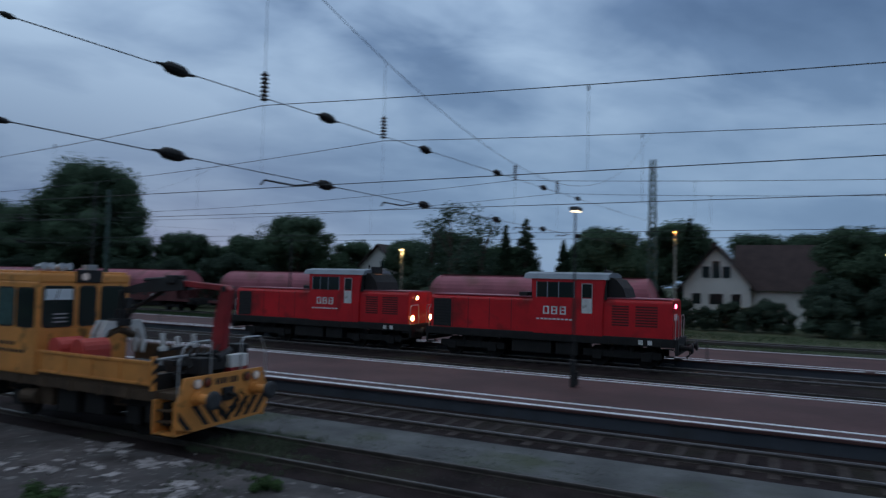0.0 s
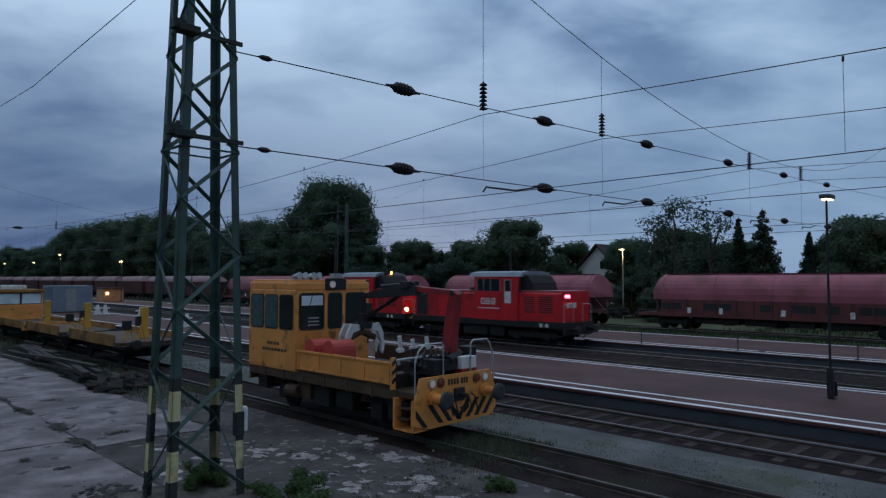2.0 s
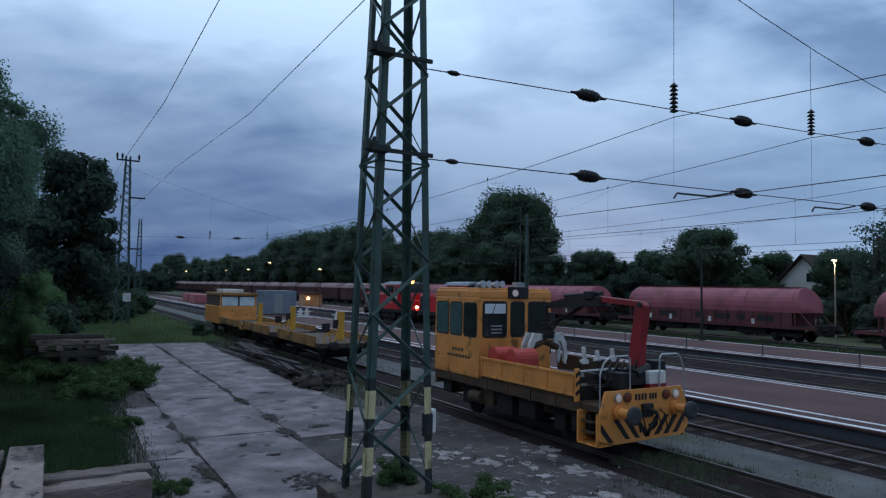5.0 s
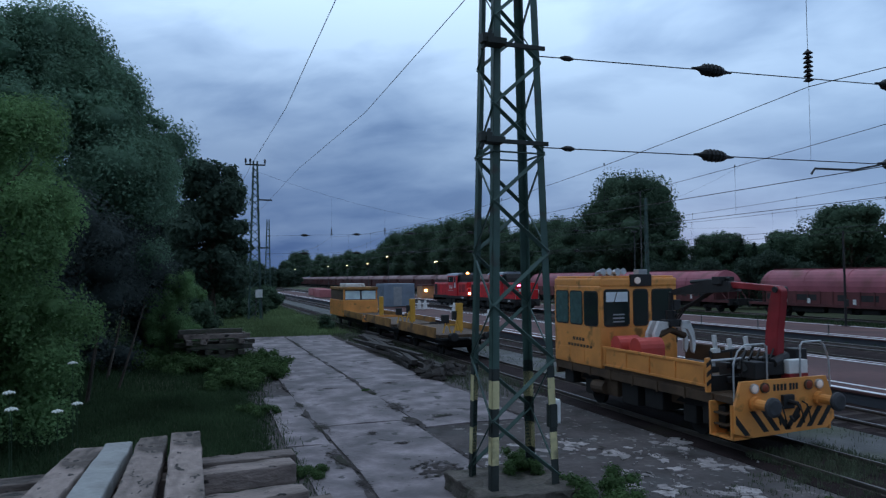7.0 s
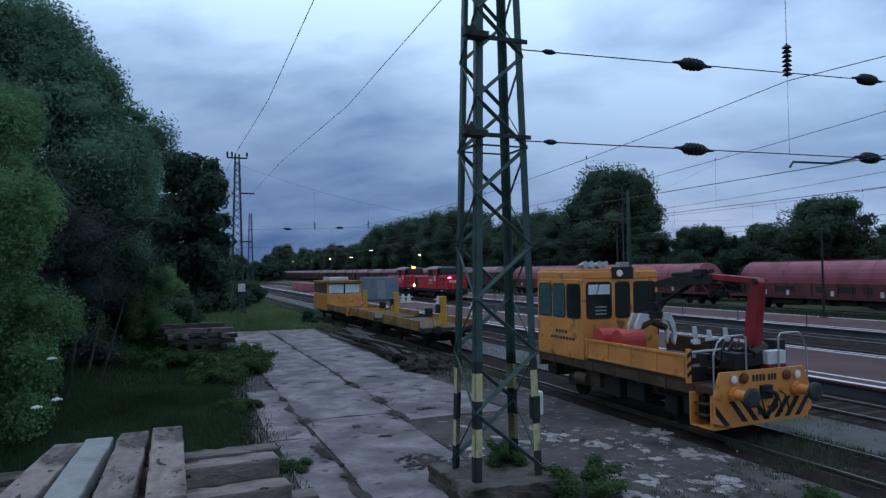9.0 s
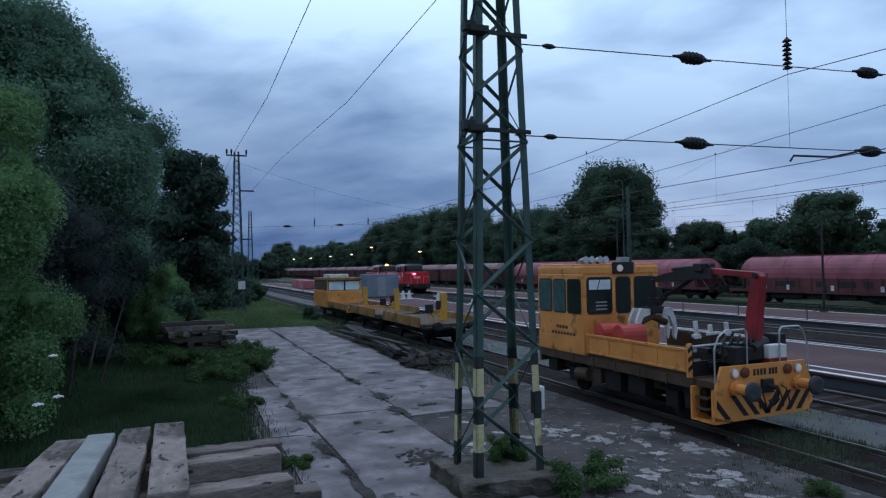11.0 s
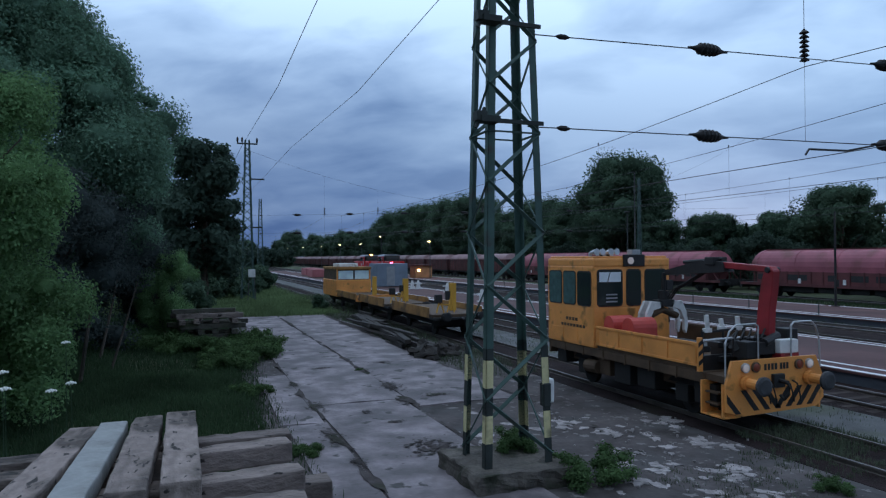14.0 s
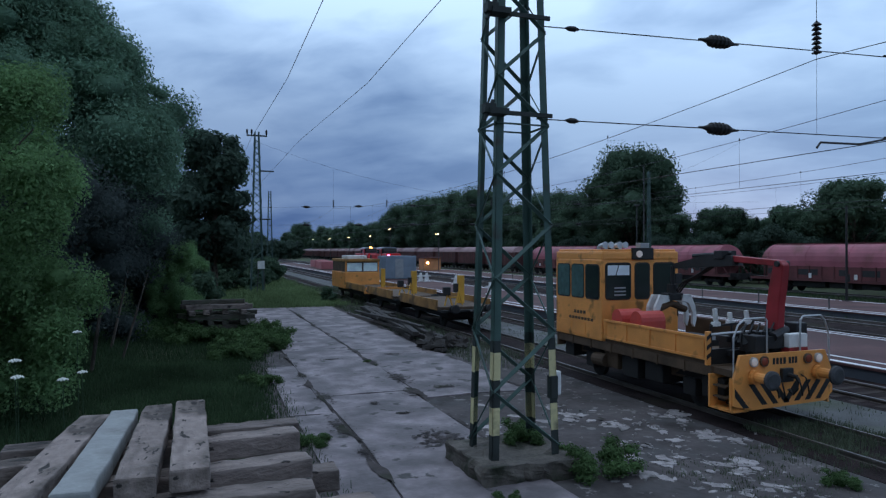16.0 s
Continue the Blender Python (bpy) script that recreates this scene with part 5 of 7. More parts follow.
    for k in range(9):
        part("number_bar", box(B(), -1.462, -1.452, 4.55 + 0.2 * k, 4.70 + 0.2 * k, 2.04, 2.11), M["white"], cab)
    bm = B()
    for y in (0.95, 1.35):
        box(bm, -1.49, -1.478, y, y + 0.2, 1.12, 1.32)
    part("frame_mark", bm, M["white"], t)
    # ends: walkway rails, steps, lights
    for ye, d in ((0.0, -1), (12.1, 1)):
        bm = B()
        box(bm, -1.45, 1.45, ye - (0.0 if d > 0 else 0.12), ye + (0.12 if d > 0 else 0.0), 0.72, 1.42, 0.02)
        part("buffer_beam", bm, M["soot"], t)
        buffers(t, ye + d * 0.1, d * 1.25, 1.04, 0.88, 0.23)
        for s in (-1.35, 1.35):
            bm = B()
            tube(bm, [(s, ye, 1.4), (s, ye + d * 0.02, 2.3), (s * 0.9, ye + d * 0.02, 2.42), (s * 0.35, ye + d * 0.02, 2.42), (s * 0.33, ye + d * 0.02, 1.4)], 0.022, 6)
            part("end_rail", bm, M["tube"], t)
            for k in range(3):
                part("step", box(B(), s - 0.14, s + 0.14, ye - 0.05 + (0.1 if d < 0 else -0.4), ye + (0.4 if d < 0 else 0.05), 0.32 + 0.32 * k, 0.36 + 0.32 * k), M["soot"], t)
        bm = B()
        tube(bm, [(0.0, ye + d * 0.1, 1.05), (0.05, ye + d * 0.35, 1.0), (0.1, ye + d * 0.45, 0.7), (0.0, ye + d * 0.3, 0.55)], 0.05, 6)
        part("coupling", bm, M["black"], t)
    # bogies
    for yc in (2.35, 9.75):
        bm = B()
        for s in (-1.05, 1.05):
            box(bm, s - 0.1, s + 0.1, yc - 1.75, yc + 1.75, 0.45, 0.78, 0.03)
            for y in (yc - 1.1, yc + 1.1):
                box(bm, s - 0.16, s + 0.16, y - 0.22, y + 0.22, 0.35, 0.75, 0.03)
            for y in (yc - 0.45, yc + 0.45):
                rod(bm, (s, y, 0.5), (s, y, 0.98), 0.12, 10)
        box(bm, -1.0, 1.0, yc - 0.4, yc + 0.4, 0.5, 1.05)
        part("bogie", bm, M["soot"], t)
        for y in (yc - 1.1, yc + 1.1):
            wheelset(t, y, 0.48)
    for y0, y1 in ((4.3, 5.4), (5.6, 7.6)):
        part("underfloor_tank", box(B(), -1.3, 1.3, y0, y1, 0.42, 1.05, 0.06), M["soot"], t)
    bm = B()
    prism(bm, [(2.15, 3.1), (3.08, 3.1), (3.08, 4.12), (2.62, 4.0), (2.3, 3.6)], "x", -1.15, 1.15)
    part("silencer_box", bm, M["soot"], t)
    bm = B()
    rod(bm, (0.5, 6.9, 3.0), (0.5, 6.9, 4.25), 0.09, 10)
    box(bm, -0.9, 0.9, 6.95, 7.4, 3.05, 3.3, 0.03)
    part("exhaust", bm, M["black"], t)
    bm = B()
    rod(bm, (-0.3, 3.3, 4.28), (-0.3, 3.3, 4.55), 0.03)
    rod(bm, (0.3, 3.1, 4.33), (0.3, 3.5, 4.36), 0.05, 8, 0.1)
    part("roof_horn", bm, M["black"], t)
    return t


def end_lights(loco, spots):
    for x, z, r, mt, nm in spots:
        bm = B()
        rod(bm, (x, 0.06, z), (x, 0.13, z), r + 0.03, 14)
        h = part(nm, bm, M["black"], loco)
        bm = B()
        tube(bm, [(x, 0.07, z), (x, 0.03, z), (x, 0.01, z)], [r, r, r * 0.6], 14)
        part("lit_lens", bm, M[mt], h)


loco_a = locomotive(pose(32.4, 3.85, 0))
loco_b = copy_thing(loco_a, pose(32.4, 17.1, 0))
end_lights(loco_a, ((-1.05, 2.85, 0.10, "tail_red", "tail_light"), (-0.80, 2.85, 0.10, "tail_red", "tail_light")))
end_lights(loco_b, ((-1.0, 1.72, 0.13, "head_warm", "headlight"), (1.0, 1.72, 0.13, "head_warm", "headlight"), (-0.5, 2.8, 0.11, "lamp_warm", "headlight")))
bm = B()
box(bm, -0.5, 0.1, 2.86, 2.895, 4.14, 4.36, 0.01)
# added plates, only there to hide the lamp from the side
part("lamp_shield", box(box(B(), -0.62, -0.58, 2.25, 2.9, 4.05, 4.42), -0.6, 0.2, 2.9, 2.98, 4.1, 4.42), M["black"], loco_b)
part("cab_lamp", bm, M["lamp_orange"], loco_b, "glowing orange lamp at the cab roof")
bm = B()
for k in range(3):
    box(bm, -0.9 + 0.33 * k, -0.66 + 0.33 * k, 0.10, 0.115, 2.2, 2.5)
part("white_mark", bm, M["white"], loco_a)
tagged(loco_a, "red diesel shunting locomotive with lit red tail lights")
tagged(loco_b, "red diesel shunting locomotive with lit warm headlights")


def hopper_wagon(m, body, low, label):
    """Long bulk wagon with a rounded roof: y from 0 to 18.3."""
    t = thing("hopper_wagon", label, "freight wagon", m, "freight train")
    bm = B()
    arc = [(1.55 * math.cos(3.1416 * k / 14), 2.75 + 1.50 * max(0.0, math.sin(math.pi * k / 14)) ** 0.85) for k in range(15)]
    prism(bm, [(-1.50, 2.30)] + [(1.50, 2.30)] + arc, "y", 0.25, 18.05)
    for v in bm.verts:                       # the ends lean inwards a little towards the ridge
        s = 0.35 * max(0, v.co.z - 2.9)
        v.co.y += s if v.co.y < 9 else -s
    shell = part("hopper_shell", bm, body, t, smooth=False)
    for y in (0.9, 5.0, 9.1, 13.2, 17.3):
        bm = B()
        pr = [(1.58 * math.cos(3.1416 * k / 14), 2.75 + 1.53 * max(0.0, math.sin(math.pi * k / 14)) ** 0.85) for k in range(15)]
        prism(bm, pr, "y", y, y + 0.07)
        part("hoop", bm, body, shell)
    bm = B()
    for x in (-0.42, 0.42):
        box(bm, x - 0.04, x + 0.04, 0.9, 17.4, 4.24, 4.30)
    box(bm, -0.36, 0.36, 0.9, 17.4, 4.25, 4.275)
    part("roof_hatch_rail", bm, M["wagon_low"], shell)
    bm = B()
    prism(bm, [(-1.50, 2.30), (1.50, 2.30), (1.42, 1.65), (0.7, 0.95), (-0.7, 0.95), (-1.42, 1.65)], "y", 0.9, 17.4)
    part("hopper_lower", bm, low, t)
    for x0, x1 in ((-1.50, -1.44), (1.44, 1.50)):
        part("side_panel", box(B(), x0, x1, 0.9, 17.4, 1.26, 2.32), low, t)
        stake = bpy.data.meshes.new("side_stake")
        bm = box(B(), -0.03, 0.03, 0, 0.10, 1.1, 2.34)
        bm.to_mesh(stake)
        bm.free()
        stake.materials.append(low)
        for y in [0.6 + 1.22 * k for k in range(15)]:
            ob = new("side_stake", stake)
            ob.parent = t
            ob.matrix_basis = pose(x0 - 0.02 if x0 < 0 else x1 + 0.02, y, 0)
    for y0, y1 in ((3.3, 6.2), (6.6, 8.2), (9.0, 11.2), (11.6, 14.9)):
        part("underfloor_gear", box(B(), -1.15, 1.15, y0, y1, 0.52, 1.05, 0.05), M["soot"], t)
    # openings as solid black blocks, their inner shade given by colour
    for k, y in enumerate((2.4, 5.0, 6.4, 9.2, 12.0, 13.2, 15.8)):
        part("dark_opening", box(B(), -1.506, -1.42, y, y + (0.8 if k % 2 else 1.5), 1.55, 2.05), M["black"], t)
    part("sill", box(box(B(), -1.54, -1.34, -1.1, 19.4, 1.02, 1.26), 1.34, 1.54, -1.1, 19.4, 1.02, 1.26), low, t)
    for y in (-1.1, 19.3):
        part("headstock", box(B(), -1.5, 1.5, y - 0.1, y + 0.2, 0.75, 1.4), M["soot"], t)
    for y0, y1 in ((-1.0, 0.9), (17.4, 19.3)):
        part("end_platform", box(B(), -1.4, 1.4, y0, y1, 1.2, 1.28), M["soot"], t)
        bm = B()
        ym = (y0 + y1) / 2
        for x in (-1.3, 1.3):
            bar(bm, (x, ym - 0.6, 1.25), (x, ym + (0.6 if ym < 5 else -0.6), 2.5), 0.06, 0.06)
            bar(bm, (x, y0 + 0.1, 1.25), (x, y0 + 0.1, 2.2), 0.05, 0.05)
        bar(bm, (-1.3, ym, 2.1), (1.3, ym, 2.1), 0.05, 0.05)
        part("end_brace", bm, low, t)
    for yc in (1.7, 16.6):
        bm = B()
        for s in (-1.02, 1.02):
            box(bm, s - 0.09, s + 0.09, yc - 1.3, yc + 1.3, 0.42, 0.68, 0.03)
            for y in (yc - 0.9, yc + 0.9):
                box(bm, s - 0.13, s + 0.13, y - 0.18, y + 0.18, 0.3, 0.72, 0.02)
        box(bm, -1.0, 1.0, yc - 0.3, yc + 0.3, 0.5, 0.95)
        part("bogie", bm, M["soot"], t)
        for y in (yc - 0.9, yc + 0.9):
            wheelset(t, y, 0.46)
    for y in (4.1, 8.3, 12.6, 15.0):
        part("white_tag", box(B(), -1.556, -1.53, y, y + 0.28, 1.30, 1.72), M["white"], t)
    for y in (5.5, 9.0, 12.5):
        bm = B()
        prism(bm, [(y - 0.8, 0.95), (y + 0.8, 0.95), (y + 0.35, 0.45), (y - 0.35, 0.45)], "x", -0.9, 0.9)
        part("discharge_chute", bm, M["soot"], t)
    buffers(t, -1.2, -0.9, 1.03, 0.88, 0.22)
    buffers(t, 19.5, 0.9, 1.03, 0.88, 0.22)
    return t


wagon = hopper_wagon(pose(51.0, 7.9, 0), M["wagon"], M["wagon_low"], "long red-brown bulk hopper wagon with rounded roof")
for k in range(1, 4):
    copy_thing(wagon, pose(51.0, 7.9 + 23.2 * k, 0))


def covered_wagon(m, label, roofed=True):
    """Tall ribbed bulk wagon with a shallow round roof: y 0 to 12.4."""
    t = thing("covered_wagon", label, "freight wagon", m, "freight train")
    part("body", box(B(), -1.48, 1.48, 0.1, 12.3, 1.15, 3.35, 0.03), M["wagon_brown"], t)
    bm = B()
    prism(bm, [(1.52, 3.3)] + [(1.52 * math.cos(3.1416 * k / 10), 3.35 + 0.95 * math.sin(3.1416 * k / 10)) for k in range(11)] + [(-1.52, 3.3)], "y", 0.4, 12.0)
    for v in bm.verts:
        s = 0.8 * max(0, v.co.z - 3.4)
        v.co.y += s if v.co.y < 6 else -s
    part("round_roof", bm, M["wagon_grey"], t)
    for k in range(13):
        y = 0.15 + k * 1.0
        part("rib", box(B(), -1.55, -1.47, y, y + 0.10, 1.2, 3.35), M["wagon_low"], t)
    part("sill", box(B(), -1.4, 1.4, -0.2, 12.6, 0.95, 1.18), M["soot"], t)
    for yc in (1.9, 10.5):
        bm = B()
        for s in (-1.02, 1.02):
            box(bm, s - 0.09, s + 0.09, yc - 1.3, yc + 1.3, 0.42, 0.68)
        box(bm, -1.0, 1.0, yc - 0.3, yc + 0.3, 0.5, 0.92)
        part("bogie", bm, M["soot"], t)
        for y in (yc - 0.9, yc + 0.9):
            wheelset(t, y, 0.46)
    buffers(t, -0.2, -0.9, 1.03, 0.88, 0.22)
    buffers(t, 12.6, 0.9, 1.03, 0.88, 0.22)
    return t


cw = covered_wagon(pose(51.0, 101.2, 0), "oxide-brown ribbed freight wagon with rounded pink roof")
for k in range(1, 22):
    copy_thing(cw, pose(51.0, 101.2 + 13.9 * k, 0))

# ---------------------------------------------------------------- plants
def leaf_cloud(name, blobs, n, size, material, parent, seed, shell=0.55, droop=0.0, loose=0.5, core=0.55):
    """Many small folded leaves scattered through lumpy blobs (x, y, z, rx, ry, rz)."""
    g = np.random.default_rng(seed)
    blobs = np.array(blobs, float)
    vol = blobs[:, 3] * blobs[:, 4] * blobs[:, 5]
    w = vol ** 0.75
    pick = g.choice(len(blobs), n, p=w / w.sum())
    d = g.normal(size=(n, 3))
    d /= np.linalg.norm(d, axis=1)[:, None]
    rad = shell + (1.06 - shell) * g.random(n) ** 0.7
    # twigs: leaves gather round a limited set of directions, which leaves gaps
    tw = g.normal(size=(len(blobs), 22, 3))
    tw /= np.linalg.norm(tw, axis=2)[:, :, None]
    near_tw = tw[pick, g.integers(0, 22, n)]
    d = d * 0.55 + near_tw * 0.75
    d /= np.linalg.norm(d, axis=1)[:, None]
    rad *= 0.86 + 0.26 * (np.abs(near_tw[:, 0] * 7.13 + near_tw[:, 1] * 3.7) % 1.0)
    c = blobs[pick, :3] + d * rad[:, None] * blobs[pick, 3:]
    c[:, 2] -= droop * g.random(n)
    # leaves lie roughly along the outside of their clump
    face = d + np.array((0.0, 0.0, 0.30)) + loose * g.normal(size=(n, 3))
    face /= np.linalg.norm(face, axis=1)[:, None]
    u = np.cross(face, g.normal(size=(n, 3)))
    u /= np.linalg.norm(u, axis=1)[:, None]
    v = np.cross(face, u)
    s = size * g.uniform(0.6, 1.35, n)[:, None]
    nrm = np.cross(u, v) * s * 0.25
    verts = np.stack([c - u * s, c + v * s * 0.55 + nrm, c + u * s, c - v * s * 0.55 + nrm], 1).reshape(-1, 3)
    idx = np.arange(n)[:, None] * 4
    faces = np.concatenate([idx + [0, 1, 2], idx + [0, 2, 3]], 0)
    # dense leaf mass inside each clump, lumpy
    ball = bmesh.new()
    bmesh.ops.create_icosphere(ball, subdivisions=2, radius=1.0)
    bv = np.array([v.co[:] for v in ball.verts])
    bf = np.array([[v.index for v in f.verts] for f in ball.faces])
    ball.free()
    if core:
        lump = core * g.uniform(0.82, 1.1, (len(blobs), len(bv)))[:, :, None]
        inner = blobs[:, None, :3] + bv[None] * lump * blobs[:, None, 3:]
        inner[:, :, 2] -= 0.5 * droop
        faces = np.concatenate([faces, (np.arange(len(blobs))[:, None, None] * len(bv) + bf[None]).reshape(-1, 3) + len(verts)], 0)
        verts = np.concatenate([verts, inner.reshape(-1, 3)], 0)
    me = bpy.data.meshes.new(name)
    me.vertices.add(len(verts))
    me.vertices.foreach_set("co", verts.ravel())
    me.loops.add(faces.size)
    me.loops.foreach_set("vertex_index", faces.ravel().astype(np.int32))
    me.polygons.add(len(faces))
    me.polygons.foreach_set("loop_start", np.arange(0, faces.size, 3, dtype=np.int32))
    me.update(calc_edges=True)
    me.materials.append(material)
    ob = new(name, me)
    ob.parent = parent
    return ob


def crown_blobs(rnd, h, r, base, k=22, top=0.55):
    out = []
    for i in range(int(k * 1.9)):
        f = rnd.random() ** 0.8
        z = base + (h - base) * (0.12 + 0.8 * f)
        rr = r * (1 - abs(f - 0.35) ** 1.7 * (1.5 - top)) * rnd.uniform(0.25, 0.8)
        a = rnd.uniform(0, 6.283)
        s = r * rnd.choice((0.16, 0.2, 0.26, 0.34))
        out.append((rr * math.cos(a), rr * math.sin(a), z, s, s, s * rnd.uniform(0.65, 0.95)))
    return out


def broad_tree(m, h, r, label, material, n=5200, leaf=0.30, seed=1, base=0.22, k=22, group="trees"):
    rnd = random.Random(seed)
    t = thing("tree", label, "tree", m, group)
    blobs = crown_blobs(rnd, h, r, h * base, k)
    bm = B()
    tube(bm, [(0, 0, -0.3), (0.05, 0.02, h * 0.15), (rnd.uniform(-0.2, 0.2), 0.1, h * 0.45), (0.1, rnd.uniform(-0.3, 0.3), h * 0.75)], [h * 0.03, h * 0.024, h * 0.017, h * 0.006], 8)
    for b in blobs[:12]:
        z0 = max(h * 0.15, b[2] - 0.3 * h)
        tube(bm, [(0.05, 0.02, z0), (b[0] * 0.5, b[1] * 0.5, (z0 + b[2]) / 2 + 0.05 * h), (b[0], b[1], b[2])], [h * 0.010, h * 0.006, h * 0.002], 5)
    part("trunk", bm, M["bark"], t)
    leaf_cloud("crown", blobs, n, leaf, material, t, seed, core=0.62 if n > 2000 else 0.0)
    return t


def conifer(m, h, r, label, seed, n=3000):
    rnd = random.Random(seed)
    t = thing("conifer", label, "tree", m, "trees")
    bm = B()
    tube(bm, [(0, 0, -0.3), (0, 0, h * 0.5), (0, 0, h * 0.99)], [h * 0.02, h * 0.012, h * 0.002], 7)
    part("trunk", bm, M["bark"], t)
    blobs = []
    z = h * 0.08
    while z < h * 0.98:
        f = (1 - z / h) ** 0.85
        for k in range(8):
            a = rnd.uniform(0, 6.283)
            rr = r * f * rnd.uniform(0.45, 1.05)
            for q in (0.35, 0.75):
                blobs.append((rr * q * math.cos(a), rr * q * math.sin(a), z - rr * 0.22 * q, 0.12 + rr * 0.28, 0.12 + rr * 0.28, 0.16 + rr * 0.15))
        z += h * 0.036
    leaf_cloud("needles", blobs, n * 4, 0.16, M["needle"], t, seed, shell=0.1, core=0.0)
    return t


def place(src, spots, seed):
    rnd = random.Random(seed)
    for x, y, s in spots:
        o = copy_thing(src, pose(x, y, -0.1, 0, 0, rnd.uniform(0, 360)))
        o.scale = (s * rnd.uniform(0.9, 1.1), s * rnd.uniform(0.9, 1.1), s)


# the big trees on the near side of the yard, left of the concrete road
bush = thing("tree", "large overgrown broad-leaved tree with dense dark foliage", "tree", pose(-6.0, 30, 0.2), "near trees")
bush.scale = (1.02, 1.0, 1.02)
bm = B()
tube(bm, [(0, 0, -0.4), (0.2, 0.1, 3), (0.5, 0.2, 7), (0.3, 0.4, 11)], [0.45, 0.36, 0.24, 0.06], 9)
for a in range(9):
    c, s = math.cos(a * 0.7), math.sin(a * 0.7)
    tube(bm, [(0.2, 0.1, 2.5 + 0.6 * a), (c * 2.2, s * 2.2, 4.5 + 0.7 * a), (c * (4.0 - 0.32 * a), s * (3.8 - 0.32 * a), 6.0 + 0.6 * a)], [0.16, 0.1, 0.03], 6)
part("trunk", bm, M["bark"], bush)
rnd = random.Random(12)
bl = []
for k in range(380):
    a, f = rnd.uniform(0, 6.283), rnd.random()
    z = 3.0 + 10.4 * f
    rr = 5.35 * math.sqrt(max(0.05, 1 - (abs(f - 0.25) / 0.8) ** 2.2)) * rnd.uniform(0.3, 1.0) ** 0.5 * (1 - 0.46 * max(0.0, (f - 0.62) / 0.38) ** 1.4)
    s = rnd.choice((0.4, 0.55, 0.7, 0.9, 1.25))
    if z < 6.6 and rr * math.sin(a) < 2.5:
        continue                             # hollow, shaded underside facing the yard
    bl.append((rr * math.cos(a), rr * math.sin(a), z, s, s, s * rnd.uniform(0.6, 0.95)))
leaf_cloud("crown", bl, 340000, 0.064, M["leaf_near"], bush, 5, shell=0.55, droop=0.7, loose=0.6, core=0.64)

shrub = thing("tree", "light green leafy tree hanging over the meadow edge", "tree", pose(-4.6, 16.5, 0.3), "near trees")
bm = B()
tube(bm, [(0, 0, -0.4), (0.3, 0, 2.0), (0.9, 0.2, 4.4)], [0.14, 0.1, 0.03], 7)
for a in range(6):
    c, s = math.cos(a * 1.1), math.sin(a * 1.1)
    tube(bm, [(0.2, 0, 1.0 + 0.5 * a), (c * 1.2, s * 1.2, 2.4 + 0.55 * a), (c * 2.2, s * 2.0, 2.8 + 0.6 * a)], [0.05, 0.035, 0.012], 5)
part("trunk", bm, M["bark"], shrub)
bl = []
for k in range(105):
    a, f = rnd.uniform(0, 6.283), rnd.random()
    z = 1.0 + 6.3 * f
    rr = 2.45 * rnd.uniform(0.25, 1.0) * (0.78 + 0.38 * f if f < 0.8 else 0.75)
    s = rnd.uniform(0.3, 0.75)
    bl.append((rr * math.cos(a), rr * math.sin(a), z, s, s, s * 0.7))
leaf_cloud("crown", bl, 150000, 0.042, M["leaf_light"], shrub, 6, shell=0.5, droop=0.6, loose=0.6, core=0.55)
side_shrub = copy_thing(shrub, pose(-1.3, 33.5, -0.2, 0, 0, 130))
side_shrub.scale = (0.62, 0.62, 0.62)
tagged(side_shrub, "light green shrub at the foot of the big tree", "shrub")

thicket = thing("shrub", "dense thicket under the big tree, coloured dark for the shaded hollow", "shrub", pose(-4.0, 24.5, 0.0), "near trees")
for k in range(14):
    a = k * 0.9
    part("stem", tube(B(), [(math.cos(a) * 1.5, math.sin(a) * 3, -0.3), (math.cos(a) * 2.0, math.sin(a) * 4, 1.5), (math.cos(a) * 2.4, math.sin(a) * 4.6, 3.0)], [0.05, 0.035, 0.01], 5), M["bark"], thicket)
bl = []
for k in range(90):
    y = rnd.uniform(-4, 14)
    s = rnd.uniform(0.7, 1.5)
    bl.append((rnd.uniform(-4.5, 1.3) + (0.10 * y), y, rnd.uniform(0.4, 6.0), s, s, s * 0.8))
# leaf colour holds the hollow's shade
leaf_cloud("foliage", bl, 110000, 0.06, M["leaf_hollow_shade"], thicket, 8, shell=0.45, loose=0.6, core=0.6)

dark_a = broad_tree(pose(1.0, 52, 0), 12.6, 3.9, "tall dark broad-leaved tree beyond the yard", M["leaf_dark"], 14000, 0.20, 21, base=0.1, k=34)
broad_tree(pose(-4.5, 60, 0), 12.0, 4.5, "tall dark tree at the meadow edge", M["leaf_dark"], 10000, 0.24, 22, base=0.1, k=30)
low_bush = broad_tree(pose(3.4, 68, -0.5), 3.6, 2.4, "low bushes round the distant mast", M["leaf"], 4500, 0.17, 23, base=0.02, k=18)

# trees behind the freight train
oak = broad_tree(pose(62, 86, -0.1), 18.8, 9.0, "large spreading tree behind the freight train", M["leaf"], 34000, 0.22, 31, base=0.12, k=46, group="far trees")
med = broad_tree(pose(63, 50.5, -0.1), 10.9, 5.6, "round dark tree behind the freight train", M["leaf"], 18000, 0.18, 32, base=0.08, k=30, group="far trees")
airy = broad_tree(pose(68, 33.0, -0.1), 13.2, 4.6, "tall airy tree with open crown", M["leaf_dark"], 1700, 0.18, 33, base=0.15, k=16, group="far trees")
conif = conifer(pose(69, 24.6, -0.1), 11.2, 3.3, "dark spruce among broad-leaved trees", 41)
slim_spruce = conifer(pose(70, 27.3, -0.1), 10.6, 2.0, "slender dark spruce behind the freight train", 44)
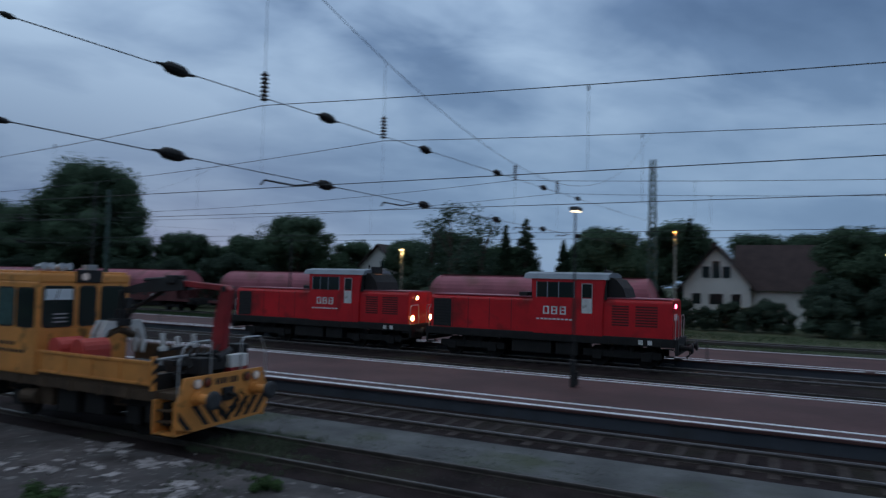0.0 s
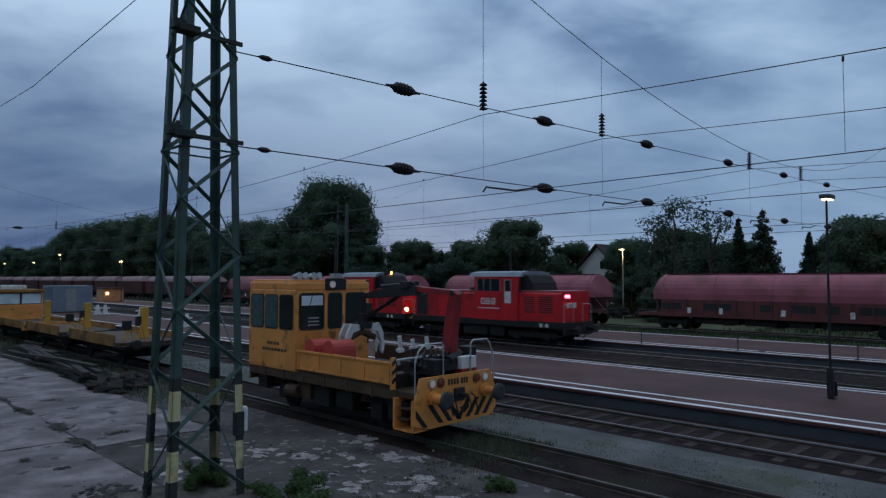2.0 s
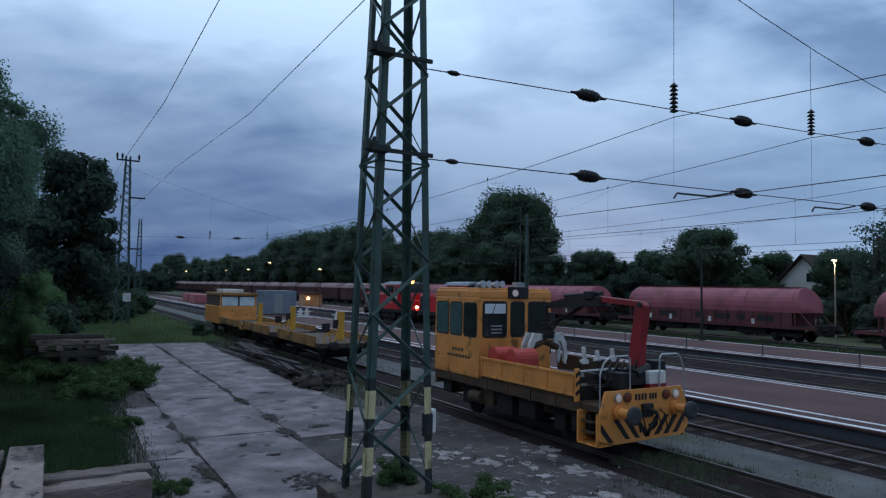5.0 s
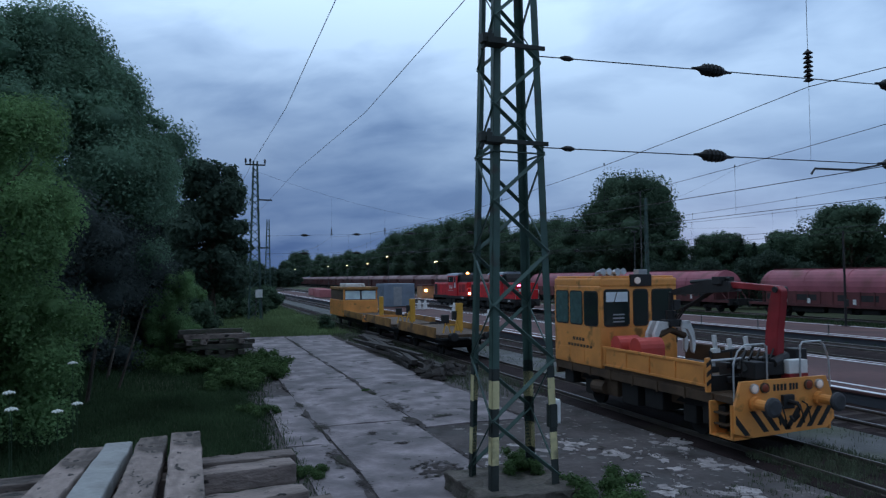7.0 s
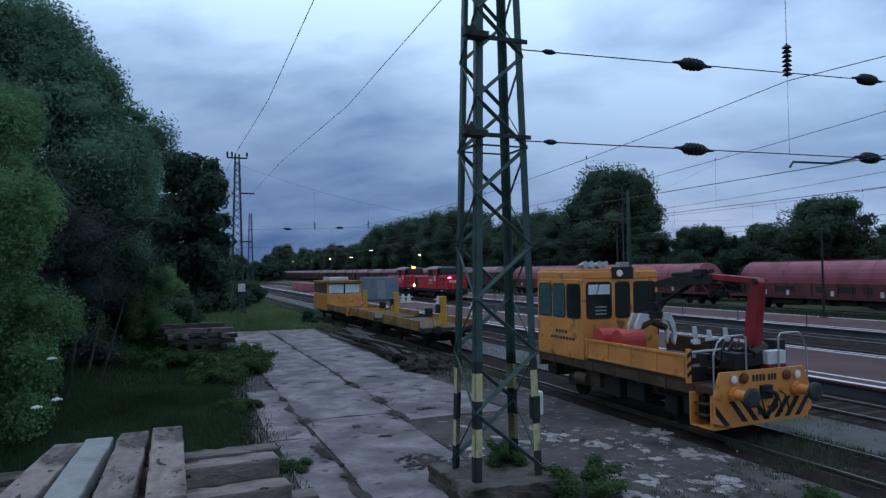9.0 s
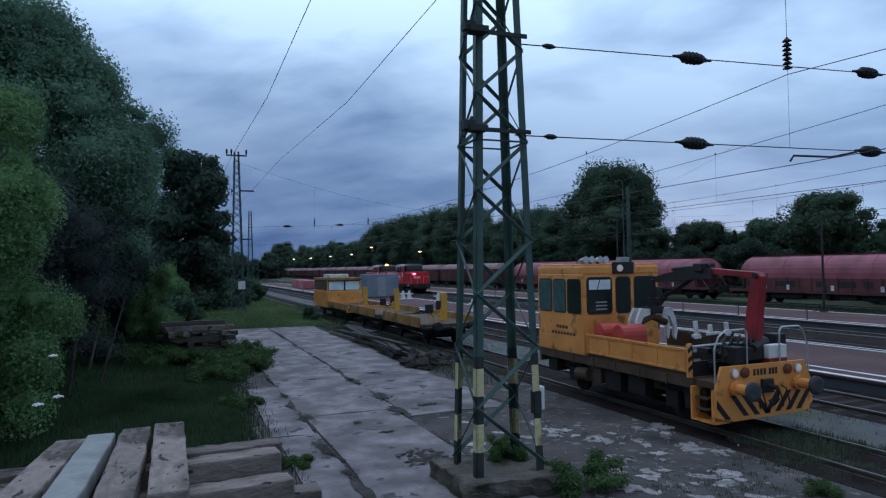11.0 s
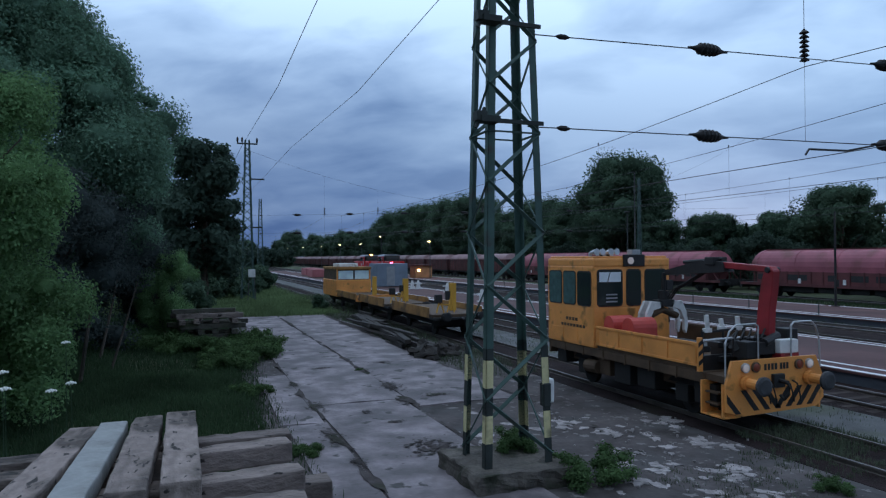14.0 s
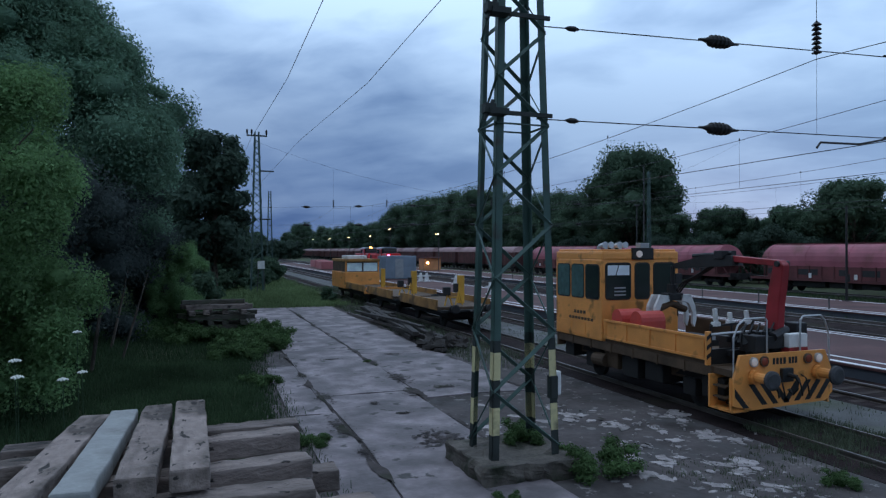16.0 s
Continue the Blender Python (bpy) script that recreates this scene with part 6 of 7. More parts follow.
conifer(pose(75, 22.2, -0.1), 8.8, 2.3, "smaller dark spruce behind the platform", 42)
conifer(pose(84, 9.6, -0.1), 12.4, 2.8, "dark spruce rising behind the house", 43)
hedge = broad_tree(pose(60, 60, -0.1), 6.0, 4.2, "low dense bushes behind the freight train", M["leaf_dark"], 14000, 0.17, 34, base=0.02, k=24, group="far trees")
place(oak, [(64, 104, 0.72), (70, 70, 0.42), (72, 130, 0.86), (62, 128, 0.7), (68, 150, 0.9), (75, 175, 0.95), (63, 168, 0.85), (66, 195, 0.9), (64, 222, 0.85), (70, 250, 0.9), (62, 285, 0.8), (58, 330, 0.8), (50, 400, 0.75), (34, 430, 0.8), (20, 440, 0.7), (2, 400, 0.9), (-14, 120, 0.7), (-16, 160, 0.8)], 2)
place(med, [(68, 15.5, 0.82), (66, 72, 0.85), (72, 58, 0.95), (76, 36, 0.9), (62, 78, 0.8), (80, 18.0, 0.95), (88, 12.0, 1.05), (70, -6.5, 0.85), (72, -12.5, 0.95), (66, -17, 0.9), (78, -22, 1.1), (65, -26, 0.95), (84, -3, 0.9), (86, 2.0, 0.9), (60, 104, 0.85), (60, 118, 0.9), (60, 140, 1.0), (7, 150, 0.9), (-4, 84, 0.9), (-8, 100, 1.0)], 3)
place(med, [(74, 42, 0.75), (76, 52, 0.8), (82, 46, 0.85), (70, 64, 0.8), (78, 72, 0.9), (74, 82, 0.9), (78, 30, 0.75), (86, 38, 0.8), (68, 92, 1.0), (90, 24, 0.8), (92, 16, 0.8), (90, -8, 0.9), (92, -16, 1.0), (57, 104, 0.7), (-10, 75, 1.1)], 8)
place(slim_spruce, [(66, 68.5, 0.84), (66.5, 66.8, 0.78), (68, 65.4, 0.82), (67.5, 63.5, 0.74)], 9)
place(airy, [(71, 30.5, 0.9), (72, 37.5, 0.9), (74, 64, 0.9)], 4)
place(hedge, [(58, 41, 0.7), (59, 68, 0.9), (60, 30, 0.68), (62, 22, 0.62), (60, 76, 0.95), (60, 88, 1.0), (58, 96, 0.95), (59, 112, 1.0), (60, 126, 1.0), (58, 138, 1.0), (60, 152, 1.0), (58, 166, 1.0), (60, 182, 1.1), (58, 198, 1.1), (60, 214, 1.1), (58, 232, 1.1), (60, 250, 1.1), (58, 272, 1.1), (58, 300, 1.2), (66, 12.0, 0.40), (65, 10.2, 0.34), (65, 6.4, 0.33), (65, 2.5, 0.36), (66, 8.5, 0.42), (66, 4.4, 0.40), (66, 0.6, 0.45), (64, -4, 0.72), (63, -9, 0.9), (62, -15, 0.95), (63, -21, 1.0), (61, -30, 1.0), (60, 52, 0.8), (66, 47, 0.6), (64, 36, 0.7)], 5)
place(oak, [(61, 141, 0.92), (61, 156, 0.95), (61, 174, 0.97), (62, 189, 0.97), (62, 206, 0.94), (62, 216, 0.9), (62, 238, 0.74), (61, 258, 0.72), (61, 275, 0.74), (60, 300, 0.72), (58, 315, 0.7), (58, 345, 0.7), (58, 408, 1.05)], 14)
place(hedge, [(66, 51.5, 0.9), (64, 76, 1.0), (66, 80, 1.0), (68, 55, 1.0), (66, 60, 0.9)], 15)
place(hedge, [(52 - 3.0 * k, 420 + 6 * math.sin(k), 1.5) for k in range(20)], 11)
place(hedge, [(46, 360, 1.4), (38, 330, 1.2), (-3, 130, 1.0), (-5, 145, 1.1), (-2, 165, 1.2), (0, 190, 1.3), (2, 215, 1.4), (0, 250, 1.5), (4, 290, 1.5), (6, 330, 1.6), (8, 370, 1.6), (-6, 110, 1.0), (-9, 92, 1.1)], 12)
place(low_bush, [(1.2, 66, 0.9), (5.6, 74, 0.8), (7.6, 82, 0.8), (9.0, 90, 0.8), (9.0, 49.5, 0.30), (-0.6, 47, 1.0)], 6)
place(hedge, [(1 + 2.6 * k, 300 + 5 * math.sin(k * 2.1), 1.15 + 0.2 * math.sin(k * 1.7)) for k in range(16)], 13)


def grass(name, label, spots, material, seed, wide=0.012):
    """Blades as thin bent triangles; each spot: x0, x1, y0, y1, number, height, base z."""
    g = np.random.default_rng(seed)
    vs, n0 = [], 0
    for x0, x1, y0, y1, n, h, zb in spots:
        cl = g.random((max(4, n // 30), 2))
        p = cl[g.integers(0, len(cl), n)] + g.normal(size=(n, 2)) * 0.03
        p = np.where(g.random((n, 1)) < 0.35, g.random((n, 2)), p)
        x, y = x0 + (x1 - x0) * p[:, 0], y0 + (y1 - y0) * p[:, 1]
        zz = zb + 0.9 * np.clip((1.0 - x) / 14, 0, 1) * (x < 1.5)
        a, hh, ln = g.uniform(0, 6.283, n), h * g.uniform(0.4, 1.15, n), g.uniform(0.1, 0.6, n)
        w = wide * (1 + 0.04 * y)
        dx, dy = np.cos(a), np.sin(a)
        b = np.stack([x, y, zz], 1)
        side = np.stack([-dy * w, dx * w, 0 * a], 1)
        mid = b + np.stack([dx * ln * hh * 0.3, dy * ln * hh * 0.3, hh * 0.6], 1)
        tip = b + np.stack([dx * ln * hh, dy * ln * hh, hh], 1)
        vs.append(np.stack([b - side, b + side, mid + side * 0.7, mid - side * 0.7, tip], 1).reshape(-1, 3))
        n0 += n
    v = np.concatenate(vs)
    i = np.arange(n0)[:, None] * 5
    f = np.concatenate([i + [0, 1, 2], i + [0, 2, 3], i + [3, 2, 4]])
    ob = raw(name, v.tolist(), f.tolist(), material)
    return tagged(ob, label, "grass", kind="stuff")


grass("meadow_grass", "tall green meadow grass beside the concrete road", [(-9, 1.6, 10, 24, 95000, 0.19, -0.12), (-7, 2.2, 24, 46, 45000, 0.26, -0.12), (0.4, 2.2, 8, 30, 6000, 0.10, -0.12)], M["grass"], 1, 0.0055)
grass("far_meadow_grass", "paler meadow grass beyond the concrete road", [(-6, 9.6, 46, 64, 45000, 0.34, -0.14), (-6, 10.2, 64, 110, 30000, 0.42, -0.14)], M["meadow_grass"], 7, 0.007)
grass("track_weeds", "fine green grass and weeds along the siding", [(11.0, 13.2, 9.4, 11.6, 3600, 0.17, -0.12), (10.0, 12.0, 8.4, 10.3, 1100, 0.10, -0.12), (7.6, 9.8, 7.6, 10.0, 900, 0.08, -0.12), (12.9, 14.6, 3, 9, 900, 0.05, -0.11), (13.2, 15.2, -6, 9, 700, 0.05, -0.11), (10.8, 12.8, -2, 9, 1100, 0.06, -0.11), (8.6, 11.0, 20, 46, 7000, 0.20, -0.11), (10.5, 14.0, 46, 70, 4000, 0.3, -0.11), (13.0, 15.2, 11, 60, 2500, 0.10, -0.11)], M["soft_grass"], 2, 0.0045)
grass("verge_grass", "green grass verge behind the far platform", [(41.5, 49, -15, 60, 16000, 0.25, -0.12), (53, 60, -20, 20, 6000, 0.35, -0.12), (33.2, 33.8, 0, 60, 300, 0.2, -0.1)], M["grass"], 3, 0.012)

weeds = thing("weed_clump", "leafy green weeds growing beside the mast footing", "weeds", pose(6.5, 10.1, -0.1))
bl = [(rnd.uniform(-0.55, 0.6), rnd.uniform(-0.45, 0.5), rnd.uniform(0.08, 0.36), 0.2, 0.2, 0.12) for k in range(26)]
leaf_cloud("leaves", bl, 5200, 0.030, M["weed"], weeds, 9, shell=0.3, core=0.5)
weeds2 = copy_thing(weeds, pose(5.7, 11.4, 0.15, 0, 0, 70))
weeds2.scale = (0.75, 0.6, 0.75)
for x, y, s in ((5.45, 22.6, 0.22), (2.1, 13.5, 0.5), (1.7, 20, 0.7), (8.8, 24.5, 0.5), (4.4, 9.4, 0.3), (9.9, 8.2, 0.4), (1.9, 26.5, 1.5), (2.3, 28, 1.7), (1.2, 25, 1.2)):
    w = copy_thing(weeds, pose(x, y, -0.12, 0, 0, x * 77 % 360))
    w.scale = (s, s * 1.2, s)

for x, y, z in ((-2.45, 11.0, 2.2), (-2.12, 14.0, 2.25), (-1.82, 12.5, 1.75), (-2.02, 12.0, 1.73), (-2.31, 10.5, 2.05), (-2.5, 10.6, 0.95)):
    t = thing("umbel_flower", "white umbel flower standing in the tall grass", "flower", pose(x, y, 0), "umbel flowers")
    part("stalk", tube(B(), [(0, 0, -0.2), (0.02, 0, z * 0.5), (0, 0.01, z)], 0.006, 4), M["leaf"], t)
    bm = B()
    for k in range(16):
        a, r = k * 2.4, 0.020 * math.sqrt(k)
        bmesh.ops.create_icosphere(bm, subdivisions=1, radius=0.018, matrix=Matrix.Translation((r * math.cos(a), r * math.sin(a), z + 0.01 - 0.3 * r)))
    part("flower_head", bm, M["flower"], t)


post = thing("platform_post", "thin dark metal post standing on the far platform", "post", pose(40.8, 33.3, 0.28))
part("pole", tube(B(), [(0, 0, 0), (0, 0, 3.2), (0, 0, 6.4)], [0.085, 0.075, 0.06], 8), M["black"], post)
part("base_plate", box(B(), -0.2, 0.2, -0.2, 0.2, 0, 0.05, 0.01), M["black"], post)
part("switch_box", box(B(), -0.13, 0.13, -0.17, -0.06, 1.3, 1.8, 0.02), M["black"], post)


# ---------------------------------------------------------------- sleeper stacks and scrap
def sleeper_beam(x, y, z, rz, ln, w, h, material, seed, label, group):
    rnd = random.Random(seed)
    bm = B()
    box(bm, -w / 2, w / 2, -ln / 2, ln / 2, 0, h, 0.02)
    long_edges = [e for e in bm.edges if abs(e.verts[0].co.y - e.verts[1].co.y) > ln * 0.8]
    bmesh.ops.subdivide_edges(bm, edges=long_edges, cuts=22)
    for v in bm.verts:
        v.co += Vector((noise.noise(Vector((v.co.x * 7, v.co.y * 3, seed))), 0.5 * noise.noise(Vector((v.co.z * 7, v.co.y * 3, seed + 5))), noise.noise(Vector((v.co.x * 9, v.co.y * 9, seed + 9))))) * 0.012
    return solo("old_sleeper", bm, material, label, "sleeper", "", group, pose(x, y, z, 0, 0, rz))


g1 = "near sleeper stack"
top_l = "weathered grey-brown wooden railway sleeper on a stack"
sleeper_beam(-0.09, 6.33, 2.02, 0.5, 2.36, 0.28, 0.17, M["beam"], 1, top_l, g1)
sleeper_beam(-0.42, 6.28, 2.02, -1.0, 2.34, 0.27, 0.16, M["beam"], 2, top_l, g1)
sleeper_beam(-0.76, 6.2, 2.01, -2.6, 2.4, 0.25, 0.15, M["beam_pale"], 3, "pale concrete railway sleeper on a stack", g1)
sleeper_beam(-1.07, 6.1, 2.0, -5, 2.5, 0.27, 0.15, M["beam"], 4, top_l, g1)
sleeper_beam(-1.75, 5.6, 1.82, 4, 2.6, 0.27, 0.16, M["beam"], 5, top_l, g1)
for k, (x, y, rz) in enumerate(((-0.36, 7.05, 93), (-0.40, 6.62, 97), (-0.42, 5.75, 96), (-0.14, 6.1, 91), (-0.5, 5.2, 88))):
    sleeper_beam(x, y, 1.80 if k != 3 else 1.60, rz, 2.6, 0.27, 0.19, M["beam"], 10 + k, "cracked brown wooden railway sleeper in a stack", g1)
for lay in range(6):
    z = 1.60 - 0.2 * lay
    for k in range(4):
        if lay % 2:
            sleeper_beam(-0.4, 5.2 + 0.62 * k, z, 90 + (k * 7 % 5) - 2, 2.6, 0.27, 0.19, M["beam"], 40 + lay * 5 + k, "dark wooden railway sleeper low in a stack", g1)
        else:
            sleeper_beam(-1.3 + 0.68 * k, 6.1, z, (k * 5 % 4) - 2, 2.6, 0.27, 0.19, M["beam"], 40 + lay * 5 + k, "dark wooden railway sleeper low in a stack", g1)
sleeper_beam(0.55, 5.55, 1.52, 70, 2.2, 0.27, 0.18, M["beam"], 80, "cracked brown wooden railway sleeper in a stack", g1)
sleeper_beam(0.35, 5.15, 1.62, 96, 1.9, 0.26, 0.18, M["beam"], 81, "cracked brown wooden railway sleeper in a stack", g1)

g2 = "overgrown sleeper stack"
for lay in range(7):
    for k in range(4 if lay < 6 else 2):
        z = -0.1 + 0.22 * lay
        if lay % 2:
            sleeper_beam(0.75 + (k - 1.5) * 0.72, 31.5 + (k * 7 + lay * 3) % 5 * 0.12 - 0.2, z, (k * 11 + lay * 5) % 9 - 4, 2.6, 0.26, 0.20, M["beam_mossy"] if lay < 5 else M["beam"], 100 + lay * 5 + k, "mossy dark railway sleeper in an overgrown stack", g2)
        else:
            sleeper_beam(0.75 + (k * 5 + lay * 3) % 7 * 0.1 - 0.3, 30.5 + k * 0.66, z, 90 + (k * 7 + lay * 3) % 9 - 4, 2.7 + 0.1 * k, 0.26, 0.20, M["beam_mossy"] if lay < 5 else M["beam"], 100 + lay * 5 + k, "mossy dark railway sleeper in an overgrown stack", g2)
sleeper_beam(1.15, 30.9, 1.44, 84, 1.5, 0.26, 0.17, M["beam_mossy"], 160, "short mossy sleeper lying on an overgrown stack", g2)
sleeper_beam(-0.15, 30.8, 1.44, 95, 1.1, 0.26, 0.17, M["beam_mossy"], 161, "short mossy sleeper lying on an overgrown stack", g2)
for x, y, sc in ((-0.5, 29.2, 2.0), (1.5, 29.3, 1.8), (2.5, 28.6, 1.6), (-1.3, 30.5, 2.2)):
    w = copy_thing(weeds, pose(x, y, -0.1, 0, 0, x * 130 % 360))
    w.scale = (sc, sc * 0.8, sc * 0.9)
w = copy_thing(weeds, pose(0.4, 29.6, -0.1))
w.scale = (2.2, 1.0, 1.2)
w = copy_thing(weeds, pose(2.6, 30.0, -0.1, 0, 0, 40))
w.scale = (1.2, 1.4, 1.8)
w = copy_thing(weeds, pose(0.6, 31.4, 1.2, 0, 0, 90))
w.scale = (0.9, 0.8, 0.4)

rnd = random.Random(77)
for k in range(34):
    y = rnd.uniform(26.5, 41)
    ln = rnd.uniform(2.4, 5.0)
    x = 8.7 + rnd.uniform(-0.25, 1.0) + (y - 26) * 0.035
    ob = sleeper_beam(x, y, -0.1 + rnd.uniform(0, 0.4), rnd.uniform(-9, 9), ln, rnd.uniform(0.12, 0.3), rnd.uniform(0.1, 0.2), M["dark_wood"], 200 + k, "long dark tarred timber or scrap rail on the ground", "scrap heap")
heap = thing("rubble_heap", "dark heap of earth, boards and scrap beside the road", "heap", pose(9.1, 25.4, -0.1))
for k in range(30):
    a, r = rnd.uniform(0, 6.283), rnd.random() ** 0.5
    s = rnd.uniform(0.15, 0.38)
    bm = B()
    bmesh.ops.create_cube(bm, size=s, matrix=Matrix.Translation((1.0 * r * math.cos(a), 1.7 * r * math.sin(a), 0.04 + 0.28 * (1 - r))) @ Euler((rnd.uniform(-0.6, 0.6), rnd.uniform(-0.6, 0.6), rnd.uniform(0, 3))).to_matrix().to_4x4() @ Matrix.Diagonal((2.4, 1.2, 0.5, 1)))
    bmesh.ops.subdivide_edges(bm, edges=bm.edges[:], cuts=2, use_grid_fill=True)
    for v in bm.verts:
        v.co += Vector((noise.noise(v.co * 4), noise.noise(v.co * 4 + Vector((5, 0, 0))), noise.noise(v.co * 4 + Vector((0, 5, k))))) * 0.1
    part("scrap_piece", bm, M["dark_wood"], heap)
bm = B()
bar(bm, (8.3, 39.5, 0.02), (9.0, 27.5, 0.10), 0.07, 0.12)
solo("scrap_rail", bm, M["rail"], "loose rusty rail lying on the ground", "rail")


# ---------------------------------------------------------------- lamps and platform things
def lamp_post(x, y, z0, h, head, pole, label, box_at=None, arm=0.0, r=0.07):
    t = thing("platform_lamp", label, "lamp post", pose(x, y, z0), "lamp posts")
    bm = B()
    rod(bm, (0, 0, -0.1), (0, 0, h), r, 10, r * 0.75)
    part("pole", bm, pole, t)
    bm = B()
    box(bm, -0.27 + arm, 0.27 + arm, -0.16, 0.16, h - 0.02, h + 0.11, 0.04)
    hd = part("lamp_head", bm, M["post"], t)
    bm = B()
    box(bm, -0.2 + arm, 0.22 + arm, -0.12, 0.12, h - 0.06, h - 0.02, 0.015)
    part("lit_panel", bm, head, hd)
    if box_at:
        bm = B()
        box(bm, -0.09, 0.09, -0.09, 0.09, 0.0, box_at, 0.03)
        part("post_sleeve", bm, M["black"], t)
        part("cable_box", box(B(), 0.16, 0.24, -0.12, 0.06, 0.05, box_at * 0.55), M["black"], t)
    return t


lamp_post(22.5, 6.1, 0.29, 5.95, M["lamp_white"], M["black"], "tall dark platform lamp with pale lit head", 0.9, 0.08, 0.042)
lamp_post(56.0, 32.4, -0.1, 6.75, M["lamp_warm"], M["pole_pale"], "pale lamp post with bright warm light", None, -0.15, 0.06)
lamp_post(57.0, 7.6, -0.1, 8.25, M["lamp_orange"], M["pole_pale"], "lamp post with glowing orange light", None, 0.0, 0.1)
lamp_post(57.0, -6.9, -0.1, 6.45, M["lamp_warm"], M["pole_pale"], "lamp post with warm light", None, 0.0, 0.1)
for y, h, lit in ((105, 6.4, True), (135, 8.1, True), (152, 7.0, False), (175, 7.1, True), (202, 7.2, True), (235, 7.5, True), (275, 7.5, True), (330, 7.5, True)):
    lamp_post(37.3, y, 0.29, h - 0.3, M["lamp_warm"], M["post"], "distant platform lamp with warm light", None, -0.2, 0.07)
for y in (95, 60):
    lamp_post(43.5, y, -0.1, 9.0 if y > 90 else 8.5, M["post"], M["post"], "unlit slim pole beside the far platform")

# glow of the three near lamps
for x, y, z, p, c in ((55.7, 32.4, 6.35, 130, (1, 0.72, 0.4)), (57.0, 7.6, 7.85, 500, (1, 0.40, 0.14)), (37.3, 105, 5.9, 120, (1, 0.7, 0.38)), (37.3, 135, 7.5, 150, (1, 0.7, 0.38))):
    l = new("lamp_light", bpy.data.lights.new("lamp_light", "POINT"))
    l.data.energy, l.data.color, l.data.shadow_soft_size = p, c, 0.15
    l.location = (x, y, z)

for x in (34.15,):
    for k in range(14):
        y = 3.0 + 5.2 * k
        t = thing("marker_post", "short dark marker post on the platform edge", "post", pose(x, y, 0.29), "marker posts")
        part("post", rod(B(), (0, 0, 0), (0, 0, 0.75), 0.035, 8), M["post"], t)
        part("base", box(B(), -0.1, 0.1, -0.1, 0.1, 0, 0.04), M["post"], t)

for x, y in ((22.9, 70.4), (23.5, 70.1), (21.2, 47.8), (22.0, 48.5), (24.0, 62.5), (39.6, 117), (40.4, 116), (23.6, 93.0), (22.6, 96)):
    t = thing("white_barrier", "white A-shaped barrier foot standing on the platform", "barrier", pose(x, y, 0.29, 0, 0, x * 50 % 40), "white barriers")
    bm = B()
    prism(bm, [(-0.28, 0), (0.28, 0), (0.08, 0.95), (-0.08, 0.95)], "y", -0.09, 0.09)
    box(bm, -0.4, 0.4, -0.2, 0.2, 0, 0.08, 0.02)
    part("foot", bm, M["white"], t)
    part("rail", box(B(), -0.5, 0.5, -0.03, 0.03, 0.55, 0.68), M["white"], t)

t = thing("site_container", "blue-grey site container standing on the platform", "container", pose(22.6, 77.0, 0.29))
part("body", box(B(), -1.9, 1.9, 0.0, 3.6, 0.05, 2.75, 0.04), M["container"], t)
for k in range(14):
    part("rib", box(B(), -1.93, -1.9, 0.15 + 0.25 * k, 0.27 + 0.25 * k, 0.15, 2.65), M["container"], t)
for x in (-1.5, -0.9, 1.5):
    part("corner_rib", box(B(), x - 0.05, x + 0.05, -0.03, 0.0, 0.1, 2.7), M["container"], t)
part("door", box(B(), -0.7, 0.3, -0.04, 0.0, 0.15, 2.4), M["grey"], t)
t = thing("site_hut", "small hut on the platform, lamplight painted orange-brown on its wall", "hut", pose(36.5, 109.0, 0.29))
# the whole body takes the lamplit orange
part("body", box(B(), -0.4, 2.6, 0.0, 3.0, 0.0, 2.0, 0.04), M["lamplit_wall"], t)
part("roof", box(B(), -0.6, 2.8, -0.3, 3.3, 2.0, 2.2, 0.03), M["wagon_brown"], t)
part("wall_lamp", box(B(), 0.0, 0.35, -0.12, 0.0, 1.1, 1.4, 0.03), M["lamp_warm"], t)
for x, y, ln in ((21.2, 118, 5.5), (22.4, 132, 6.0)):
    t = thing("material_stack", "coral-red wrapped material stack on the platform", "stack", pose(x, y, 0.29), "material stacks")
    part("wrapping", box(B(), -1.0, 1.6, 0, ln, 0.1, 1.5, 0.1), M["pink"], t)
    part("pallet", box(B(), -1.0, 1.6, 0, ln, 0.0, 0.1), M["beam"], t)

t = thing("track_sign", "small white board on two legs beside the track", "sign", pose(5.2, 61.5, -0.1))
part("board", box(B(), -0.3, 0.3, -0.02, 0.02, 2.2, 2.9), M["white"], t)
for x in (-0.35, 0.35):
    bm = B()
    bar(bm, (x, 0.05, 0), (x * 0.6, 0.05, 2.4), 0.06, 0.06)
    part("leg", bm, M["post"], t)


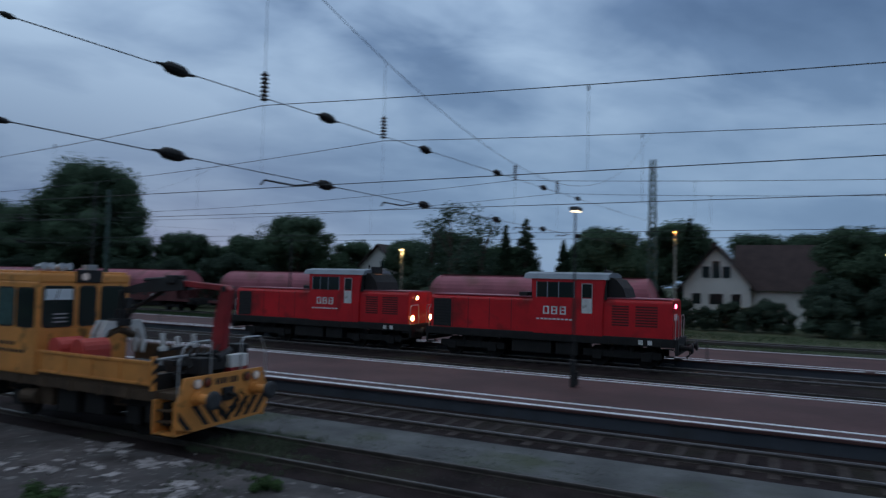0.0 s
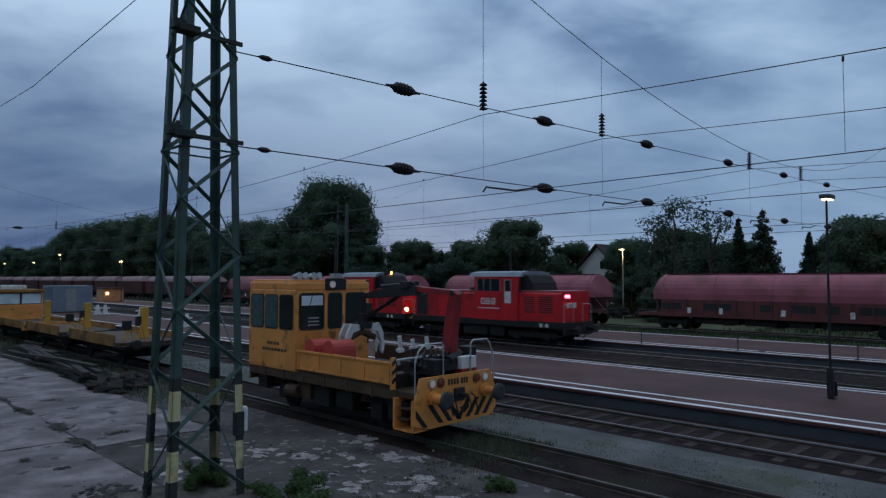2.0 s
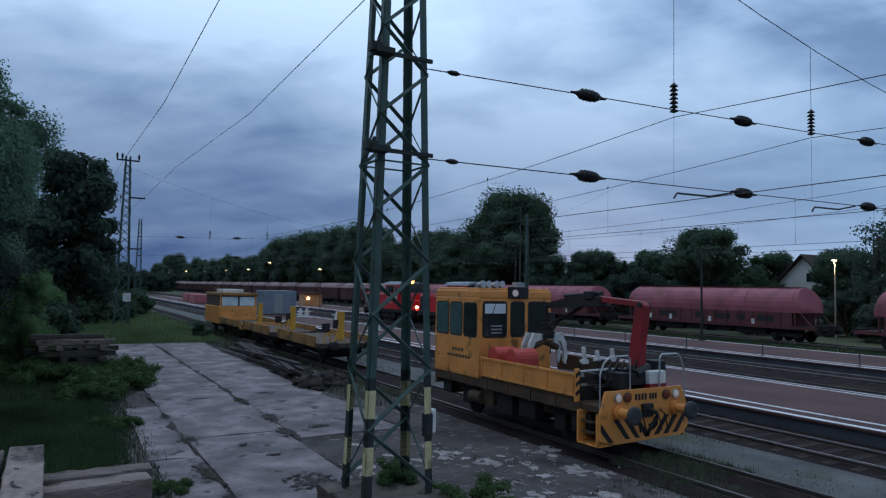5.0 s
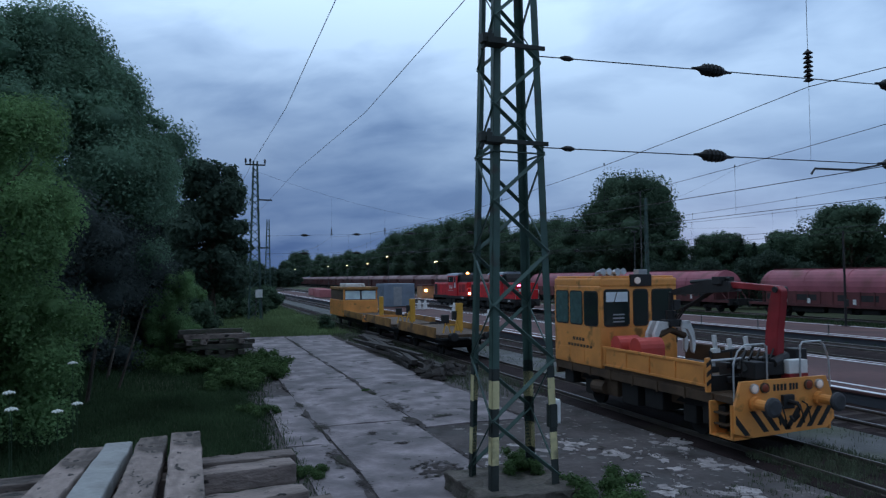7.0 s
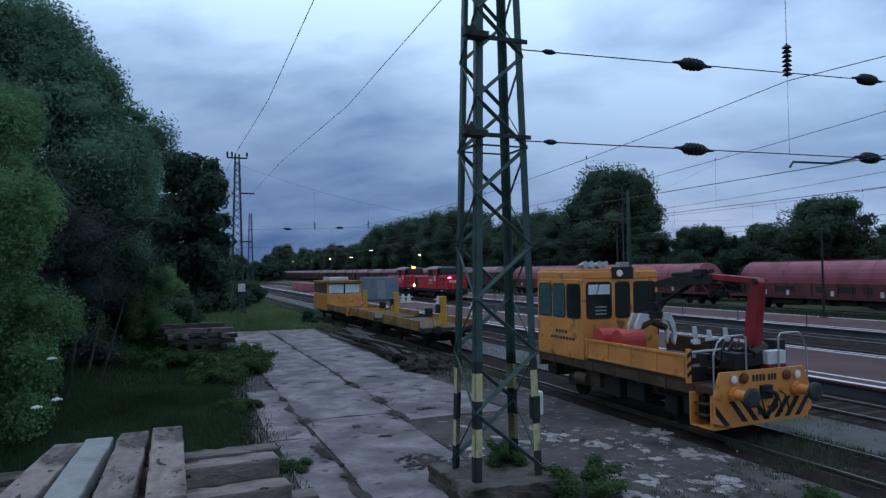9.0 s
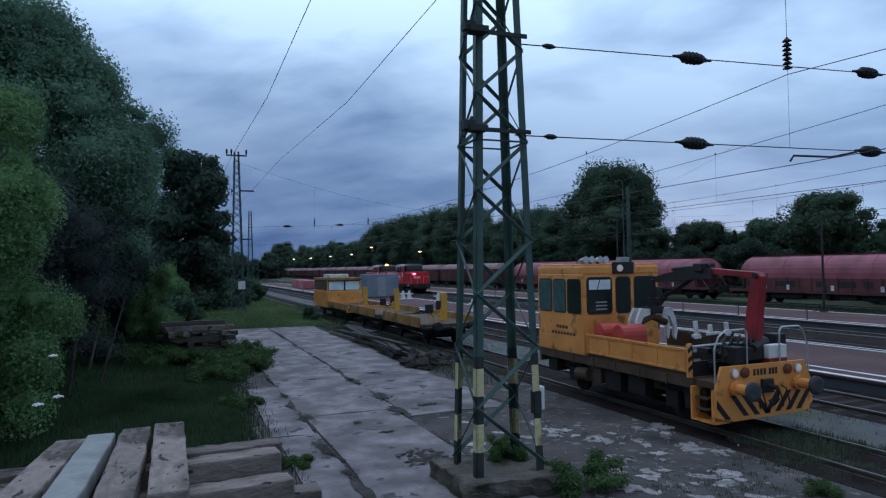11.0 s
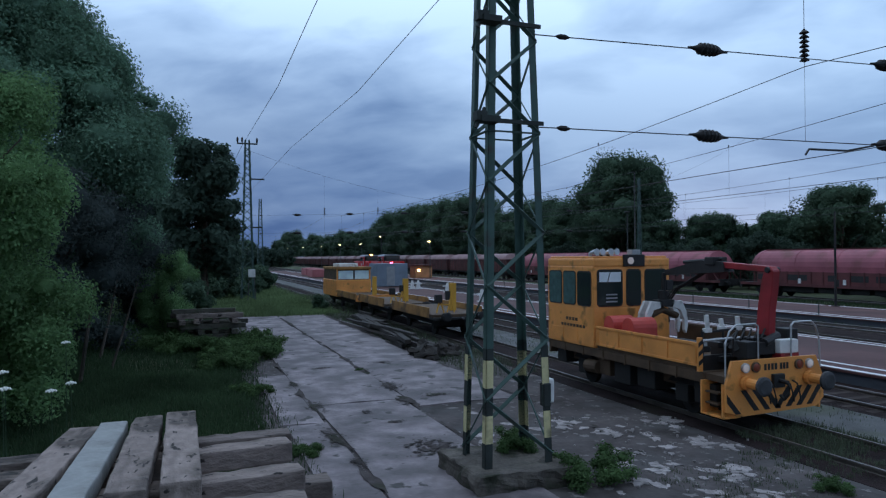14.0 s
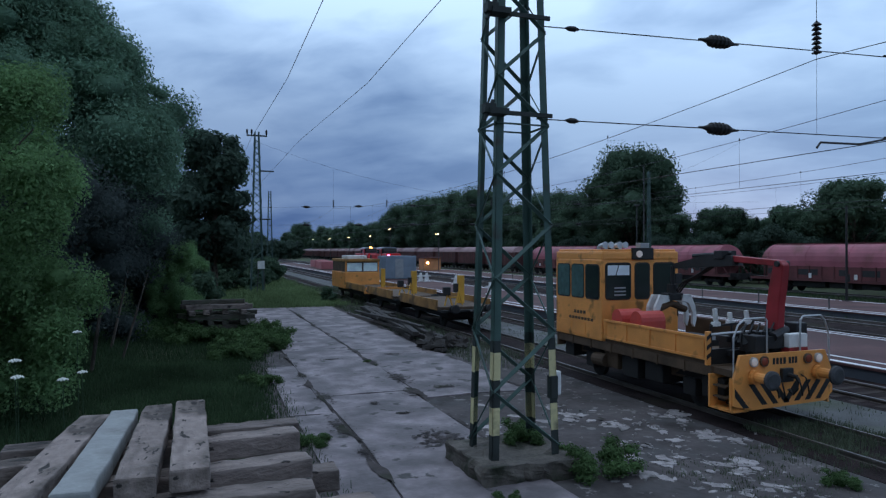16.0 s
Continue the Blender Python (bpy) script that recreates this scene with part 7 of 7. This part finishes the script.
# ---------------------------------------------------------------- houses behind the trees
def house(m, label, w, d, eave, ridge, over=0.5, gable_windows=(), wall_windows=(), wing=None):
    """Gable faces -x; w along y, d along x."""
    t = thing("house", label, "house", m, "houses")
    bm = B()
    prism(bm, [(-w / 2, -0.3), (w / 2, -0.3), (w / 2, eave), (0, ridge - 0.15), (-w / 2, eave)], "x", 0, d)
    part("wall", bm, M["wall"], t)
    rise = (ridge - eave) / (w / 2)
    for s in (-1, 1):
        bm = B()
        ey = w / 2 + over
        prism(bm, [(0, ridge), (0, ridge + 0.2), (s * ey, eave - over * rise + 0.2), (s * ey, eave - over * rise)], "x", -over, d + over)
        part("roof", bm, M["roof"], t)
    for y, z, ww, hh in gable_windows:
        f = part("window", box(B(), -0.05, 0.02, y - ww / 2 - 0.06, y + ww / 2 + 0.06, z - 0.06, z + hh + 0.06), M["white"], t)
        part("pane", box(B(), -0.065, -0.045, y - ww / 2, y + ww / 2, z, z + hh), M["glass"], f)
    if wing:
        y0, y1, x0, x1, e2, r2 = wing
        part("wing_wall", box(B(), x0, x1, y0, y1, -0.3, e2), M["wall"], t)
        bm = B()
        prism(bm, [(x0 - 0.5, e2 - 0.1), ((x0 + x1) / 2, r2), (x1 + 0.5, e2 - 0.1)], "y", y0 - 0.5, y1 + 1.5)
        part("wing_roof", bm, M["roof"], t)
    part("chimney", box(B(), d * 0.6, d * 0.6 + 0.6, 0.4, 1.0, ridge - 1, ridge + 0.7), M["roof"], t)
    return t


house(pose(75, 6.0, 0), "white house with steep dark tiled roof and arched gable window", 6.4, 9.0, 4.0, 8.0, 0.7, ((0, 4.7, 0.8, 1.75), (-0.98, 4.7, 0.78, 1.2), (0.98, 4.7, 0.78, 1.2), (-1.9, 2.0, 0.9, 1.1), (0, 2.0, 1.3, 1.1), (1.9, 2.0, 0.9, 1.1)), wing=(-9.5, -3.0, 0.8, 9.5, 3.6, 8.4))
house(pose(75, 47.0, 0), "white gabled house with dark roof half hidden by trees", 6.0, 10.0, 5.2, 8.2, 0.6, ((-0.9, 5.2, 1.1, 1.0),))


# ---------------------------------------------------------------- what moves
def motions():
    """The two coupled locomotives roll away along the fourth track."""
    ts = np.array([0.0, 0.5, 1.0, 1.5, 2.5, 3.5, 5.0, 7.0, 9.0, 10.75, 12.5, 14.5, 16.0])
    ys = np.array([4.0, 8.5, 12.9, 17.25, 25.8, 34.1, 46.6, 63.2, 77.9, 89.7, 100.6, 109.6, 114.9])
    for loco, off in ((loco_a, 0.0), (loco_b, 13.25)):
        walk(loco, [(float(t), pose(32.4, float(y) + off, 0)) for t, y in zip(ts, ys)])
    step = np.arange(0, 16.0001, 1 / 15)
    roll = np.interp(step, ts, ys)
    for loco in (loco_a, loco_b):
        for w in [c for c in loco.children if c.name.startswith("wheelset")]:
            y0 = w.location.y
            walk(w, [(float(t), pose(0, y0, 0.48, -math.degrees((d - 4.0) / 0.48) % 360)) for t, d in zip(step, roll)])


motions()
